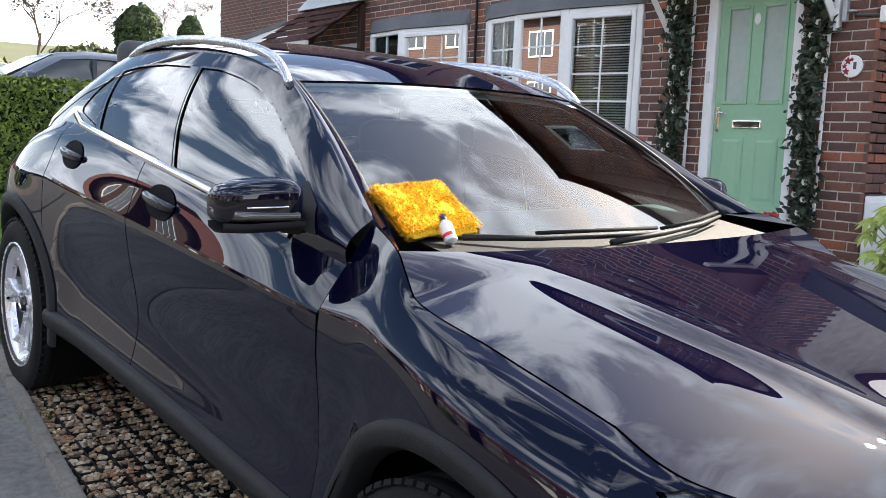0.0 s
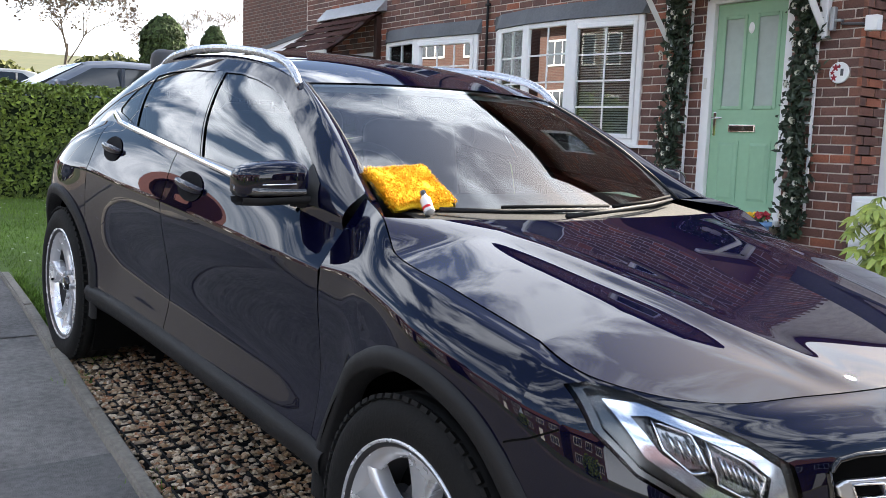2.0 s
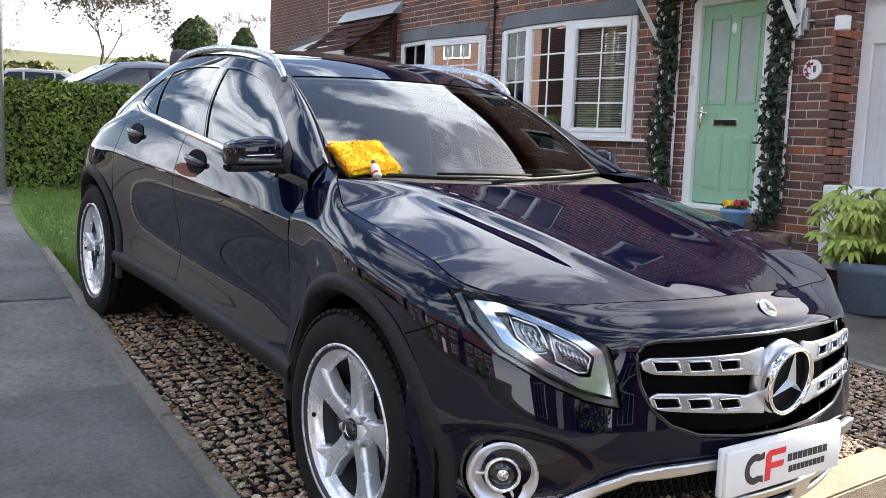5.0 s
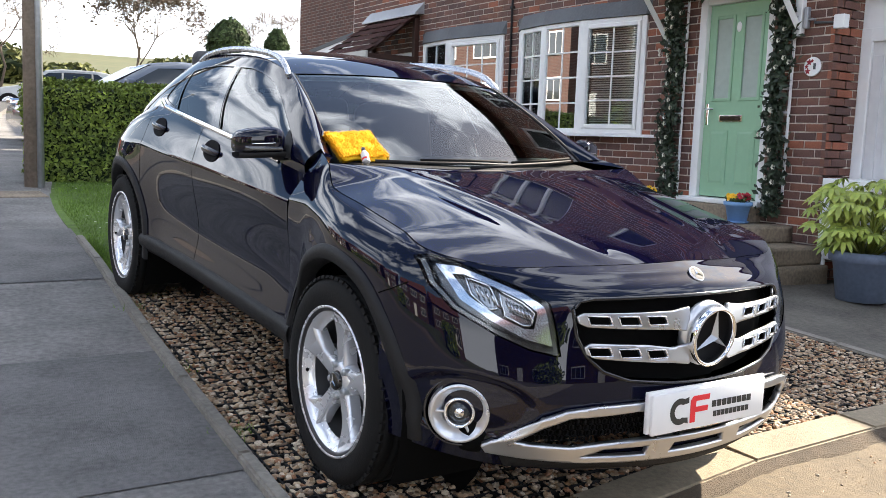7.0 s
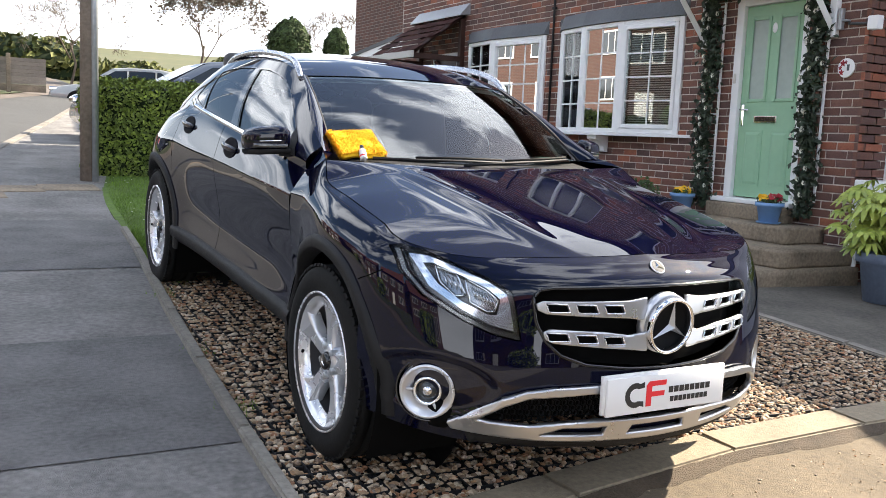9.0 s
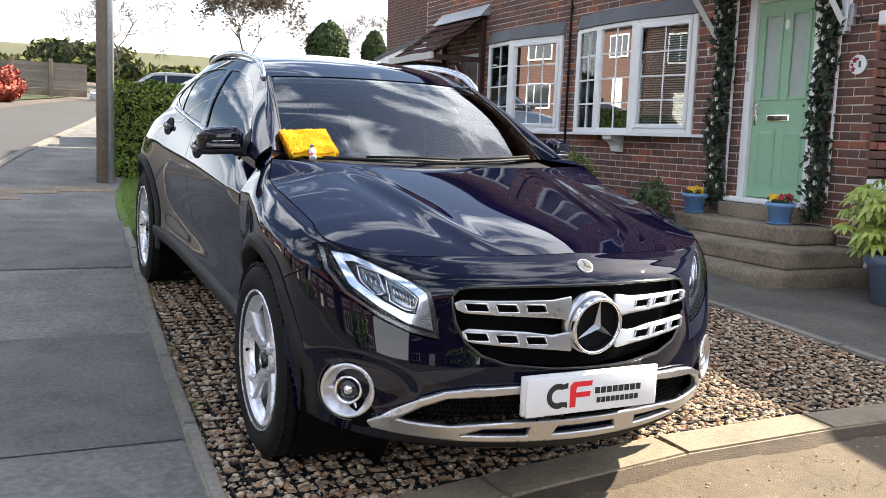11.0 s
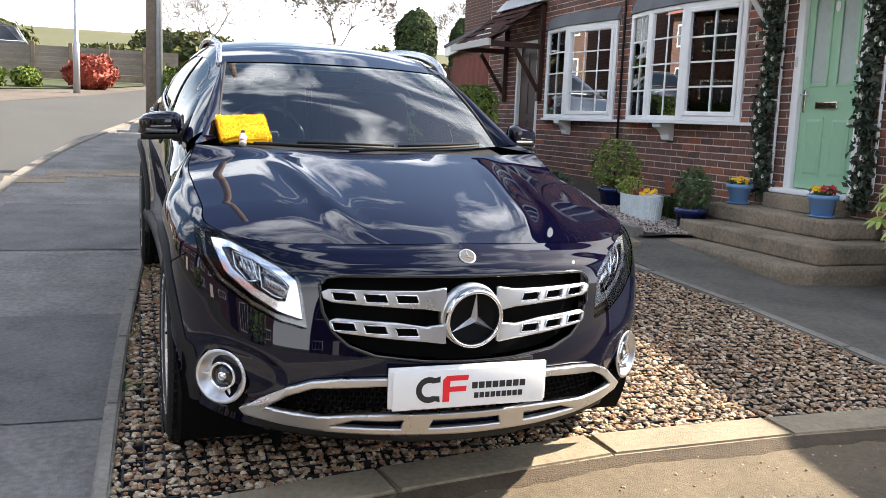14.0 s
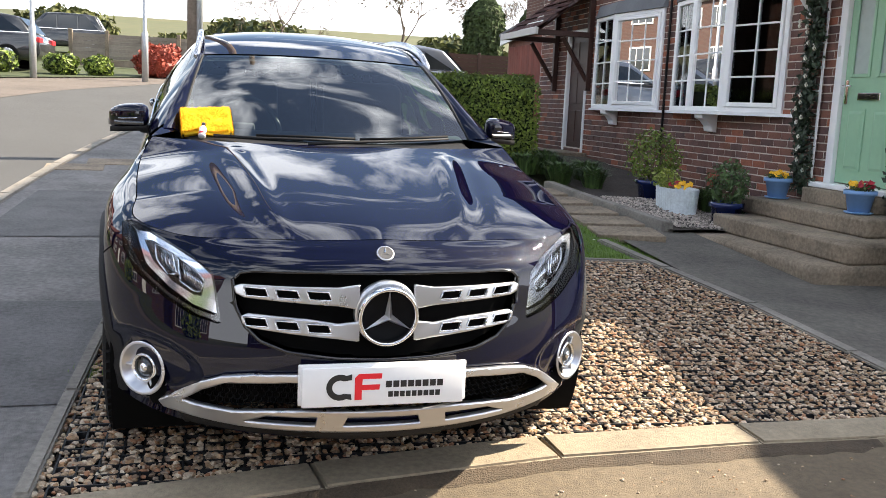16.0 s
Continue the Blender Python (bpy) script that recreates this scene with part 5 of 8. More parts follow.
    for k in range(17):
        t = k / 16
        x, b = 0.004 + 0.160 * t, (0.054 + 0.012 * t) * (1 - 0.45 * max(0, t - 0.75) / 0.25)
        row = [bm.verts.new(mirror_at((x, y, z))) for y, z in ((-b, -0.030), (-b * 1.03, -0.040), (-b * 0.85, -0.052), (0.0, -0.056), (0.036, -0.050), (0.042, -0.036))]
        if prev:
            for m in range(5):
                bm.faces.new((prev[m], prev[m + 1], row[m + 1], row[m]))
        prev = row
    bmesh.ops.recalc_face_normals(bm, faces=bm.faces)
    cpart("mirror_foot", bm, M["black_plastic"], m_ob, "matt black lower shell")
    bm = tube([mirror_at((0.03, 0.0, -0.045)), mirror_at((-0.005, -0.005, -0.052)), (side * 0.742, 0.680, 1.000), (side * 0.715, 0.655, 0.995)], [0.020, 0.020, 0.021, 0.026], 12)
    cpart("mirror_arm", bm, M["black_plastic"], m_ob)
    bm, prev = bmesh.new(), None
    for k in range(25):
        t = k / 24
        x = 0.020 + 0.148 * t
        b = 0.0625 - 0.016 * (x / 0.172) ** 2 - 0.050 * max(0, (t - 0.72) / 0.28) ** 2.2
        lo, hi = -0.026, -0.012 + 0.010 * t
        row = [bm.verts.new(mirror_at((x + 0.006 * max(0, t - 0.8) / 0.2, -b - e, z))) for e, z in ((-0.010, lo - 0.002), (0.001, lo), (0.001, hi), (-0.012, hi + 0.002))]
        if prev:
            for m in range(3):
                bm.faces.new((prev[m], prev[m + 1], row[m + 1], row[m]))
        prev = row
    cpart("indicator", bm, M["lamp_bowl"], m_ob, "smoked indicator strip")
    bm = tube([mirror_at((x, -0.0640 + 0.016 * (x / 0.172) ** 2, 0.004)) for x in span(0.045, 0.125, 8)], 0.0022, 6)
    cpart("mirror_line", bm, M["chrome"], m_ob)
    bm = bmesh.new()
    bm.faces.new([bm.verts.new(mirror_at((x, 0.050 + 0.014 * x / 0.172, z))) for x, z in ((0.014, -0.036), (0.150, -0.030), (0.158, 0.0), (0.148, 0.036), (0.02, 0.046), (0.008, 0.010))])
    cpart("mirror_glass", bm, M["chrome"], m_ob)
    # black sail panel ahead of the front window
    sail = on_flank((0.610, 1.012), (0.705, 1.015), (0.745, 1.118), (0.655, 1.072))
    cpart("sail_panel", sheet(lambda u, v, s=side: flank(u, v, s, 0.004), span(0.53, 0.76, 60), span(0, 1, 70), keep=sail), M["black_plastic"])

# wipers
for pts in ([(-0.12, 0.33, 1.022), (0.10, 0.345, 1.034), (0.33, 0.40, 1.040), (0.52, 0.47, 1.046)], [(-0.50, 0.435, 1.030), (-0.33, 0.365, 1.034), (-0.12, 0.34, 1.038), (0.08, 0.345, 1.036)]):
    arm = cpart("wiper", tube(pts, [0.008, 0.007, 0.006, 0.004], 6), M["black_plastic"], label="black wiper arm")
    cpart("wiper_blade", tube([(x, y + 0.012, z + 0.010) for x, y, z in pts[1:]], 0.005, 5), M["rubber"], arm)
cpart("scuttle", sheet(lambda u, w: Vector((0.60 * u, 0.28 + 0.07 * u * u + (0.115 + 0.105 * u * u) * w, 1.000 + 0.018 * w + 0.010 * u * u)), span(-1, 1, 30), span(0, 1, 4)), M["black_plastic"])
cpart("screen_band", sheet(lambda u, w: screen(u, w) + Vector((0, 0.003, -0.003)), span(-0.955, 0.955, 30), span(0.945, 0.985, 3)), M["gloss_black"])


# ---- cabin inside ----
cpart("dashboard", sheet(lambda u, w: Vector((0.66 * u, 0.60 + 0.42 * w - 0.05 * (1 - u * u), 0.975 + 0.05 * math.sin(math.pi * min(1, w * 1.1)) - (0.28 * max(0, w - 0.85) / 0.15))), span(-1, 1, 24), span(0, 1, 16)), M["trim"], label="dark grey dashboard")
cpart("cabin_floor", box(-0.70, 0.70, 0.5, 3.2, 0.42, 0.45), M["cavity"])
cpart("headlining", sheet(lambda u, y: roof_at(u, y) + Vector((0, 0.0, -0.035)), span(-0.97, 0.97, 12), span(1.16, 3.0, 16)), M["blind"])
cpart("rear_bulkhead", box(-0.60, 0.60, 2.95, 3.0, 0.45, 1.05), M["cavity"])


def seat(x, y, wide=0.50):
    bm = box(-wide / 2, wide / 2, -0.25, 0.28, 0, 0.20, 0.06, 3)
    s = part("seat", bm, M["seat"], car, "dark grey leather seat", True)
    s.location = (x, y, 0.52)
    bm = box(-wide / 2 + 0.02, wide / 2 - 0.02, 0, 0.14, 0, 0.62, 0.06, 3)
    bm.transform(Matrix.Translation((0, 0.22, 0.10)) @ Matrix.Rotation(radians(-14), 4, "X"))
    part("seat_back", bm, M["seat"], s, smooth=True)
    bm = box(-0.13, 0.13, 0, 0.10, 0, 0.18, 0.045, 3)
    bm.transform(Matrix.Translation((0, 0.40, 0.735)) @ Matrix.Rotation(radians(-8), 4, "X"))
    part("headrest", bm, M["seat"], s, smooth=True)
    for q in (-0.05, 0.05):
        part("headrest_post", tube([(q, 0.44, 0.66), (q, 0.45, 0.76)], 0.007, 6), M["chrome"], s, smooth=True)
    return s


seat(-0.36, 1.38), seat(0.36, 1.38)
for x in (-0.36, 0.0, 0.36):
    seat(x, 2.25, 0.36)
W_AT = Matrix.Translation((-0.36, 0.98, 0.985)) @ Matrix.Rotation(radians(66), 4, "X")
bm = lathe([(0.175 + 0.014 * math.cos(a), 0.014 * math.sin(a)) for a in span(0, math.tau, 10)[:-1]], 40, close=True)
bm.transform(W_AT)
sw = cpart("steering_wheel", bm, M["seat"], label="dark leather steering wheel")
bm = box(-0.06, 0.06, -0.05, 0.05, -0.03, 0.02, 0.015)
bm.transform(W_AT)
cpart("wheel_boss", bm, M["trim"], sw)
for a in (0, math.pi, -math.pi / 2):
    bm = tube([(0.05 * math.cos(a), 0.05 * math.sin(a), 0), (0.17 * math.cos(a), 0.17 * math.sin(a), 0)], 0.012, 8)
    bm.transform(W_AT)
    cpart("wheel_spoke", bm, M["trim"], sw)
cpart("mirror_mount", box(-0.10, 0.10, 1.08, 1.18, 1.262, 1.315, 0.02), M["cavity"])
bm = box(-0.12, 0.12, 1.20, 1.23, 1.245, 1.315, 0.012)
cpart("interior_mirror", bm, M["gloss_black"])


# ---- wheels ----
def wheel(at, side, turn):
    """One road wheel: tyre with tread blocks, and an alloy rim with five flared spokes. Built facing -x."""
    prof = [(0.245, -0.098), (0.262, -0.108), (0.292, -0.114), (0.318, -0.110), (0.334, -0.100), (0.341, -0.088)]
    prof = prof + [(TYRE_R, -0.080), (TYRE_R, -0.046), (TYRE_R - 0.007, -0.044), (TYRE_R - 0.007, -0.036), (TYRE_R, -0.034), (TYRE_R, -0.005), (TYRE_R - 0.007, -0.003), (TYRE_R - 0.007, 0.005), (TYRE_R, 0.007), (TYRE_R, 0.036), (TYRE_R - 0.007, 0.038), (TYRE_R - 0.007, 0.046), (TYRE_R, 0.048), (TYRE_R, 0.080), (0.341, 0.090), (0.318, 0.110), (0.262, 0.108), (0.245, 0.098)]
    w = part("wheel", lathe([(0.20, 0.06), (0.228, 0.09), (0.244, 0.10), (0.236, 0.06), (0.222, 0.0), (0.226, -0.06), (0.238, -0.090), (0.247, -0.099), (0.250, -0.104), (0.243, -0.106), (0.234, -0.098), (0.226, -0.080), (0.205, -0.02), (0.200, 0.05)], 72, "x"), M["barrel"], car, "five-spoke silver alloy wheel", True)
    part("rim_lip", lathe([(0.203, -0.060), (0.210, -0.078), (0.222, -0.090), (0.236, -0.0985), (0.246, -0.1065), (0.252, -0.109), (0.253, -0.100)], 72, "x"), M["alloy"], w, smooth=True)
    tyre = part("tyre", lathe(prof, 90, "x"), M["rubber"], w, "black road tyre", True)
    # shoulder blocks
    bm = bmesh.new()
    for k in range(64):
        a = math.tau * k / 64
        for x in (-0.086, 0.086):
            b2 = bmesh.ops.create_cube(bm, size=1)["verts"]
            mt = Matrix.Rotation(a, 4, "X") @ Matrix.Translation((x, 0, TYRE_R - 0.007)) @ Matrix.Rotation(radians(14 if x < 0 else -14) * 1.6, 4, "Y") @ Matrix.Diagonal((0.030, 0.024, 0.011, 1))
            bmesh.ops.transform(bm, matrix=mt, verts=b2)
    tagged(part("tread", bm, M["rubber"], tyre), kind="stuff")
    # spokes: wide at the rim, waisted, dished towards the hub
    for k in range(5):
        bm, prev = bmesh.new(), None
        for q in range(11):
            t = q / 10
            r = 0.035 + (0.240 - 0.035) * t
            half = 0.030 - 0.003 * min(1, 2 * t) + 0.13 * max(0, t - 0.5) ** 1.4
            x = -0.062 - 0.030 * t ** 1.5
            skew = 0.012 * math.sin(math.pi * t)
            row = [bm.verts.new((xx, yy + skew, r)) for xx, yy in ((x + 0.045, -half * 0.98), (x + 0.010, -half), (x - 0.004, -half * 0.80), (x + (0.016 * min(1, 1.6 * t)), 0.0), (x - 0.004, half * 0.80), (x + 0.010, half), (x + 0.045, half * 0.98))]
            if prev:
                for c in range(6):
                    bm.faces.new((prev[c], prev[c + 1], row[c + 1], row[c]))
            prev = row
        bmesh.ops.rotate(bm, verts=bm.verts, cent=(0, 0, 0), matrix=Matrix.Rotation(math.tau * k / 5 + turn, 3, "X"))
        bmesh.ops.recalc_face_normals(bm, faces=bm.faces)
        part("spoke", bm, M["alloy"], w, smooth=True)
    for k in range(5):
        bm = lathe([(0.0, -0.080), (0.010, -0.080), (0.012, -0.074), (0.012, -0.05)], 12, "x")
        a = math.tau * (k + 0.5) / 5 + turn
        bmesh.ops.translate(bm, vec=(0, -math.sin(a) * 0.055, math.cos(a) * 0.055), verts=bm.verts)
        part("lug_nut", bm, M["steel"], w, smooth=True)
    part("hub", lathe([(0.0, -0.074), (0.045, -0.072), (0.066, -0.060), (0.070, -0.02)], 32, "x"), M["alloy"], w, smooth=True)
    cap = part("hub_cap", lathe([(0.0, -0.092), (0.026, -0.091), (0.032, -0.087), (0.034, -0.070)], 32, "x"), M["gloss_black"], w, "black centre cap with silver emblem", True)
    bm = star_mesh(0.026, 0.004)
    bm.transform(Matrix.Translation((-0.0925, 0, 0)) @ Matrix.Rotation(radians(-90), 4, "Y") @ Matrix.Rotation(radians(-90), 4, "Z"))
    part("cap_star", bm, M["chrome"], cap)
    part("brake_disc", lathe([(0.06, -0.006), (0.150, -0.006), (0.150, 0.012), (0.06, 0.012)], 40, "x", True), M["trim"], w, "dull grey brake disc", True)
    bm = box(-0.02, 0.05, 0.09, 0.19, -0.07, 0.07, 0.015)
    part("caliper", bm, M["trim"], w, smooth=True)
    # added black disc closing the wheel, coloured as inner shade
    part("barrel_shade_disc", lathe([(0.0, 0.022), (0.207, 0.022)], 32, "x"), M["cavity"], w)
    bm = tube([(-0.085, 0, 0.215), (-0.092, 0, 0.200)], 0.006, 8)
    bmesh.ops.rotate(bm, verts=bm.verts, cent=(0, 0, 0), matrix=Matrix.Rotation(radians(-97), 3, "X"))
    part("valve", bm, M["cavity"], w)
    w.location = at
    if side > 0:
        w.rotation_euler = (0, 0, math.pi)
    return w


for side in (-1, 1):
    wheel((side * 0.764, 0.0, HUB), side, radians(8))
    wheel((side * 0.772, WB, HUB), side, radians(-14))


# ---- cloth and bottle left on the bonnet ----
cloth_at = CAR_M @ Matrix.Translation((-0.525, 0.462, 1.030)) @ Matrix.Rotation(radians(-61), 4, "X") @ Matrix.Rotation(radians(-3), 4, "Y")
bm = bmesh.new()
bmesh.ops.create_cube(bm, size=1)
bmesh.ops.scale(bm, vec=(0.206, 0.028, 0.178), verts=bm.verts)
bmesh.ops.translate(bm, vec=(0, 0, 0.089), verts=bm.verts)
bmesh.ops.bevel(bm, geom=list(bm.edges), offset=0.011, segments=3, affect="EDGES")
bmesh.ops.subdivide_edges(bm, edges=[e for e in bm.edges if e.calc_length() > 0.02], cuts=26, use_grid_fill=True)
for v in bm.verts:
    n0 = v.co.copy()
    v.co += Vector((noise.noise(n0 * 42), noise.noise(n0 * 42 + Vector((9, 0, 0))), noise.noise(n0 * 42 + Vector((0, 9, 0))))) * 0.0045
    v.co.y += 0.010 * noise.noise(n0 * 14)
cloth = part("microfibre_cloth", bm, M["orange_cloth"], smooth=True)
cloth.matrix_world = cloth_at
tagged(cloth, "folded fluffy yellow-orange microfibre cloth on the bonnet", "cloth")
# nap: short tufts over the cloth
rng = np.random.default_rng(4)
vs, fs = [], []
for k in range(8500):
    face = k % 3
    x, z, y = rng.uniform(-0.101, 0.101), rng.uniform(0.004, 0.176), -0.014
    nrm = Vector((0, -1, 0))
    if face == 1 and k % 2:
        z, y, nrm = 0.177, rng.uniform(-0.013, 0.013), Vector((0, 0, 1))
    elif face == 1:
        x, y, nrm = -0.102 if k % 4 else 0.102, rng.uniform(-0.013, 0.013), Vector((-1 if k % 4 else 1, 0, 0))
    p = Vector((x, y + 0.010 * noise.noise(Vector((x, -0.014, z)) * 14), z))
    d = (nrm + Vector(rng.normal(0, 0.55, 3))).normalized() * rng.uniform(0.006, 0.010)
    w = d.orthogonal().normalized() * 0.0022
    b = len(vs)
    vs += [p - w, p + w, p + d]
    fs.append((b, b + 1, b + 2))
pile = raw_part("nap", vs, fs, M["orange_cloth"], cloth)
tagged(pile, kind="stuff")
bottle_at = CAR_M @ Matrix.Translation((-0.548, 0.415, 1.026)) @ Matrix.Rotation(radians(-46), 4, "X") @ Matrix.Rotation(radians(6), 4, "Y") @ Matrix.Scale(0.82, 4)
bottle = part("coating_bottle", lathe([(0.0, 0.0), (0.017, 0.0), (0.0185, 0.003), (0.0185, 0.052), (0.014, 0.060), (0.0095, 0.063), (0.0095, 0.068)], 28), M["bottle"], smooth=True)
bottle.matrix_world = bottle_at
tagged(bottle, "small white bottle with black cap leaning on the cloth", "bottle")
part("cap", lathe([(0.0115, 0.066), (0.0115, 0.084), (0.009, 0.086), (0.0, 0.086)], 24), M["gloss_black"], bottle, "black screw cap", True)
part("print_band", lathe([(0.0188, 0.012), (0.0188, 0.022)], 28), M["plate_red"], bottle, "faint red band", True)


# ---- house details ----
def bow_window(facets, z0, z1, label):
    """A bow window of white frames: facets of ((y0, out0), (y1, out1), columns, rows, sash)."""
    win = hpart("window", box(WALL_X - 0.01, WALL_X + 0.10, facets[-1][1][0], facets[0][0][0], z0 - 0.02, z0 + 0.02), M["white"], label)
    for (ya, oa), (yb, ob), cols, rows, sash in facets:
        a, b = Vector((WALL_X - oa, ya, 0)), Vector((WALL_X - ob, yb, 0))
        along = (b - a).normalized()
        length = (b - a).length
        nrm = Vector((along.y, -along.x, 0))
        if nrm.x > 0:
            nrm = -nrm
        Fm = Matrix(((along.x, nrm.x, 0, a.x), (along.y, nrm.y, 0, a.y), (0, 0, 1, 0), (0, 0, 0, 1)))

        def piece(name, l0, l1, d0, d1, za, zb, mat, bevel=0.0, smooth=False):
            bm = box(l0, l1, d0, d1, za, zb, bevel, 1)
            bm.transform(Fm)
            bmesh.ops.recalc_face_normals(bm, faces=bm.faces)
            return hpart(name, bm, mat, parent=win)
        e = 0.055
        for l0, l1, za, zb in ((-0.012, e, z0, z1), (length - e, length + 0.012, z0, z1), (e, length - e, z0, z0 + e), (e, length - e, z1 - e, z1)):
            piece("frame", l0, l1, -0.05, 0.025, za, zb, M["white"], 0.006)
        i0 = e
        if sash:
            i0 = e + 0.05
            for l0, l1, za, zb in ((e, i0, z0 + e, z1 - e), (length - i0, length - e, z0 + e, z1 - e), (i0, length - i0, z0 + e, z0 + i0), (i0, length - i0, z1 - i0, z1 - e)):
                piece("sash", l0, l1, -0.03, 0.040, za, zb, M["white"], 0.007)
        pane = piece("pane", i0, length - i0, -0.006, 0.0, z0 + i0, z1 - i0, M["pane"])
        pane.visible_shadow = False
        for k in range(1, cols):
            c = i0 + (length - 2 * i0) * k / cols
            piece("glazing_bar", c - 0.009, c + 0.009, -0.004, 0.006, z0 + i0, z1 - i0, M["white"])
        for k in range(1, rows):
            c = z0 + i0 + (z1 - z0 - 2 * i0) * k / rows
            piece("glazing_bar", i0, length - i0, -0.0035, 0.0065, c - 0.009, c + 0.009, M["white"])
        # venetian blind behind the glass
        bm = bmesh.new()
        z = z0 + 0.06
        while z < z1 - 0.05:
            vs = [bm.verts.new(p) for p in ((i0, -0.075, z + 0.009), (length - i0, -0.075, z + 0.009), (length - i0, -0.055, z - 0.006), (i0, -0.055, z - 0.006))]
            bm.faces.new(vs)
            z += 0.026
        bm.transform(Fm)
        tagged(hpart("blind", bm, M["blind"], parent=win), "half-open white venetian blind", kind="stuff")
    return win


Z0, Z1 = 1.295, 2.585
BAY1 = [((6.95, 0.0), (6.78, 0.10), 1, 1, False), ((6.78, 0.10), (6.22, 0.18), 2, 4, False), ((6.22, 0.18), (5.52, 0.17), 2, 4, False), ((5.52, 0.17), (4.66, 0.0), 2, 4, True)]
BAY2 = [((9.40, 0.0), (9.24, 0.09), 1, 1, False), ((9.24, 0.09), (8.46, 0.16), 2, 4, False), ((8.46, 0.16), (7.33, 0.0), 3, 4, True)]
bow_window(BAY1, Z0, Z1, "white bow window with glazing bars and blinds")
bow_window(BAY2, Z0, Z1, "white bow window with glazing bars and blinds")


def bow_board(facets, z0, z1, extra, over, mat, name, label, top_in=0.0):
    """A board that follows the plan of a bow window; top_in draws the upper edge back."""
    pts = [(facets[0][0][0] + over, 0.0)] + [(p[0], p[1] + extra) for f in facets for p in (f[0],)] + [(facets[-1][1][0], facets[-1][1][1] + extra), (facets[-1][1][0] - over, 0.0)]
    bm = bmesh.new()
    lo = [bm.verts.new((WALL_X - o, y, z0)) for y, o in pts]
    hi = [bm.verts.new((WALL_X - max(0, o - top_in), y, z1)) for y, o in pts]
    back = [bm.verts.new((WALL_X + 0.02, pts[k][0], z)) for k in (0, -1) for z in (z0, z1)]
    for k in range(len(pts) - 1):
        bm.faces.new((lo[k], lo[k + 1], hi[k + 1], hi[k]))
    bm.faces.new(lo + [back[2], back[0]])
    bm.faces.new(hi + [back[3], back[1]])
    bmesh.ops.recalc_face_normals(bm, faces=bm.faces)
    return hpart(name, bm, mat, label)


for f in (BAY1, BAY2):
    bow_board(f, 1.262, 1.294, 0.055, 0.20, M["white"], "window_sill", "white window board")
    bow_board(f, 2.588, 2.76, 0.05, 0.06, M["lead"], "window_hood", "dark grey lead hood over the bow window", 0.06)
for y in (5.95, 8.62):
    prof = [(WALL_X, 1.26), (WALL_X - 0.20, 1.26), (WALL_X - 0.195, 1.215), (WALL_X - 0.13, 1.19), (WALL_X - 0.075, 1.13), (WALL_X - 0.06, 1.07), (WALL_X, 1.06)]
    hpart("corbel", prism(prof, y - 0.09, y + 0.09, "xz", 0.006), M["white"], "cream painted corbel")

# green front door in a white frame
DOOR_X = WALL_X + 0.045
for y0, y1, z0, z1 in ((3.00, 3.075, 0.66, 2.68), (3.825, 3.92, 0.66, 2.68), (3.075, 3.825, 2.595, 2.68)):
    hpart("door_frame", box(DOOR_X - 0.035, DOOR_X + 0.06, y0, y1, z0, z1, 0.008), M["white"])
hpart("door_sill", box(WALL_X - 0.09, DOOR_X + 0.06, 2.97, 4.0, 0.625, 0.675, 0.010), M["white"], "white door sill")
leaf_holes = [(3.17, 3.385, 1.66, 2.46), (3.515, 3.73, 1.66, 2.46)]
dx = DOOR_X
door = hpart("front_door", box(dx + 0.012, dx + 0.04, 3.08, 3.82, 0.685, 1.60), M["sage"], "sage green panelled front door with two glazed slits")
for a, b, c, d in wall_pieces(3.08, 3.82, 1.60, 2.59, leaf_holes):
    hpart("door_rail", box(dx + 0.012, dx + 0.04, a, b, c, d), M["sage"], parent=door)
for a, b, c, d in leaf_holes:
    for y0, y1, z0, z1 in ((a - 0.02, a + 0.012, c - 0.02, d + 0.02), (b - 0.012, b + 0.02, c - 0.02, d + 0.02), (a + 0.012, b - 0.012, c - 0.02, c + 0.012), (a + 0.012, b - 0.012, d - 0.012, d + 0.02)):
        hpart("glazing_bead", box(dx + 0.001, dx + 0.014, y0, y1, z0, z1, 0.005), M["sage"], parent=door)
    g = hpart("pane", box(dx + 0.020, dx + 0.026, a, b, c, d), M["frosted"], "pale frosted glass", door)
for a, b in ((3.165, 3.40), (3.50, 3.735)):
    bm = prism([(a, 0.80), (b, 0.80), (b, 1.36), (a, 1.36)], dx + 0.013, dx + 0.004, "yz")
    hpart("moulding", bm, M["sage"], parent=door)
    bm = bmesh.new()
    o = [(a + 0.02, 0.82), (b - 0.02, 0.82), (b - 0.02, 1.34), (a + 0.02, 1.34)]
    q = [(a + 0.045, 0.845), (b - 0.045, 0.845), (b - 0.045, 1.315), (a + 0.045, 1.315)]
    vo, vi = [bm.verts.new((dx + 0.0035, y, z)) for y, z in o], [bm.verts.new((dx - 0.008, y, z)) for y, z in q]
    for k in range(4):
        bm.faces.new((vo[k], vo[(k + 1) % 4], vi[(k + 1) % 4], vi[k]))
    bm.faces.new(vi)
    bmesh.ops.recalc_face_normals(bm, faces=bm.faces)
    hpart("raised_panel", bm, M["sage"], parent=door)
lb = hpart("letterbox", box(dx - 0.004, dx + 0.014, 3.33, 3.62, 1.435, 1.505, 0.006), M["chrome"], "polished chrome letterbox", door)
hpart("flap", box(dx - 0.009, dx - 0.0045, 3.35, 3.60, 1.448, 1.492, 0.003), M["gloss_black"], parent=lb)
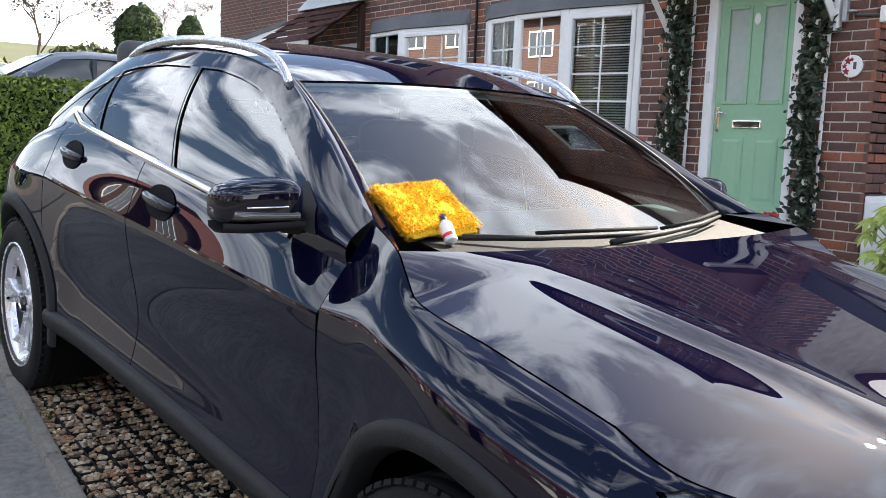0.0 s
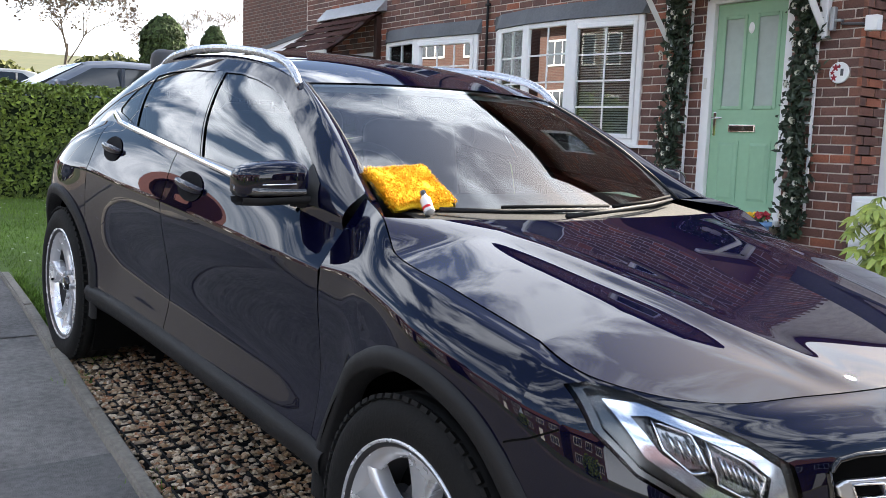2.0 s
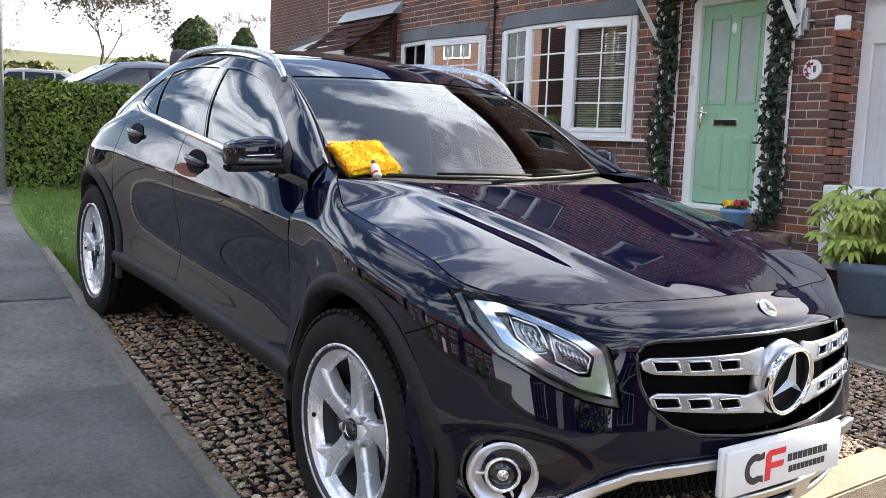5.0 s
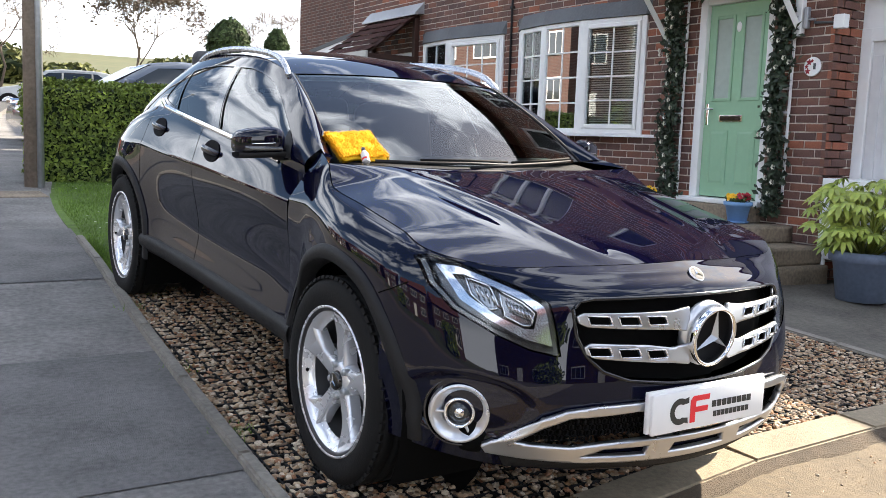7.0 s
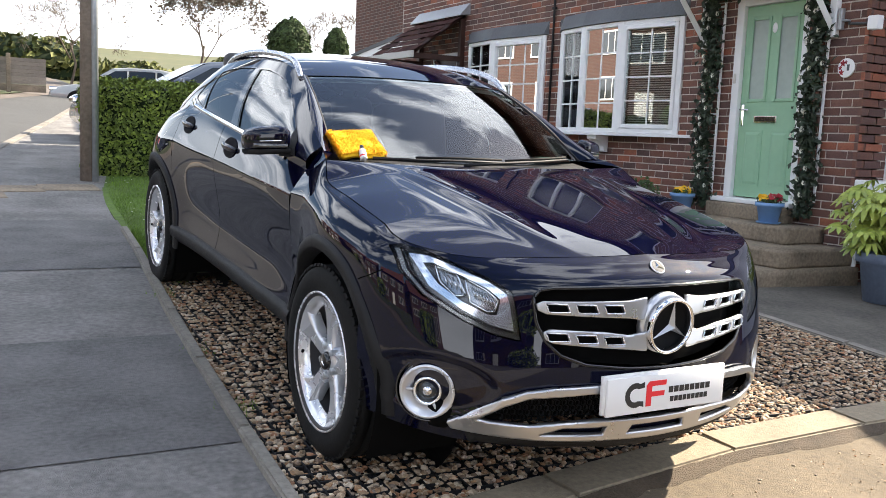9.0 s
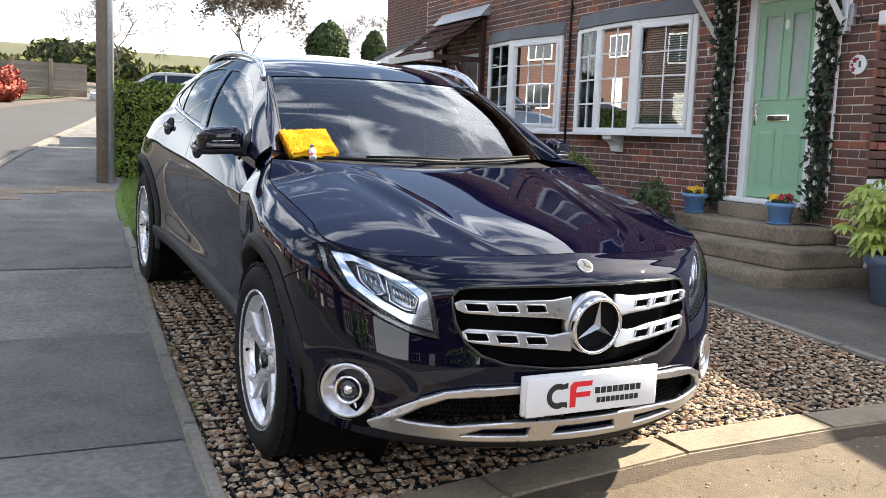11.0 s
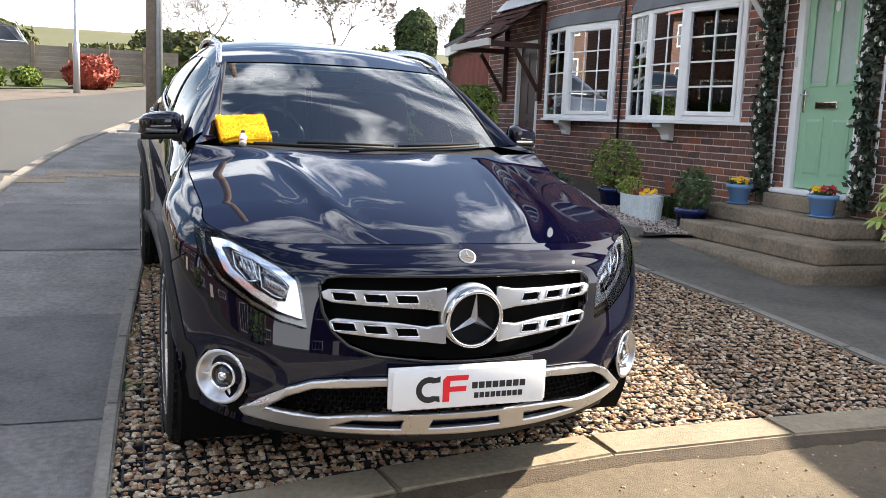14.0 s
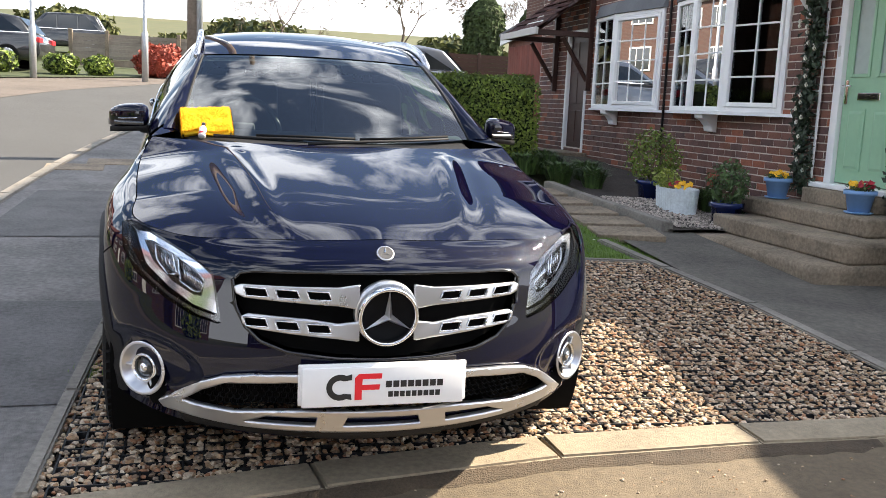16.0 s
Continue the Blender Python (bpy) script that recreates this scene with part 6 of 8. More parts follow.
hd = hpart("door_handle", box(dx - 0.004, dx + 0.013, 3.755, 3.79, 1.40, 1.62, 0.006), M["chrome"], "chrome lever handle", door)
hpart("lever", tube([(dx - 0.004, 3.772, 1.565), (dx - 0.045, 3.772, 1.565), (dx - 0.048, 3.70, 1.563), (dx - 0.046, 3.66, 1.56)], 0.009, 8), M["chrome"], parent=hd, smooth=True)
bm = lathe([(0.0, -0.006), (0.02, -0.004), (0.03, 0.0)], 20, "x")
bmesh.ops.scale(bm, vec=(1, 1, 1.7), verts=bm.verts)
bmesh.ops.translate(bm, vec=(dx + 0.009, 3.45, 2.36), verts=bm.verts)
hpart("door_charm", bm, M["white"], parent=door)
hpart("door_bell", box(DOOR_X - 0.045, DOOR_X - 0.034, 3.865, 3.895, 1.83, 1.93, 0.004), M["blind"])

# porch canopy on white gallows brackets
# unseen roof, added for the shade it casts and for reflections
hpart("canopy", prism([(WALL_X, 3.30), (WALL_X - 0.78, 2.92), (WALL_X - 0.80, 2.84), (WALL_X, 2.84)], 2.50, 4.50, "xz"), M["roof_tile"], "small unseen tiled porch canopy that casts shade on the door")
for y in (2.70, 4.30):
    hpart("bracket_post", box(WALL_X - 0.06, WALL_X, y - 0.04, y + 0.04, 2.20, 2.84, 0.008), M["white"], "white porch bracket")
    hpart("bracket_brace", tube([(WALL_X - 0.05, y, 2.28), (WALL_X - 0.52, y, 2.82)], 0.035, 4), M["white"])
    hpart("bracket_beam", box(WALL_X - 0.75, WALL_X, y - 0.035, y + 0.035, 2.775, 2.842, 0.006), M["white"])

# trellis and climbing roses on both sides of the door
for yc, w in ((4.165, 0.20), (2.845, 0.17)):
    tre = hpart("trellis", box(WALL_X - 0.035, WALL_X - 0.020, yc - w / 2 - 0.03, yc - w / 2 - 0.005, 0.70, 2.80, 0.002), M["white"], "white trellis strip")
    hpart("trellis_slat", box(WALL_X - 0.035, WALL_X - 0.020, yc + w / 2 - 0.06, yc + w / 2 - 0.035, 0.70, 2.80, 0.002), M["white"], parent=tre)
    for k in range(9):
        z = 0.85 + k * 0.22
        hpart("trellis_rung", box(WALL_X - 0.020, WALL_X - 0.008, yc - w / 2 - 0.02, yc + w / 2 - 0.04, z, z + 0.02), M["white"], parent=tre)


def leaves(name, points, normals, size, mat, rng, parent=None, label="", spread=0.7, fold=0.25):
    """Many small folded leaves as one mesh."""
    vs, fs = [], []
    for p, n in zip(points, normals):
        n = (Vector(n) + Vector(rng.normal(0, spread, 3))).normalized()
        a = n.orthogonal().normalized()
        a.rotate(Matrix.Rotation(rng.uniform(0, math.tau), 3, n))
        b = n.cross(a)
        s = size * rng.uniform(0.6, 1.3)
        k = len(vs)
        p = Vector(p)
        vs += [p - a * s, p - b * s * 0.55 + n * s * fold, p + a * s, p + b * s * 0.55 + n * s * fold]
        fs += [(k, k + 1, k + 2), (k, k + 2, k + 3)]
    ob = raw_part(name, vs, fs, mat, parent, label)
    return tagged(ob, kind="stuff")


rng = np.random.default_rng(11)
for yc, w in ((4.165, 0.22), (2.845, 0.20)):
    vine = thing("climbing_rose", (WALL_X - 0.05, yc, 0.55), "dark green artificial rose garland with white blooms on trellis", "climbing plant", "garlands by the door")
    pts, nrm = [], []
    for k in range(1500):
        z = rng.uniform(0.0, 2.3)
        c = 0.03 * math.sin(z * 5 + yc)
        pts.append((-rng.uniform(0.0, 0.07), c + rng.normal(0, w * 0.30), z))
        nrm.append((-1, 0, 0.2))
    leaves("leaf", pts, nrm, 0.036, M["ivy"], rng, vine)
    part("stem", tube([(-0.01, 0.03 * math.sin(z * 5 + yc), z) for z in span(0, 2.3, 24)], 0.008, 5), M["bark"], vine, smooth=True)
    for k in range(26):
        z = rng.uniform(0.1, 2.25)
        bm = bmesh.new()
        for q in range(9):
            a, r = q * 2.4, 0.006 + 0.0022 * q
            v = [bm.verts.new((-0.012 + 0.0015 * q, r * math.cos(a + d), r * math.sin(a + d))) for d in (-0.6, 0.6)]
            v += [bm.verts.new((-0.028 + 0.002 * q, (r + 0.008) * math.cos(a + d), (r + 0.008) * math.sin(a + d))) for d in (0.6, -0.6)]
            bm.faces.new(v)
        bmesh.ops.translate(bm, vec=(-rng.uniform(0.06, 0.09), 0.03 * math.sin(z * 5 + yc) + rng.normal(0, w * 0.28), z), verts=bm.verts)
        part("rose", bm, M["white_petal"], vine)
# garland over the door head
vine = thing("climbing_rose", (WALL_X - 0.05, 3.5, 2.70), "dark green artificial rose garland with white blooms on trellis", "climbing plant", "garlands by the door")
pts = [(-rng.uniform(0, 0.08), rng.uniform(-0.62, 0.70), rng.normal(0.03, 0.035)) for k in range(420)]
leaves("leaf", pts, [(-1, 0, 0.2)] * len(pts), 0.036, M["ivy"], rng, vine)

# round wall plaque, lamp, conduit, downpipe, meter cabinet
bm = lathe([(0.0, -0.016), (0.082, -0.016), (0.086, -0.012), (0.086, 0.0)], 40, "x")
bmesh.ops.translate(bm, vec=(WALL_X - 0.001, 2.545, 1.925), verts=bm.verts)
pl = tagged(part("wall_plaque", bm, M["white"]), "round white ceramic wall plaque with red leaf shapes", "plaque")
for y, z, r in ((2.575, 1.965, 0.024), (2.60, 1.925, 0.016), (2.585, 1.885, 0.022), (2.545, 1.975, 0.014)):
    bm = bmesh.new()
    bm.faces.new([bm.verts.new((WALL_X - 0.019, y + r * (1 + 0.4 * math.sin(5 * a)) * math.cos(a), z + r * (1 + 0.4 * math.sin(5 * a)) * math.sin(a))) for a in span(0, math.tau, 20)[:-1]])
    part("leaf_print", bm, M["crimson"], pl)
part("print_bar", box(WALL_X - 0.0195, WALL_X - 0.0175, 2.505, 2.53, 1.90, 1.955), M["lead"], pl)
bm = box(WALL_X - 0.07, WALL_X - 0.02, 2.595, 2.635, 2.26, 2.45, 0.008)
lamp = tagged(part("wall_lamp", bm, M["steel"]), "slim brushed steel wall lamp", "wall lamp")
part("lamp_bracket", tube([(WALL_X, 2.56, 2.34), (WALL_X - 0.05, 2.56, 2.34), (WALL_X - 0.05, 2.60, 2.34)], 0.012, 8), M["steel"], lamp, smooth=True)
cond = tagged(part("conduit", tube([(WALL_X - 0.012, 2.56, 2.315), (WALL_X - 0.012, 2.42, 2.305), (WALL_X - 0.012, 2.34, 2.30)], 0.011, 8), M["lead"], smooth=True), "thin grey conduit run along the brickwork", "conduit")
tagged(part("junction_box", box(WALL_X - 0.05, WALL_X + 0.03, 2.24, 2.345, 2.24, 2.36, 0.008), M["white"]), "small white junction box on the corner", "junction box")
pipe = tagged(part("downpipe", tube([(WALL_X - 0.022, 7.14, 5.1), (WALL_X - 0.022, 7.14, 0.45)], 0.016, 10), M["black_plastic"], smooth=True), "thin black plastic pipe running down the house wall", "downpipe")
for z in (0.9, 2.9, 4.4):
    part("pipe_clip", box(WALL_X - 0.042, WALL_X + 0.002, 7.11, 7.17, z, z + 0.03, 0.004), M["black_plastic"], pipe)
cab = tagged(part("meter_cabinet", box(WALL_X - 0.02, WALL_X + 0.38, 1.72, 2.34, 0.22, 0.94, 0.012), M["white"]), "white plastic meter cabinet against the wall", "cabinet")
part("cabinet_door", box(WALL_X - 0.032, WALL_X - 0.0205, 1.76, 2.30, 0.26, 0.90, 0.006), M["white"], cab)
part("cabinet_lock", lathe([(0.0, -0.04), (0.012, -0.04), (0.012, -0.03)], 14, "x"), M["lead"], cab).location = (WALL_X, 1.80, 0.58)
part("waste_pipe", tube([(WALL_X + 0.0, 2.28, 0.24), (WALL_X - 0.01, 2.28, 0.10), (WALL_X - 0.02, 2.27, -0.03)], 0.022, 10), M["white"], cab, smooth=True)

# recessed garage with a white up-and-over door
GX = WALL_X + 0.40
garage = thing("garage", (GX, 0.6, 0), "white up-and-over garage door under a grey fascia", "garage")
G0 = Vector((GX, 0.6, 0))


def gpart(name, bm, mat, label="", parent=None):
    bmesh.ops.translate(bm, vec=-G0, verts=bm.verts)
    return part(name, bm, mat, parent or garage, label)


gd = gpart("garage_door", box(GX + 0.02, GX + 0.06, -0.55, 2.25, -0.12, 2.16, 0.004), M["garage"])
for k in range(17):
    y = -0.50 + k * 0.165
    gpart("rib", box(GX + 0.008, GX + 0.0205, y, y + 0.10, -0.02, 2.04, 0.004), M["garage"], parent=gd)
for y0, y1, z0, z1 in ((2.25, 2.355, -0.15, 2.28), (-0.66, -0.55, -0.15, 2.28), (-0.55, 2.25, 2.16, 2.28)):
    gpart("garage_frame", box(GX - 0.01, GX + 0.07, y0, y1, z0, z1, 0.006), M["white"])
gpart("fascia", box(GX - 0.12, GX + 0.02, -0.9, 2.355, 2.56, 2.88, 0.006), M["lead"])
gpart("garage_wall", box(GX, GX + 0.05, -0.66, 2.355, 2.28, 2.56), M["white"])
gpart("garage_side", box(GX, GX + 5.5, -0.9, -0.66, -0.3, 2.78), M["brick"])
gpart("garage_roof", box(GX - 0.10, GX + 5.5, -0.9, 2.35, 2.76, 2.86), M["lead"])

# steps up to the door
for x0, y0, y1, z0, z1 in ((3.78, 2.22, 4.05, -0.15, 0.170), (4.10, 2.28, 4.22, 0.170, 0.325), (4.52, 2.62, 4.46, 0.325, 0.478)):
    bm = box(x0, WALL_X + 0.01, y0, y1, z0, z1)
    bmesh.ops.subdivide_edges(bm, edges=list(bm.edges), cuts=5, use_grid_fill=True)
    sharp = [e for e in bm.edges if len(e.link_faces) == 2 and e.calc_face_angle(0) > 1.0]
    bmesh.ops.bevel(bm, geom=sharp, offset=0.008, segments=2, affect="EDGES")
    for v in bm.verts:
        v.co += 0.006 * Vector((noise.noise(v.co * 5), noise.noise(v.co * 5 + Vector((3, 0, 0))), noise.noise(v.co * 5 + Vector((0, 3, 0)))))
    tagged(part("door_step", bm, M["concrete"], smooth=True), "worn cast concrete step up to the front door", "step", "front steps")
tagged(part("door_step", box(4.86, WALL_X, 2.98, 3.97, 0.478, 0.622, 0.010), M["concrete"]), "worn cast concrete top step under the door sill", "step", "front steps")


# flower pots
def pot(name, at, r0, r1, h, mat, label, category="flower pot", group=""):
    p = part(name, lathe([(0.0, 0.0), (r0, 0.0), (r0 + (r1 - r0) * 0.78, h * 0.78), (r1 * 1.08, h * 0.80), (r1 * 1.10, h), (r1 * 0.98, h), (r1 * 0.90, h * 0.88), (0.0, h * 0.88)], 36), mat, smooth=True)
    p.location = at
    tagged(p, label, category, group)
    part("soil", lathe([(0.0, h * 0.90), (r1 * 0.9, h * 0.89)], 24), M["soil"], p)
    return p


def blooms(parent, n, r, z, size, mat, rng, cx=0.0, cy=0.0):
    for k in range(n):
        a, q = rng.uniform(0, math.tau), r * math.sqrt(rng.uniform(0, 1))
        c = Vector((cx + q * math.cos(a), cy + q * math.sin(a), z + rng.uniform(0, 0.05)))
        bm = bmesh.new()
        face = (Vector((-0.7, -0.3, 0.7)) + Vector(rng.normal(0, 0.4, 3))).normalized()
        rot = face.to_track_quat("Z", "Y").to_matrix()
        mid = bm.verts.new(c + rot @ Vector((0, 0, -size * 0.2)))
        ring = []
        for q in range(10):
            rr = size * (1.0 if q % 2 else 0.72)
            ring.append(bm.verts.new(c + rot @ Vector((rr * math.cos(math.tau * q / 10), rr * math.sin(math.tau * q / 10), size * 0.15 * (q % 2)))))
        for q in range(10):
            bm.faces.new((mid, ring[q], ring[(q + 1) % 10]))
        part("bloom", bm, mat, parent)


rng = np.random.default_rng(5)
for y, x, two in ((4.235, 4.78, False), (3.02, 4.74, True)):
    p = pot("flower_pot", (x, y, 0.492), 0.085, 0.122, 0.185, M["pot_blue"], "powder blue pot of yellow and crimson pansies on the step" if two else "powder blue pot of yellow pansies on the step", group="pots on the step")
    part("saucer", lathe([(0.0, -0.012), (0.10, -0.012), (0.118, 0.002), (0.112, 0.004), (0.0, -0.004)], 32), M["pot_blue"], p, smooth=True)
    pts = [(rng.normal(0, 0.05), rng.normal(0, 0.05), 0.19 + abs(rng.normal(0, 0.02))) for k in range(150)]
    leaves("leaf", pts, [(0, 0, 1)] * len(pts), 0.022, M["leaf"], rng, p)
    if two:
        blooms(p, 16, 0.06, 0.20, 0.026, M["yellow"], rng, 0, 0.055)
        blooms(p, 16, 0.06, 0.21, 0.026, M["crimson"], rng, 0, -0.055)
    else:
        blooms(p, 26, 0.09, 0.20, 0.027, M["yellow"], rng)


def shrub(parent, n, centre, radii, size, mat, rng, stems=9):
    """Woody stems with leaves crowding an uneven rounded outline."""
    c = Vector(centre)
    for k in range(stems):
        a = math.tau * k / stems
        tip = c + Vector((radii[0] * 0.7 * math.cos(a), radii[1] * 0.7 * math.sin(a), radii[2] * rng.uniform(0.2, 0.9)))
        root = Vector((c.x * 0.3, c.y * 0.3, c.z - radii[2] * 1.05))
        part("stem", tube([root, root.lerp(tip, 0.5) + Vector((0, 0, 0.04)), tip], [0.007, 0.005, 0.002], 5), M["bark"], parent)
    pts, nrm = [], []
    while len(pts) < n:
        d = Vector(rng.normal(0, 1, 3)).normalized()
        lump = 1 + 0.35 * noise.noise(d * 2.3 + c)
        q = rng.uniform(0.45, 1.0) ** 0.6 * lump
        pts.append(c + Vector((d.x * radii[0], d.y * radii[1], d.z * radii[2])) * q)
        nrm.append(d + Vector((0, 0, 0.4)))
    leaves("leaf", pts, nrm, size, mat, rng, parent)


zg = lambda x, y: ground_z(x, y)
p = pot("planter_pot", (4.32, 4.36, 0.17), 0.12, 0.155, 0.25, M["pot_navy"], "navy glazed pot with a small dark shrub")
shrub(p, 700, (0.0, -0.02, 0.42), (0.20, 0.24, 0.22), 0.026, M["leaf"], rng)
p = pot("planter_pot", (4.22, 5.75, 0.27), 0.13, 0.17, 0.24, M["pot_navy"], "navy glazed pot with a bushy golden-green shrub")
shrub(p, 1300, (0.0, 0.0, 0.50), (0.30, 0.33, 0.30), 0.024, M["hedge"], rng)
# oval white trough of fluted metal
bm = bmesh.new()
rows = []
for z, k in ((0.0, 0.90), (0.30, 1.0), (0.30, 0.95), (0.22, 0.93)):
    rows.append([bm.verts.new((0.17 * k * (1 + 0.02 * (q % 2)) * math.cos(math.tau * q / 96), 0.33 * k * (1 + 0.015 * (q % 2)) * math.sin(math.tau * q / 96), z)) for q in range(96)])
for a, b in zip(rows, rows[1:]):
    for q in range(96):
        bm.faces.new((a[q], a[(q + 1) % 96], b[(q + 1) % 96], b[q]))
bm.faces.new(rows[-1])
bmesh.ops.recalc_face_normals(bm, faces=bm.faces)
tr = part("trough", bm, M["zinc"])
tr.location = (4.10, 4.95, 0.20)
tagged(tr, "oval whitewashed fluted metal trough with flowers", "planter")
blooms(tr, 26, 0.10, 0.31, 0.024, M["yellow"], rng, 0, -0.14)
blooms(tr, 9, 0.08, 0.31, 0.022, M["crimson"], rng, 0, 0.02)
shrub(tr, 420, (0, 0.24, 0.36), (0.15, 0.16, 0.11), 0.024, M["fatsia"], rng, 5)
# low green clumps in the bed
for x, y, r in ((3.75, 6.3, 0.26), (3.45, 6.6, 0.34), (3.25, 7.3, 0.42), (3.6, 7.4, 0.36), (3.9, 6.9, 0.36), (3.35, 8.0, 0.4), (3.7, 7.9, 0.36), (4.5, 5.05, 0.16), (4.55, 4.58, 0.14)):
    cl = thing("green_clump", (x, y, zg(x, y)), "clump of strappy green leaves in the flower bed", "plant", "bed plants")
    vs, fs = [], []
    for k in range(300):
        a, lean = rng.uniform(0, math.tau), rng.uniform(0.1, 1.0)
        h, w = rng.uniform(0.16, 0.32), 0.011
        d = Vector((math.cos(a), math.sin(a), 0))
        side = Vector((-d.y, d.x, 0)) * w
        b0 = d * r * 0.4 * rng.uniform(0, 1)
        m1, t1 = b0 + d * lean * 0.10 + Vector((0, 0, h * 0.75)), b0 + d * lean * 0.24 + Vector((0, 0, h * 0.85))
        k0 = len(vs)
        vs += [b0 - side, b0 + side, m1 + side, m1 - side, t1]
        fs += [(k0, k0 + 1, k0 + 2, k0 + 3), (k0 + 3, k0 + 2, k0 + 4)]
    tagged(raw_part("blade", vs, fs, M["leaf"], cl), kind="stuff")
# bed of pale chippings behind a low stone edge
terrain("flower_bed", span(3.5, 5.02, 10), span(3.95, 9.5, 24), M["soil"], 0.02, "flower bed of soil and pale chippings", "flower bed", wobble=0.03)
for (x0, y0), (x1, y1) in (((3.56, 3.98), (3.44, 4.75)), ((3.44, 4.75), (3.30, 5.5)), ((3.30, 5.5), (3.22, 6.2))):
    kerb_stone((x0, y0, 0), (x1, y1, 0), 0.12, -0.1, 0.085, "bed_stone", "rough dark stone edging the flower bed", "bed edging", M["edging"])
for k, (x, y) in enumerate(((2.98, 3.75), (3.02, 4.25), (2.98, 4.75), (2.92, 5.25), (2.88, 5.75))):
    bm = box(-0.30, 0.30, -0.20, 0.20, -0.05, 0.018, 0.008)
    sl = part("stepping_stone", bm, M["concrete"])
    sl.matrix_world = pose(x, y, zg(x, y) + 0.012, 3.5, 0, -8 + 5 * k)
    tagged(sl, "grey concrete paving slab on the path", "slab", "path slabs")
# air brick low in the wall
ab = tagged(part("air_brick", box(WALL_X - 0.012, WALL_X + 0.005, 5.72, 5.95, 0.44, 0.59, 0.004), M["red_brick"]), "red terracotta air brick low in the wall", "air brick")

# big-leaved plant in a blue tub by the cabinet
tub = pot("plant_tub", (4.62, 1.62, ground_z(4.62, 1.62)), 0.19, 0.25, 0.40, M["tub"], "blue-grey tub with a large yellow-green fatsia", "planter")


def palm_leaf(base, tip_dir, size, droop):
    """A hand-shaped leaf of eight pointed lobes."""
    vs, fs = [], []
    d = Vector(tip_dir).normalized()
    n = (Vector((0, 0, 1)) - d * d.z).normalized()
    n = (n + Vector((-0.5, -0.35, 0)) * 0.6).normalized()
    side = d.cross(n).normalized()
    c = Vector(base)
    lobes = 8
    for k in range(lobes):
        a = radians(-130 + 260 * k / (lobes - 1))
        ax = d * math.cos(a) + side * math.sin(a)
        wd = d * -math.sin(a) + side * math.cos(a)
        ln = size * (1.0 - 0.25 * abs(a) / 2.3)
        i = len(vs)
        vs += [c, c + ax * ln * 0.45 + wd * ln * 0.17 + n * ln * 0.05, c + ax * ln * 0.75 + wd * ln * 0.15 - Vector((0, 0, droop * ln * 0.2)), c + ax * ln - Vector((0, 0, droop * ln * 0.45)), c + ax * ln * 0.75 - wd * ln * 0.15 - Vector((0, 0, droop * ln * 0.2)), c + ax * ln * 0.45 - wd * ln * 0.17 + n * ln * 0.05]
        fs += [(i, i + 1, i + 5), (i + 1, i + 2, i + 4, i + 5), (i + 2, i + 3, i + 4)]
    return vs, fs


rng = np.random.default_rng(21)
for k in range(105):
    a = rng.uniform(0, math.tau)
    h = rng.uniform(0.42, 0.98)
    out = rng.uniform(0.12, 0.42) * (1.25 - 0.5 * (h - 0.4))
    tip = Vector((out * math.cos(a), out * math.sin(a), h))
    part("stalk", tube([(0.03 * math.cos(a), 0.03 * math.sin(a), 0.34), tip * 0.6 + Vector((0, 0, 0.16)), tip], [0.008, 0.006, 0.004], 5), M["fatsia"], tub, smooth=True)
    vs, fs = palm_leaf(tip, (math.cos(a), math.sin(a), -0.25), rng.uniform(0.09, 0.145), rng.uniform(0.5, 1.4))
    raw_part("leaf", vs, fs, M["fatsia"], tub)


# ---- neighbouring house ----
# brown panelled door under a tiled porch
for y0, y1, z0, z1 in ((9.75, 9.82, 0.60, 2.50), (10.55, 10.62, 0.60, 2.50), (9.82, 10.55, 2.43, 2.50)):
    hpart("door_frame", box(WALL_X - 0.01, WALL_X + 0.09, y0, y1, z0, z1, 0.006), M["white"])
nd = hpart("neighbour_door", box(WALL_X + 0.05, WALL_X + 0.09, 9.82, 10.55, 0.62, 2.43), M["brown_door"], "dark brown six-panel door")
for a in (9.88, 10.22):
    for z0, z1 in ((0.75, 1.25), (1.35, 1.85), (1.95, 2.32)):
        hpart("door_panel", box(WALL_X + 0.040, WALL_X + 0.052, a, a + 0.27, z0, z1, 0.008), M["brown_door"], parent=nd)
for x0, y0, y1, z0, z1 in ((4.55, 9.55, 10.75, 0.35, 0.60),):
    tagged(part("door_step", box(x0, WALL_X, y0, y1, z0, z1, 0.012), M["concrete"]), "pale concrete doorstep of the next house", "step")
# tiled porch roof in rows
EAVE, RIDGE = Vector((4.10, 0, 2.42)), Vector((WALL_X, 0, 3.10))
porch = thing("porch_roof", (WALL_X, 10.3, 2.4), "dark red tiled porch roof on stained timber brackets", "porch")
P0 = Vector((WALL_X, 10.3, 2.4))


def ppart(name, bm, mat, label=""):
    bmesh.ops.translate(bm, vec=-P0, verts=bm.verts)
    return part(name, bm, mat, porch, label)


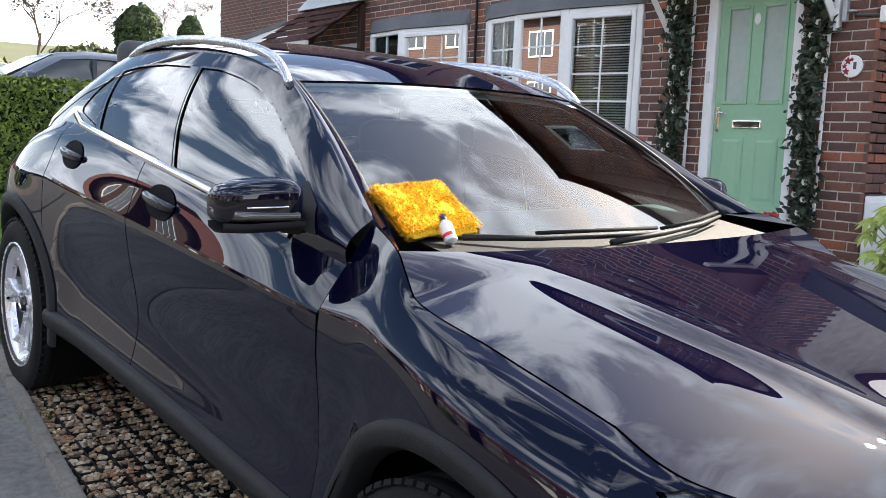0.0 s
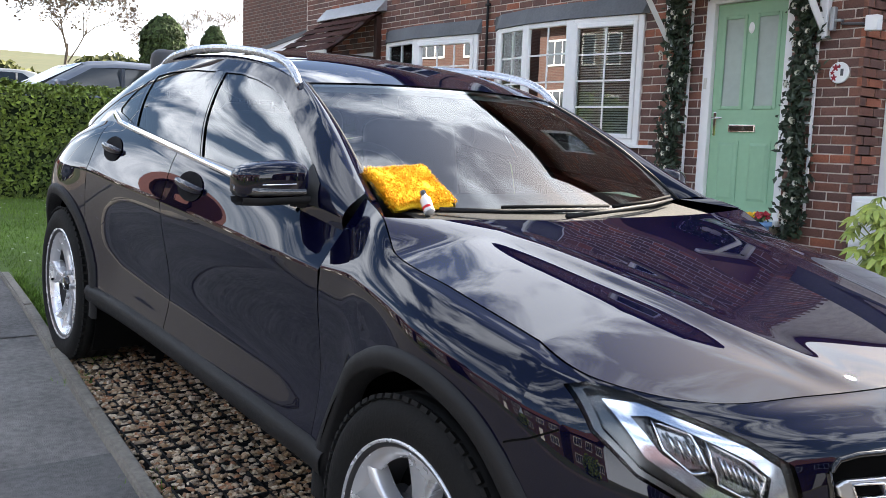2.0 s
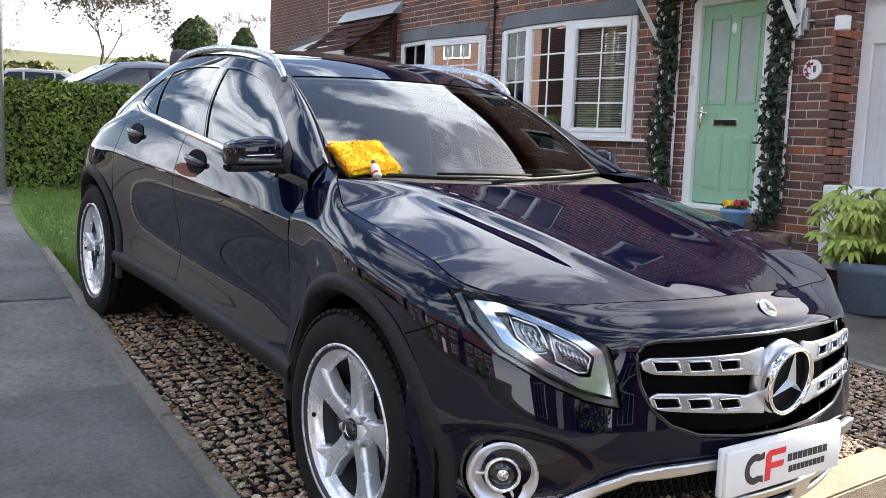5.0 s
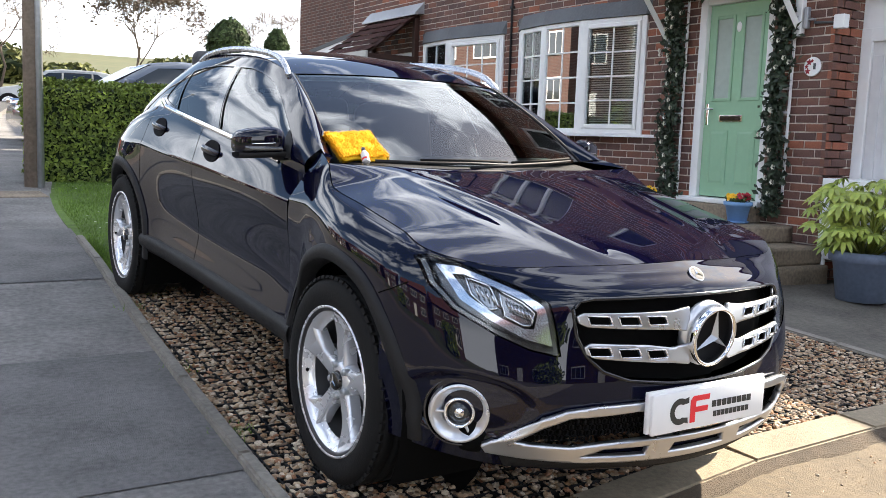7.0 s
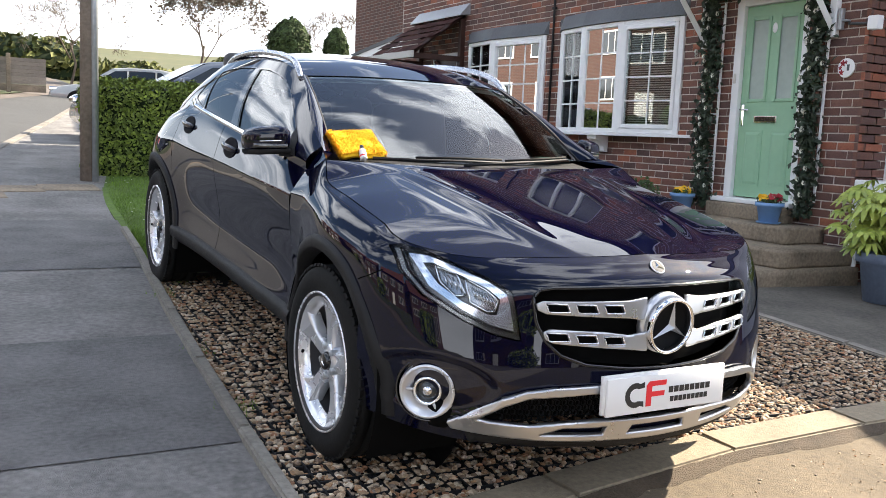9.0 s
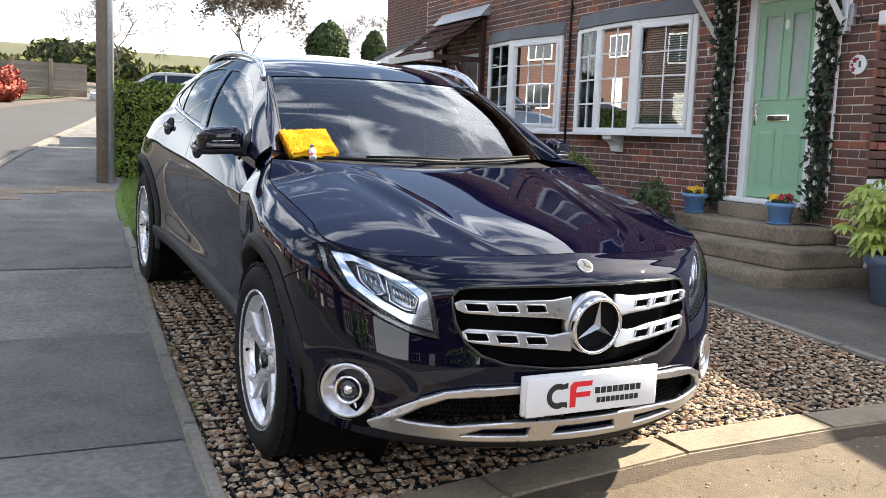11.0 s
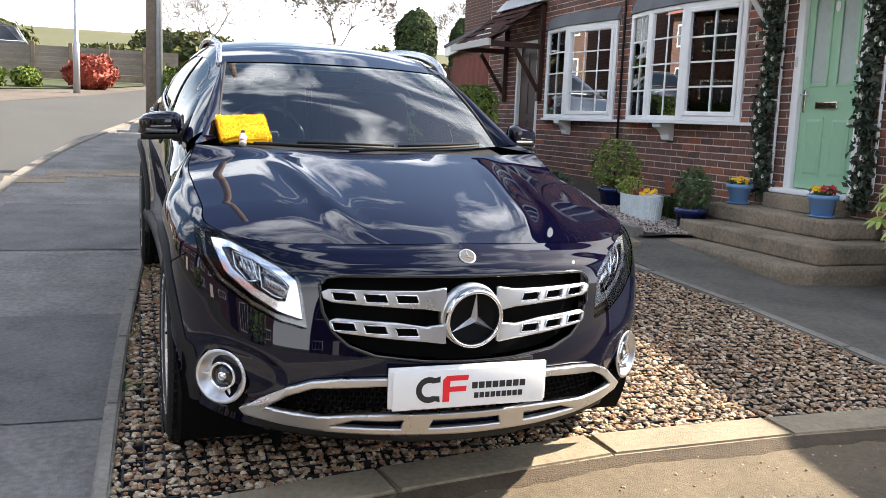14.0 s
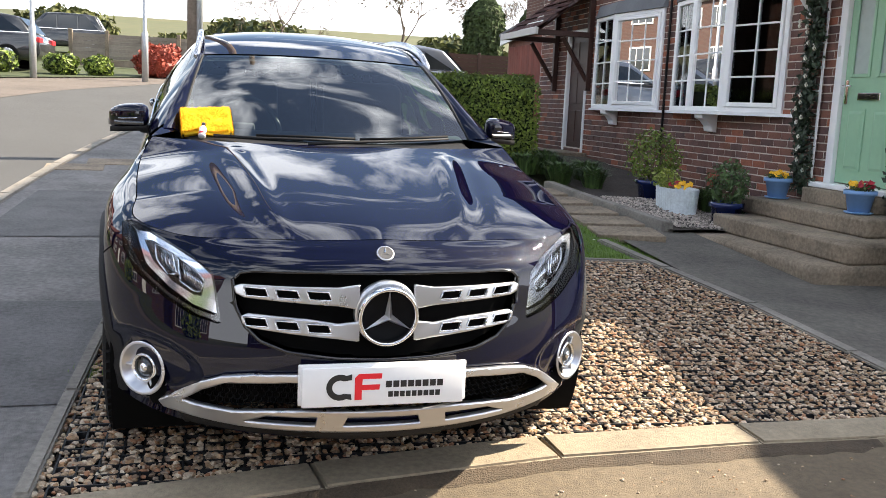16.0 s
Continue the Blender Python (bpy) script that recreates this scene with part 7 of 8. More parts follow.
for row in range(6):
    for col in range(7):
        t0, t1 = row / 6, (row + 1) / 6 + 0.02
        a, b = EAVE.lerp(RIDGE, t0), EAVE.lerp(RIDGE, min(1, t1))
        y0 = 9.50 + col * 0.23 + 0.11 * (row % 2)
        bm = bmesh.new()
        vs = [bm.verts.new(p) for p in ((a.x, y0, a.z + 0.035), (a.x, y0 + 0.224, a.z + 0.035), (b.x, y0 + 0.224, b.z + 0.012), (b.x, y0, b.z + 0.012))]
        bm.faces.new(vs)
        bmesh.ops.solidify(bm, geom=list(bm.faces), thickness=0.016)
        ppart("roof_tile", bm, M["roof_tile"])
ppart("flashing", prism([(WALL_X + 0.01, 3.06), (WALL_X - 0.16, 3.04), (WALL_X - 0.16, 3.06), (WALL_X + 0.01, 3.24)], 9.46, 11.24, "xz"), M["steel"], "pale lead flashing")
ppart("fascia", box(4.06, 4.10, 9.48, 11.22, 2.34, 2.44, 0.004), M["blind"], "white fascia board")
for y in (9.62, 11.05):
    ppart("porch_post", box(WALL_X - 0.08, WALL_X, y - 0.04, y + 0.04, 1.55, 3.0, 0.006), M["brown_door"])
    ppart("porch_beam", box(4.12, WALL_X, y - 0.035, y + 0.035, 2.34, 2.42, 0.006), M["brown_door"])
    ppart("porch_brace", tube([(WALL_X - 0.06, y, 1.70), (4.55, y, 2.32)], 0.035, 4), M["brown_door"])
    ppart("porch_rafter", tube([(4.10, y, 2.40), (WALL_X, y, 3.08)], 0.035, 4), M["brown_door"])
# boarded red outhouse with a white barge board, beyond the porch
shed = thing("outhouse", (5.25, 13.2, 0.7), "red boarded outhouse with a white barge board", "outhouse")
S0 = Vector((5.25, 13.2, 0.7))


def spart(name, bm, mat, label=""):
    bmesh.ops.translate(bm, vec=-S0, verts=bm.verts)
    return part(name, bm, mat, shed, label)


spart("outhouse_wall", box(5.30, 8.2, 11.92, 14.6, 0.4, 2.75), M["old_brick"])
for k in range(16):
    spart("board", box(5.26, 5.285, 12.2 + k * 0.14, 12.335 + k * 0.14, 0.85, 2.45, 0.004), M["red_fence"])
spart("barge_board", prism([(11.92, 2.75), (14.75, 2.50), (14.75, 2.68), (11.92, 2.96)], 5.16, 5.20, "yz"), M["white"], "white barge board")
spart("outhouse_roof", prism([(11.90, 2.96), (14.78, 2.68), (14.78, 2.74), (11.90, 3.04)], 5.14, 8.3, "yz"), M["lead"])
far_house = thing("brick_house", (11, 24, 1.5), "tall dark brick house end seen over the porch", "house")
bm = box(-3.38, 5.0, -9.1, -3.6, -1.5, 5.2)
part("wall", bm, M["far_brick"], far_house)
bm = prism([(-4.2, 5.0), (5.3, 5.0), (0.55, 8.0)], -9.3, -3.4)
part("roof", bm, M["roof_tile"], far_house)


# ---- hedges ----
def hedge(name, x0, x1, y0, y1, h, n, size, label, seed):
    rng = np.random.default_rng(seed)
    zb = ground_z((x0 + x1) / 2, y0)
    hd_ = thing(name, ((x0 + x1) / 2, (y0 + y1) / 2, zb), label, "hedge")
    hx, hy = (x1 - x0) / 2, (y1 - y0) / 2
    # solid block behind the leaves, its dark colour standing in for inner shade
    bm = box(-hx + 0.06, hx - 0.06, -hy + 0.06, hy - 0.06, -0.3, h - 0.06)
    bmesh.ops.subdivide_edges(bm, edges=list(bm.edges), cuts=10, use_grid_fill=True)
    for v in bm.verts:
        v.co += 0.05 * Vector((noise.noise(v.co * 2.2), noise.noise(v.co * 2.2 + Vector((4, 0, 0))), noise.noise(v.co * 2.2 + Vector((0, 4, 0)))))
    part("shade_core", bm, M["shade_core"], hd_)
    pts, nrm = [], []
    area = [2 * hx * h, 2 * hy * h, 2 * hx * 2 * hy]
    for k in range(n):
        q = rng.choice(3, p=np.array([area[0], area[1], area[2]]) / sum(area))
        if q == 0:
            p, d = Vector((rng.uniform(-hx, hx), -hy, rng.uniform(0.02, h))), Vector((0, -1, 0.25))
        elif q == 1:
            p, d = Vector((-hx, rng.uniform(-hy, hy), rng.uniform(0.02, h))), Vector((-1, 0, 0.25))
        else:
            p, d = Vector((rng.uniform(-hx, hx), rng.uniform(-hy, hy), h)), Vector((0, 0, 1))
        lump = 0.07 * noise.noise((p + Vector((x0, y0, 0))) * 2.0) + 0.03 * noise.noise(p * 7)
        edge = max(0, p.z - h + 0.10) * 0.5
        p += d.normalized() * (lump + rng.normal(0, 0.02)) - Vector((math.copysign(edge, p.x) if abs(p.x) > hx - 0.1 else 0, math.copysign(edge, p.y) if abs(p.y) > hy - 0.1 else 0, 0))
        pts.append(p), nrm.append(d)
    leaves("leaf", pts, nrm, size, M["hedge"], rng, hd_, spread=0.6)
    return hd_


hedge("privet_hedge", -0.66, 3.6, 7.85, 8.75, 1.10, 26000, 0.026, "trimmed green privet hedge behind the lawn", 31)
hedge("box_hedge", 2.7, 3.75, 9.0, 11.5, 0.74, 9000, 0.030, "dark green clipped hedge beside the next garden", 32)


# ---- utility pole and lamp posts ----
pole = thing("utility_pole", (-0.76, 7.45, ground_z(-0.76, 7.45)), "weathered timber pole with a steel conduit at the pavement", "pole")
part("shaft", tube([(0, 0, -0.2), (0.005, 0, 3.0), (0.02, 0, 8.5)], [0.088, 0.082, 0.070], 14), M["pole_wood"], pole, smooth=True)
part("cable_guard", tube([(0.062, -0.075, -0.1), (0.058, -0.07, 4.2)], 0.036, 10), M["steel"], pole, "grey steel cable guard", True)
for x, y, h in ((-2.35, 22.0, 6.5), (-5.0, 21.5, 6.5)):
    lp = thing("street_lamp", (x, y, ground_z(x, y)), "slim grey steel street lamp column", "street lamp", "lamp columns")
    part("column", tube([(0, 0, -0.1), (0, 0, 1.2), (0, 0, 1.25), (0, 0, h)], [0.085, 0.085, 0.055, 0.045], 12), M["steel"], lp, smooth=True)
    part("lamp_head", box(-0.10, 0.10, -0.35, 0.15, h - 0.05, h + 0.05, 0.03), M["steel"], lp)

# old slabs let into the footway
for x, y in ((-1.02, 6.85), (-1.55, 6.72), (-1.9, 6.3)):
    sl = part("paving_slab", box(-0.28, 0.28, -0.2, 0.2, -0.04, 0.006, 0.006), M["concrete"])
    sl.matrix_world = pose(x, y, ground_z(x, y), PITCH, 0, 4)
    tagged(sl, "pale worn paving slab set in the asphalt", "slab", "pavement slabs")
# pale kerb along the side road
ky = span(-8, 30, 42)
for y0, y1 in zip(ky, ky[1:]):
    kerb_stone((kerb_line(y0) + 0.0, y0, 0), (kerb_line(y1) + 0.0, y1, 0), 0.12, -0.14, 0.012, "kerb_stone", "pale concrete kerb stone along the side road", "road kerb", M["edging"])


# ---- trees ----
def bare_tree(at, height, spread, seed, label, twig=0.5):
    """Trunk, forked limbs and fine twigs, with few or no leaves."""
    rng = np.random.default_rng(seed)
    tr_ = thing("bare_tree", at, label, "tree")
    bm = bmesh.new()
    tips = []

    def grow(p, d, length, r, depth):
        q = p + d * length
        mid = p.lerp(q, 0.5) + Vector(rng.normal(0, 0.05, 3)) * length
        tube([p, mid, q], [max(0.008, r), max(0.008, r * 0.85), max(0.007, r * 0.68)], 6 if depth < 2 else 4, bm, False)
        if depth >= 6:
            tips.append(q)
            return
        n = 3 if depth < 4 else 4
        for k in range(n):
            a = math.tau * (k + rng.uniform(0, 0.7)) / n
            side = d.orthogonal().normalized()
            side.rotate(Matrix.Rotation(a, 3, d))
            nd_ = (d * rng.uniform(0.65, 1.0) + side * rng.uniform(0.5, 0.95) * spread + Vector((0, 0, 0.12))).normalized()
            grow(p.lerp(q, rng.uniform(0.6, 1.0)), nd_, length * rng.uniform(0.6, 0.82), r * rng.uniform(0.48, 0.62), depth + 1)
    grow(Vector((0, 0, -0.2)), Vector((0, 0, 1)), height * 0.30, height * 0.010, 0)
    part("trunk", bm, M["bark"], tr_, smooth=True)
    return tr_, tips, rng


bare_tree((2.4, 40.5, ground_z(2.4, 40.5)), 6.6, 0.95, 3, "bare spreading tree beyond the road")
t2, tips, rng = bare_tree((8.6, 42, ground_z(8.6, 42)), 8.2, 0.75, 8, "tall open tree with sparse dark twigs")
pts = [p + Vector(rng.normal(0, 0.18, 3)) for p in tips for k in range(3)]
leaves("leaf", pts, [(0, 0, 1)] * len(pts), 0.10, M["bark"], rng, t2)
t3, tips, rng = bare_tree((17.0, 46, ground_z(17, 46)), 6.5, 0.9, 14, "bare tree behind the conifers")


def conifer(at, height, r, seed):
    rng = np.random.default_rng(seed)
    c = thing("conifer", at, "dense dark green columnar conifer", "tree", "conifers")
    part("trunk", tube([(0, 0, -0.2), (0, 0, height * 0.8)], [0.12, 0.03], 8), M["bark"], c)
    pts, nrm = [], []
    for k in range(8500):
        t = rng.uniform(0, 1)
        a = rng.uniform(0, math.tau)
        prof = (0.78 + 0.22 * math.sin(math.pi * t)) * (1 - max(0, t - 0.80) / 0.23) ** 0.5
        lump = 1 + 0.22 * noise.noise((math.cos(a) * 1.6, math.sin(a) * 1.6, t * height * 0.9)) + 0.12 * noise.noise((a * 3, t * 14, seed))
        q = r * prof * lump * rng.uniform(0.72, 1.0)
        pts.append((q * math.cos(a), q * math.sin(a), 0.15 + t * height + 0.2 * noise.noise((math.cos(a) * 3, math.sin(a) * 3, seed))))
        nrm.append((math.cos(a), math.sin(a), 0.5))
    leaves("foliage", pts, nrm, 0.13, M["conifer"], rng, c, spread=0.35)
    # dark filling inside the foliage, coloured as its inner shade
    part("inner_shade_mass", lathe([(0.0, 0.0), (r * 0.5, 0.2), (r * 0.75, height * 0.4), (r * 0.7, height * 0.82), (0.0, height * 0.95)], 14), M["shade_core"], c)


conifer((11.6, 38.0, ground_z(11, 38)), 3.5, 1.0, 41)
conifer((14.1, 38.5, ground_z(13.5, 38.5)), 3.3, 0.62, 42)


def bush(at, radii, n, size, mat, label, seed, group=""):
    rng = np.random.default_rng(seed)
    b = thing("bush", at, label, "bush", group)
    bm = bmesh.new()
    bmesh.ops.create_icosphere(bm, subdivisions=3, radius=1)
    for v in bm.verts:
        v.co = Vector((v.co.x * radii[0], v.co.y * radii[1], v.co.z * radii[2])) * (0.82 + 0.25 * noise.noise(v.co * 2 + Vector(at))) + Vector((0, 0, radii[2] * 0.7))
    # core carries the inner shade in its colour, except under red leaves
    part("bush_core", bm, M["shade_core"] if mat is not M["red_leaf"] else M["red_leaf"], b)
    pts, nrm = [], []
    for k in range(n):
        d = Vector(rng.normal(0, 1, 3)).normalized()
        q = (0.86 + 0.3 * noise.noise(d * 2 + Vector(at))) * rng.uniform(0.9, 1.08)
        pts.append(Vector((d.x * radii[0], d.y * radii[1], d.z * radii[2])) * q + Vector((0, 0, radii[2] * 0.7)))
        nrm.append(d)
    leaves("leaf", pts, nrm, size, mat, rng, b)
    return b


bush((-2.1, 24.3, ground_z(-2.1, 24.3)), (0.75, 0.6, 0.55), 1300, 0.07, M["red_leaf"], "bright red-leaved shrub by the verge", 51)
for k, (x, y, r) in enumerate(((-4.6, 23.2, 0.5), (-3.7, 23.6, 0.45), (-6.2, 23.0, 0.55))):
    bush((x, y, ground_z(x, y)), (r, r * 0.8, r * 0.7), 500, 0.07, M["hedge"], "low green shrub in the verge planting", 60 + k, "verge shrubs")
# straggling hedgerow below the fields
for k in range(16):
    x = -34 + k * 5.2 + 1.5 * math.sin(k * 2.3)
    y = 52 + 3 * math.sin(k * 1.7)
    bush((x, y, ground_z(x, y) - 0.2), (3.4, 1.6, 1.1 + 0.35 * math.sin(k * 2.9)), 900, 0.26, M["scrub"], "rough olive-green hedgerow below the fields", 80 + k, "field hedgerow")
# panel fence with concrete posts
for k in range(5):
    x0 = -5.1 + k * 1.12
    y0 = 28.4 - 0.06 * k
    z = ground_z(x0, y0)
    f = thing("fence_panel", (x0, y0, z), "weathered timber fence panel with concrete posts", "fence", "panel fence")
    part("fence_post", box(-0.06, 0.06, -0.06, 0.06, -0.2, 1.15, 0.01), M["concrete"], f)
    part("gravel_board", box(0.06, 1.06, -0.025, 0.025, 0.0, 0.22), M["concrete"], f)
    for q in range(7):
        part("fence_board", box(0.06, 1.06, -0.012 + 0.004 * (q % 2), 0.012, 0.23 + q * 0.115, 0.34 + q * 0.115), M["fence"], f)
for k in range(7):
    x0, y0 = 7.6 + k * 1.5, 30.0
    f = thing("fence_panel", (x0, y0, ground_z(x0, y0)), "dark stained timber fence panel", "fence", "dark fence")
    part("fence_post", box(-0.05, 0.05, -0.05, 0.05, -0.2, 1.3, 0.01), M["brown_door"], f)
    for q in range(8):
        part("fence_board", box(0.05, 1.45, -0.012 + 0.004 * (q % 2), 0.012, 0.05 + q * 0.15, 0.19 + q * 0.15), M["brown_door"], f)


# ---- parked cars in the distance ----
def far_car(at, yaw, paint, label, length=4.3, height=1.42, estate=False):
    """A parked car: body, glasshouse, wheels, lamps. Built nose towards -x."""
    c = thing("parked_car", at, label, "car", "parked cars", rot=(0, 0, yaw))
    L, W2 = length / 2, 0.88
    low = [(-L, 0.35), (-L + 0.03, 0.58), (-L + 0.25, 0.72), (-L + 1.15, 0.88), (L - 0.75, 0.95), (L - 0.12, 0.92), (L, 0.70), (L - 0.02, 0.35), (L - 0.2, 0.22), (-L + 0.2, 0.22)]
    bm = prism(low, -W2, W2, "xz", 0.07)
    part("body", bm, paint, c, smooth=True)
    back = L - 0.25 if estate else L - 0.65
    top = [(-L + 1.10, 0.86), (-L + 1.85, height - 0.05), (-L + 2.3, height), (back - 0.75, height - 0.01), (back - 0.35, height - 0.07), (back, 0.93)]
    bm = prism(top, -W2 + 0.10, W2 - 0.10, "xz", 0.06)
    for v in bm.verts:
        if v.co.z > height - 0.25:
            v.co.y *= 0.86
    part("roof", bm, paint, c, smooth=True)
    for sd in (-1, 1):
        glass = [(-L + 1.42, 0.95), (-L + 1.95, height - 0.13), (-L + 2.45, height - 0.10), (back - 0.72, height - 0.11), (back - 0.22, 0.98)]
        bm = prism(glass, sd * (W2 - 0.125), sd * (W2 - 0.075), "xz")
        for v in bm.verts:
            if v.co.z > height - 0.25:
                v.co.y *= 0.885
        part("side_window", bm, M["far_glass"], c)
        for q in (0.08, 1.0):
            x = -L + 2.32 + q * 0.0 + (0 if q < 0.5 else 0.85)
            part("pillar", box(x, x + 0.05, sd * (W2 - 0.14), sd * (W2 - 0.065), 0.95, height - 0.12), paint, c)
        mir_ = box(-L + 1.38, -L + 1.52, sd * (W2 - 0.02), sd * (W2 + 0.15), 0.93, 1.05, 0.03)
        part("door_mirror", mir_, paint, c)
        part("trim_line", box(-L + 1.35, back, sd * (W2 - 0.085), sd * (W2 - 0.06), 0.945, 0.962), M["chrome"], c)
        part("tail_lamp", box(L - 0.20, L - 0.005, sd * 0.52, sd * (W2 + 0.004), 0.70, 0.84, 0.02), M["plate_red"], c)
        part("headlamp", box(-L + 0.02, -L + 0.32, sd * 0.52, sd * (W2 - 0.01), 0.60, 0.71, 0.03), M["chrome"], c)
        for x in (-L + 0.85, L - 0.85):
            wh = part("wheel", lathe([(0.0, 0.0), (0.20, 0.02), (0.21, 0.05), (0.31, 0.05), (0.315, -0.15), (0.20, -0.15)], 28), M["rubber"], c, smooth=True)
            wh.matrix_basis = Matrix.Translation((x, sd * (W2 - 0.03), 0.315)) @ Matrix.Rotation(radians(-90 * sd), 4, "X")
            rim_ = part("rim", lathe([(0.0, 0.055), (0.06, 0.055), (0.17, 0.045), (0.205, 0.055), (0.21, 0.045)], 20), M["alloy"], wh, smooth=True)
    part("windscreen", prism([(-L + 1.16, 0.93), (-L + 1.84, height - 0.09), (-L + 1.82, height - 0.075), (-L + 1.12, 0.93)], -0.66, 0.66, "xz"), M["far_glass"], c)
    part("rear_window", prism([(back + 0.02, 0.97), (back - 0.32, height - 0.10), (back - 0.30, height - 0.085), (back + 0.045, 0.97)], -0.64, 0.64, "xz"), M["far_glass"], c)
    return c


far_car((1.75, 12.5, ground_z(1.75, 12.5) + 0.02), 3, M["silver_car"], "blue-grey hatchback parked on the drive behind the hedge", 4.2, 1.38, True)
far_car((2.75, 28.0, ground_z(2.75, 28.0) - 0.42), -14, M["pale_silver"], "pale silver estate parked on the road below the trees", 4.3, 1.42, True)
far_car((-7.3, 24.5, ground_z(-7.3, 24.5)), -4, M["far_paint"], "dark grey people carrier parked on a drive", 4.4, 1.45, True)
far_car((-7.4, 40.5, ground_z(-7.4, 40.5)), 2, M["far_paint"], "black off-roader parked beyond the fence", 4.5, 1.65, True)


# ---- houses across the road, behind the camera ----
def plain_house(at, yaw, wide, label):
    h = thing("brick_house", at, label, "house", "houses opposite", rot=(0, 0, yaw))
    part("wall", box(-wide / 2, wide / 2, 0, 7, -3, 5.0), M["far_red_brick"], h)
    part("roof", prism([(-0.5, 4.9), (7.5, 4.9), (3.5, 7.6)], -wide / 2 - 0.2, wide / 2 + 0.2, "yz"), M["roof_tile"], h)
    for z in (0.5, 3.0):
        for k in range(3):
            x = -wide / 2 + wide * (k + 0.5) / 3
            if z < 1 and k == 1:
                d_ = part("door", box(x - 0.45, x + 0.45, -0.04, 0.02, -0.3, 1.8), M["white"], h)
                continue
            w_ = part("window", box(x - 0.85, x + 0.85, -0.06, 0.02, z, z + 1.3), M["white"], h)
            for q in range(3):
                part("pane", box(x - 0.78 + q * 0.54, x - 0.30 + q * 0.54, -0.075, -0.0605, z + 0.08, z + 1.22), M["far_glass"], w_)
    return h


for k, y in enumerate((-13, -2.5, 8, 18.5, 29, 39.5, 50)):
    plain_house((-21.0, y, ground_z(-21, y) + 0.3), 90, 8.6, "red brick semi-detached house across the side road")
for k, x in enumerate((-9.0, 2.0, 13)):
    plain_house((x, -19.0, -1.2), 180, 8.8, "red brick house facing the front road")
for k, (x, y) in enumerate(((-14.5, -9), (-15, 1.5), (-14.5, 13), (-4, -15.5), (7, -15.8))):
    bush((x, y, ground_z(x, y)), (1.8, 1.2, 1.3), 900, 0.16, M["hedge"], "green garden hedge across the road", 120 + k, "hedges opposite")


# ---- gravel bay ----
def in_bay(x, y):
    left = curve_at([(-0.62, -1.075), (1.2, -1.00), (2.8, -0.90)], y)
    right = curve_at([(-0.25, 2.98), (1.0, 2.92), (1.85, 2.86), (2.7, 2.73)], y)
    front = curve_at([(-1.1, -0.63), (-0.157, -0.46), (0.735, -0.30), (1.6, -0.225), (3.0, -0.17)], x)
    return left < x < right and front < y < 2.735 - 0.03 * x


# plastic cell grid that holds the stones
bm = bmesh.new()
cell = 0.068
k = 0
for axis in (0, 1):
    for i in range(-17, 46):
        c = i * cell
        run, start = [], None
        for j in range(-17, 62):
            d = j * cell
            x, y = (c, d) if axis == 0 else (d, c)
            ok = in_bay(x, y) and in_bay(x + 0.01, y + 0.06)
            if ok and start is None:
                start = d
            if start is not None and (not ok or d - start > 0.33):
                run.append((start, d))
                start = d if ok else None
        for a, b in run:
            p = [(c - 0.0032, a), (c + 0.0032, a), (c + 0.0032, b), (c - 0.0032, b)]
            if axis:
                p = [(q[1], q[0]) for q in p]
            lo = [bm.verts.new((x, y, ground_z(x, y) - 0.03)) for x, y in p]
            hi = [bm.verts.new((x, y, ground_z(x, y) + 0.009)) for x, y in p]
            bm.faces.new(hi)
            for q in range(4):
                bm.faces.new((lo[q], lo[(q + 1) % 4], hi[(q + 1) % 4], hi[q]))
bmesh.ops.recalc_face_normals(bm, faces=bm.faces)
tagged(part("gravel_grid", bm, M["black_plastic"]), "black plastic cell grid holding the gravel", "ground grid", kind="stuff")

ICO = bmesh.new()
bmesh.ops.create_icosphere(ICO, subdivisions=1, radius=1)
ICO_V = np.array([v.co[:] for v in ICO.verts])
ICO_F = np.array([[v.index for v in f.verts] for f in ICO.faces])
ICO.free()


def pebbles(name, spots, size, lift, mat, label, seed, flat=0.55):
    rng = np.random.default_rng(seed)
    n = len(spots)
    V = np.repeat(ICO_V[None], n, 0) * (1 + rng.uniform(-0.22, 0.22, (n, len(ICO_V), 1)))
    s = size * rng.uniform(0.5, 1.25, (n, 1, 1)) * np.stack([rng.uniform(0.8, 1.35, n), rng.uniform(0.65, 1.0, n), rng.uniform(flat * 0.7, flat * 1.3, n)], -1)[:, None, :]
    V = V * s
    a, b = rng.uniform(0, math.tau, n), rng.normal(0, 0.35, n)
    ca, sa, cb, sb = np.cos(a), np.sin(a), np.cos(b), np.sin(b)
    y1 = V[..., 1] * cb[:, None] - V[..., 2] * sb[:, None]
    z1 = V[..., 1] * sb[:, None] + V[..., 2] * cb[:, None]
    x2 = V[..., 0] * ca[:, None] - y1 * sa[:, None]
    y2 = V[..., 0] * sa[:, None] + y1 * ca[:, None]
    V = np.stack([x2, y2, z1], -1)
    P = np.array([(x, y, ground_z(x, y) + lift) for x, y in spots])
    P[:, 2] += rng.uniform(-0.006, 0.008, n)
    V = (V + P[:, None, :]).reshape(-1, 3)
    F = (ICO_F[None] + (np.arange(n) * len(ICO_V))[:, None, None]).reshape(-1, 3)
    me = bpy.data.meshes.new(name)
    me.from_pydata(V.tolist(), [], F.tolist())
    me.materials.append(mat)
    me.update()
    return tagged(new(name, me), label, "gravel", kind="stuff")


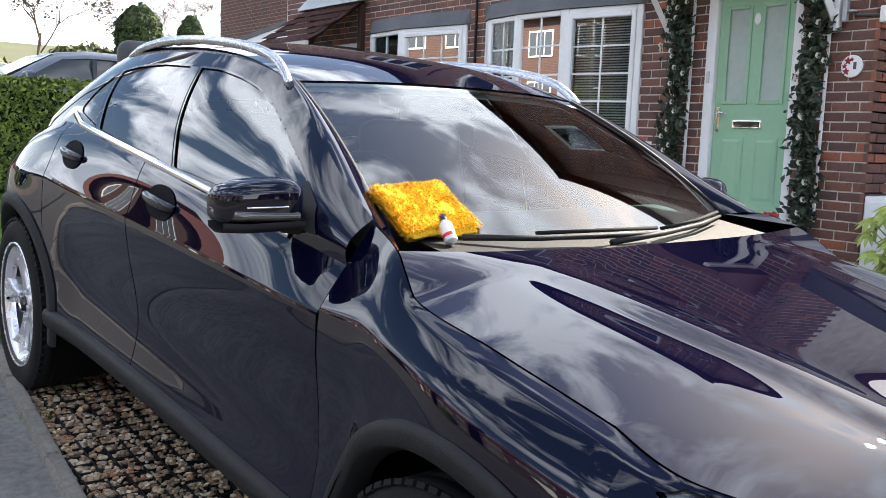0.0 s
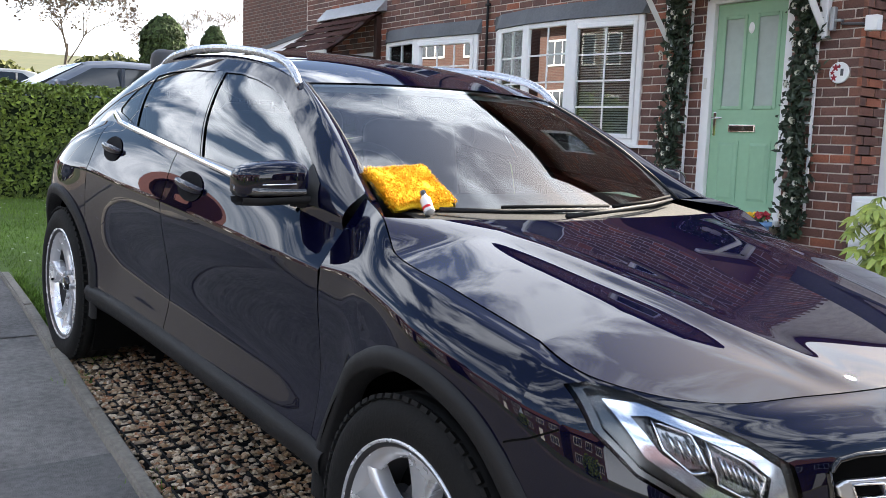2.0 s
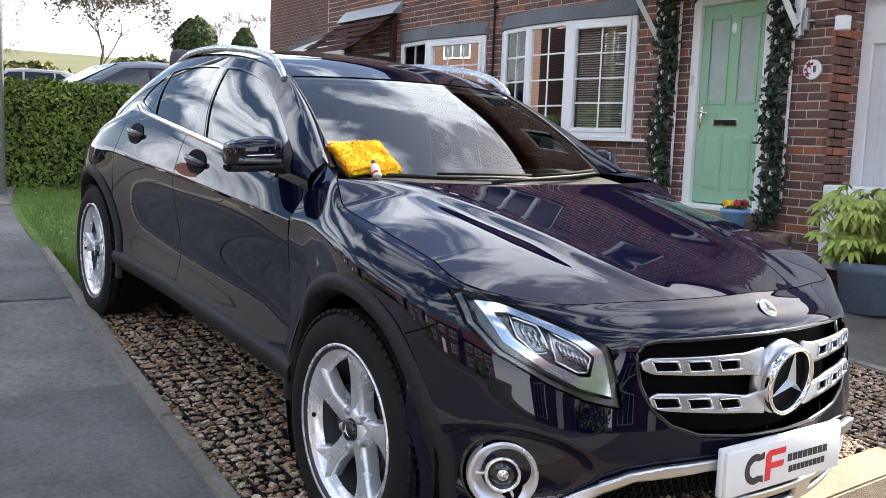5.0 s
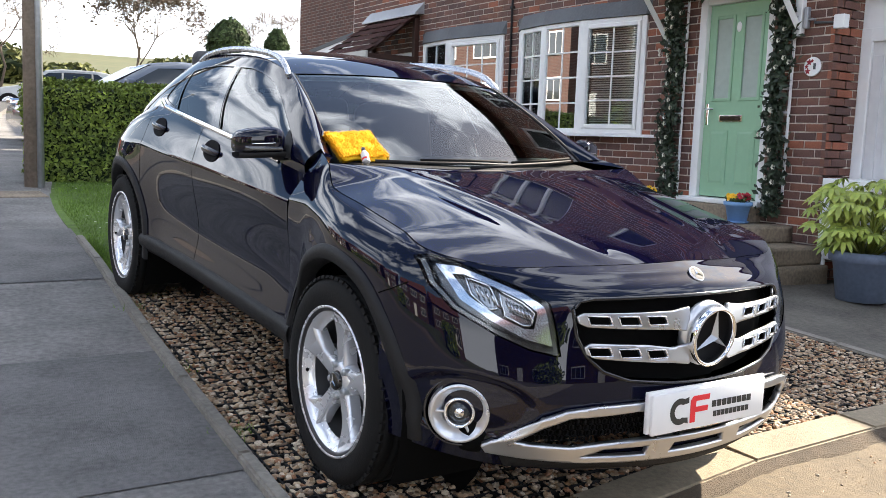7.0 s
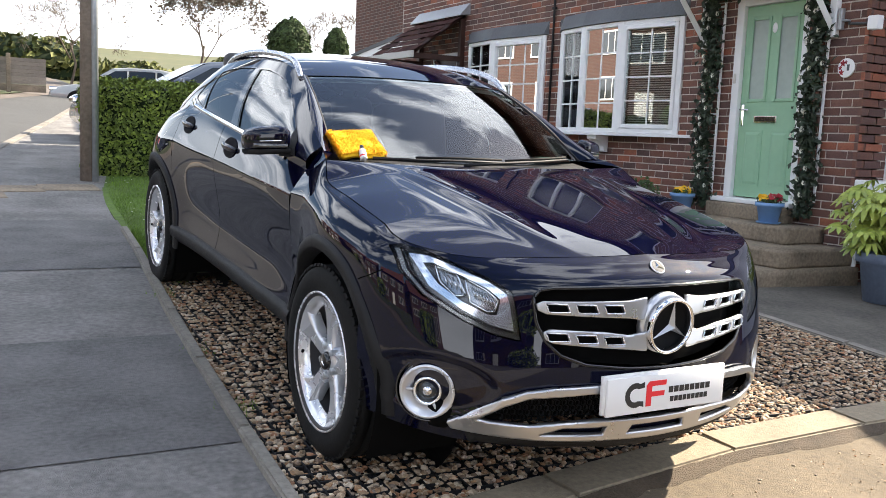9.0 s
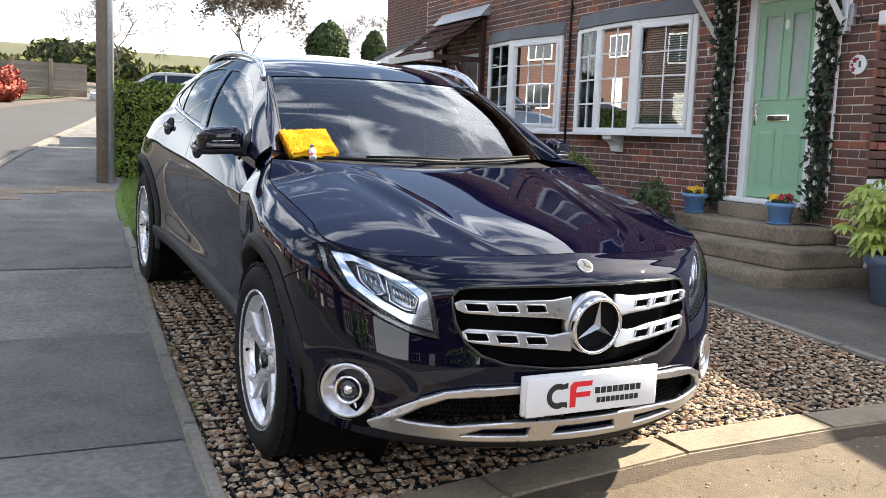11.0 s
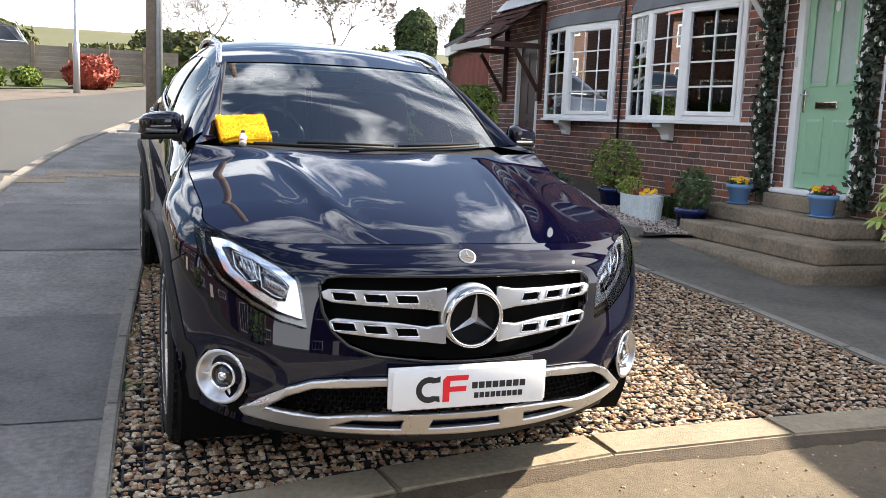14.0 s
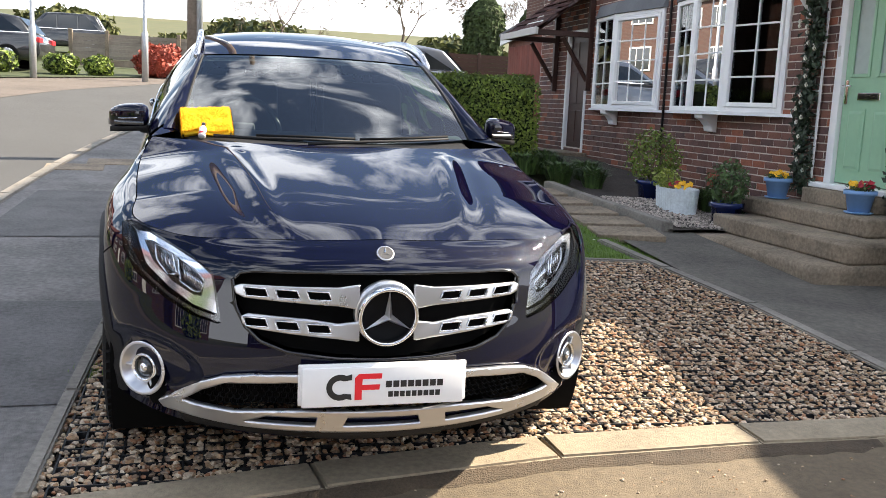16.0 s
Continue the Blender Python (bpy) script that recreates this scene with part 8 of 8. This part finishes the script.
rng = np.random.default_rng(77)
spots = []
while len(spots) < 46000:
    x, y = rng.uniform(-1.10, 2.98), rng.uniform(-0.65, 2.75)
    if in_bay(x, y):
        fx, fy = (x / cell) % 1, (y / cell) % 1
        if min(fx, 1 - fx, fy, 1 - fy) > 0.12 or rng.uniform() < 0.12:
            spots.append((x, y))
pebbles("gravel", spots, 0.0128, 0.002, M["stone"], "mixed tan, white and brown gravel in the parking bay", 5)
spots = [(rng.uniform(3.52, 4.4), rng.uniform(4.0, 5.6)) for k in range(2600)]
pebbles("chippings", spots, 0.013, 0.035, M["pale_stone"], "pale stone chippings in the flower bed", 6)
spots = [(rng.uniform(-1.0, 6), -0.66 + 0.06 * rng.uniform(-1, 6) - abs(rng.normal(0, 0.5))) for k in range(900)]
pebbles("loose_grit", [(x, min(y, curve_at([(-1.1, -0.86), (-0.157, -0.69), (0.735, -0.53), (1.6, -0.455), (7, -0.33)], x))) for x, y in spots], 0.006, -0.012, M["stone"], "loose grit scattered along the road edge", 7)


# ---- grass ----
def blades(name, spots, h, w, mat, label, seed):
    rng = np.random.default_rng(seed)
    n = len(spots)
    P = np.array([(x, y, ground_z(x, y) - 0.015) for x, y in spots])
    a = rng.uniform(0, math.tau, n)
    d = np.stack([np.cos(a), np.sin(a), 0 * a], -1)
    t = np.stack([rng.normal(0, 0.4, n), rng.normal(0, 0.4, n), np.ones(n)], -1) * (h * rng.uniform(0.5, 1.3, (n, 1)))
    V = np.stack([P - d * w, P + d * w, P + t], 1).reshape(-1, 3)
    F = np.arange(3 * n).reshape(-1, 3)
    me = bpy.data.meshes.new(name)
    me.from_pydata(V.tolist(), [], F.tolist())
    me.materials.append(mat)
    me.update()
    return tagged(new(name, me), label, "grass", kind="stuff")


spots = []
while len(spots) < 70000:
    x, y = rng.uniform(-0.98, 2.8), 2.72 + 5.3 * rng.uniform(0, 1) ** 1.2
    if x > curve_at([(2.6, -0.87), (3.7, -0.83), (6.9, -0.64), (9, -0.2)], y):
        spots.append((x, y))
blades("grass", spots, 0.034, 0.0026, M["grass"], "short mown green grass", 9)
spots = [(-0.85 + 0.05 * (y - 3.5) + abs(rng.normal(0, 0.03)), y) for y in rng.uniform(2.8, 4.4, 2000)]
for cx, cy, m_ in ((-1.02, 0.46, 150), (-0.98, 1.25, 60), (-0.94, 2.35, 120), (-0.80, 2.66, 400)):
    spots += [(cx + rng.normal(0, 0.035), cy + rng.normal(0, 0.06)) for k in range(m_)]
blades("weeds", spots, 0.035, 0.004, M["grass"], "tufts of grass along the edging", 10)
spots = [(rng.uniform(-0.8, 2.5), rng.uniform(3.0, 7.7)) for k in range(160)]
bm = bmesh.new()
for x, y in spots:
    bmesh.ops.create_circle(bm, cap_ends=True, segments=6, radius=0.010, matrix=Matrix.Translation((x, y, ground_z(x, y) + 0.035)))
tagged(part("daisies", bm, M["white_petal"]), "small white daisies in the lawn", "flowers", kind="stuff")


# ---- brickwork ----
COURSE, BRICK_L, JOINT = 0.0775, 0.2295, 0.011
brick_meshes = []
for k in range(6):
    rr = random.Random(k)
    bm = box(-0.006, 0.06, 0, BRICK_L - JOINT, 0, COURSE - JOINT)
    for v in bm.verts:
        v.co += Vector((rr.uniform(-0.002, 0.002), rr.uniform(-0.0025, 0.0025), rr.uniform(-0.002, 0.002)))
    front_edges = [e for e in bm.edges if all(v.co.x < 0 for v in e.verts)]
    bmesh.ops.bevel(bm, geom=front_edges, offset=0.003, segments=1, affect="EDGES")
    me = bpy.data.meshes.new("brick")
    bm.to_mesh(me)
    bm.free()
    me.materials.append(M["brick_piece"])
    brick_meshes.append(me)
rr = random.Random(3)
rest_v, rest_f = [], []
picked = 0


def free(y0, y1, z0, z1):
    return not any(y0 < b - 0.001 and y1 > a + 0.001 and z0 < d - 0.001 and z1 > c + 0.001 for a, b, c, d in OPENINGS)


def add_rest(x, y0, y1, z0, z1, face="x"):
    j = lambda s=0.0022: rr.uniform(-s, s)
    k = len(rest_v)
    out = j(0.0018)
    for dx_, e in ((-0.006 + out, 0.003), (-0.003 + out, 0.0), (0.03, 0.0)):
        for yy, zz in ((y0 + e, z0 + e), (y1 - e, z0 + e), (y1 - e, z1 - e), (y0 + e, z1 - e)):
            rest_v.append((x + dx_, yy + j(), zz + j()) if face == "x" else (yy + j(), x + dx_, zz + j()))
    rest_f.append((k, k + 3, k + 2, k + 1) if face == "x" else (k, k + 1, k + 2, k + 3))
    for lv in (0, 4):
        for q in range(4):
            a, b = k + lv + q, k + lv + (q + 1) % 4
            rest_f.append((a, b, b + 4, a + 4) if face == "x" else (b, a, a + 4, b + 4))


wall_ob = next(o for o in house.children if o.name.startswith("wall"))
for row in range(77):
    z0 = -0.20 + row * COURSE
    z1 = z0 + COURSE - JOINT
    y = 2.352 - (BRICK_L / 2 if row % 2 else 0)
    while y < 11.88:
        y0, y1 = max(y, 2.352), min(y + BRICK_L - JOINT, 11.88)
        y += BRICK_L
        if y1 - y0 < 0.03:
            continue
        # cut bricks at openings
        pieces = [(y0, y1)]
        for a, b, c, d in OPENINGS:
            if z0 < d - 0.02 and z1 > c + 0.02:
                pieces = [q for p in pieces for q in ((p[0], min(p[1], a)), (max(p[0], b), p[1])) if q[1] - q[0] > 0.025]
        for a, b in pieces:
            whole = abs((b - a) - (BRICK_L - JOINT)) < 1e-6
            if whole and picked < 300 and a < 4.9 and 0.2 < z0 < 2.75:
                ob = new("brick", rr.choice(brick_meshes))
                ob.parent = wall_ob
                ob.location = Vector((WALL_X + 0.012, a, z0)) - H0
                picked += 1
            else:
                add_rest(WALL_X + 0.012, a, b, z0, z1)
    # return face at the house corner
    x = WALL_X - (BRICK_L / 2 if row % 2 == 0 else 0)
    while x < WALL_X + 1.2:
        x0, x1 = max(x, WALL_X), x + BRICK_L - JOINT
        x += BRICK_L
        if x1 - x0 > 0.03:
            add_rest(2.362, x0, x1, z0, z1, "y")
rest = raw_part("brickwork", [Vector(v) - H0 for v in rest_v], rest_f, M["brick"], house)
tagged(rest, kind="stuff")
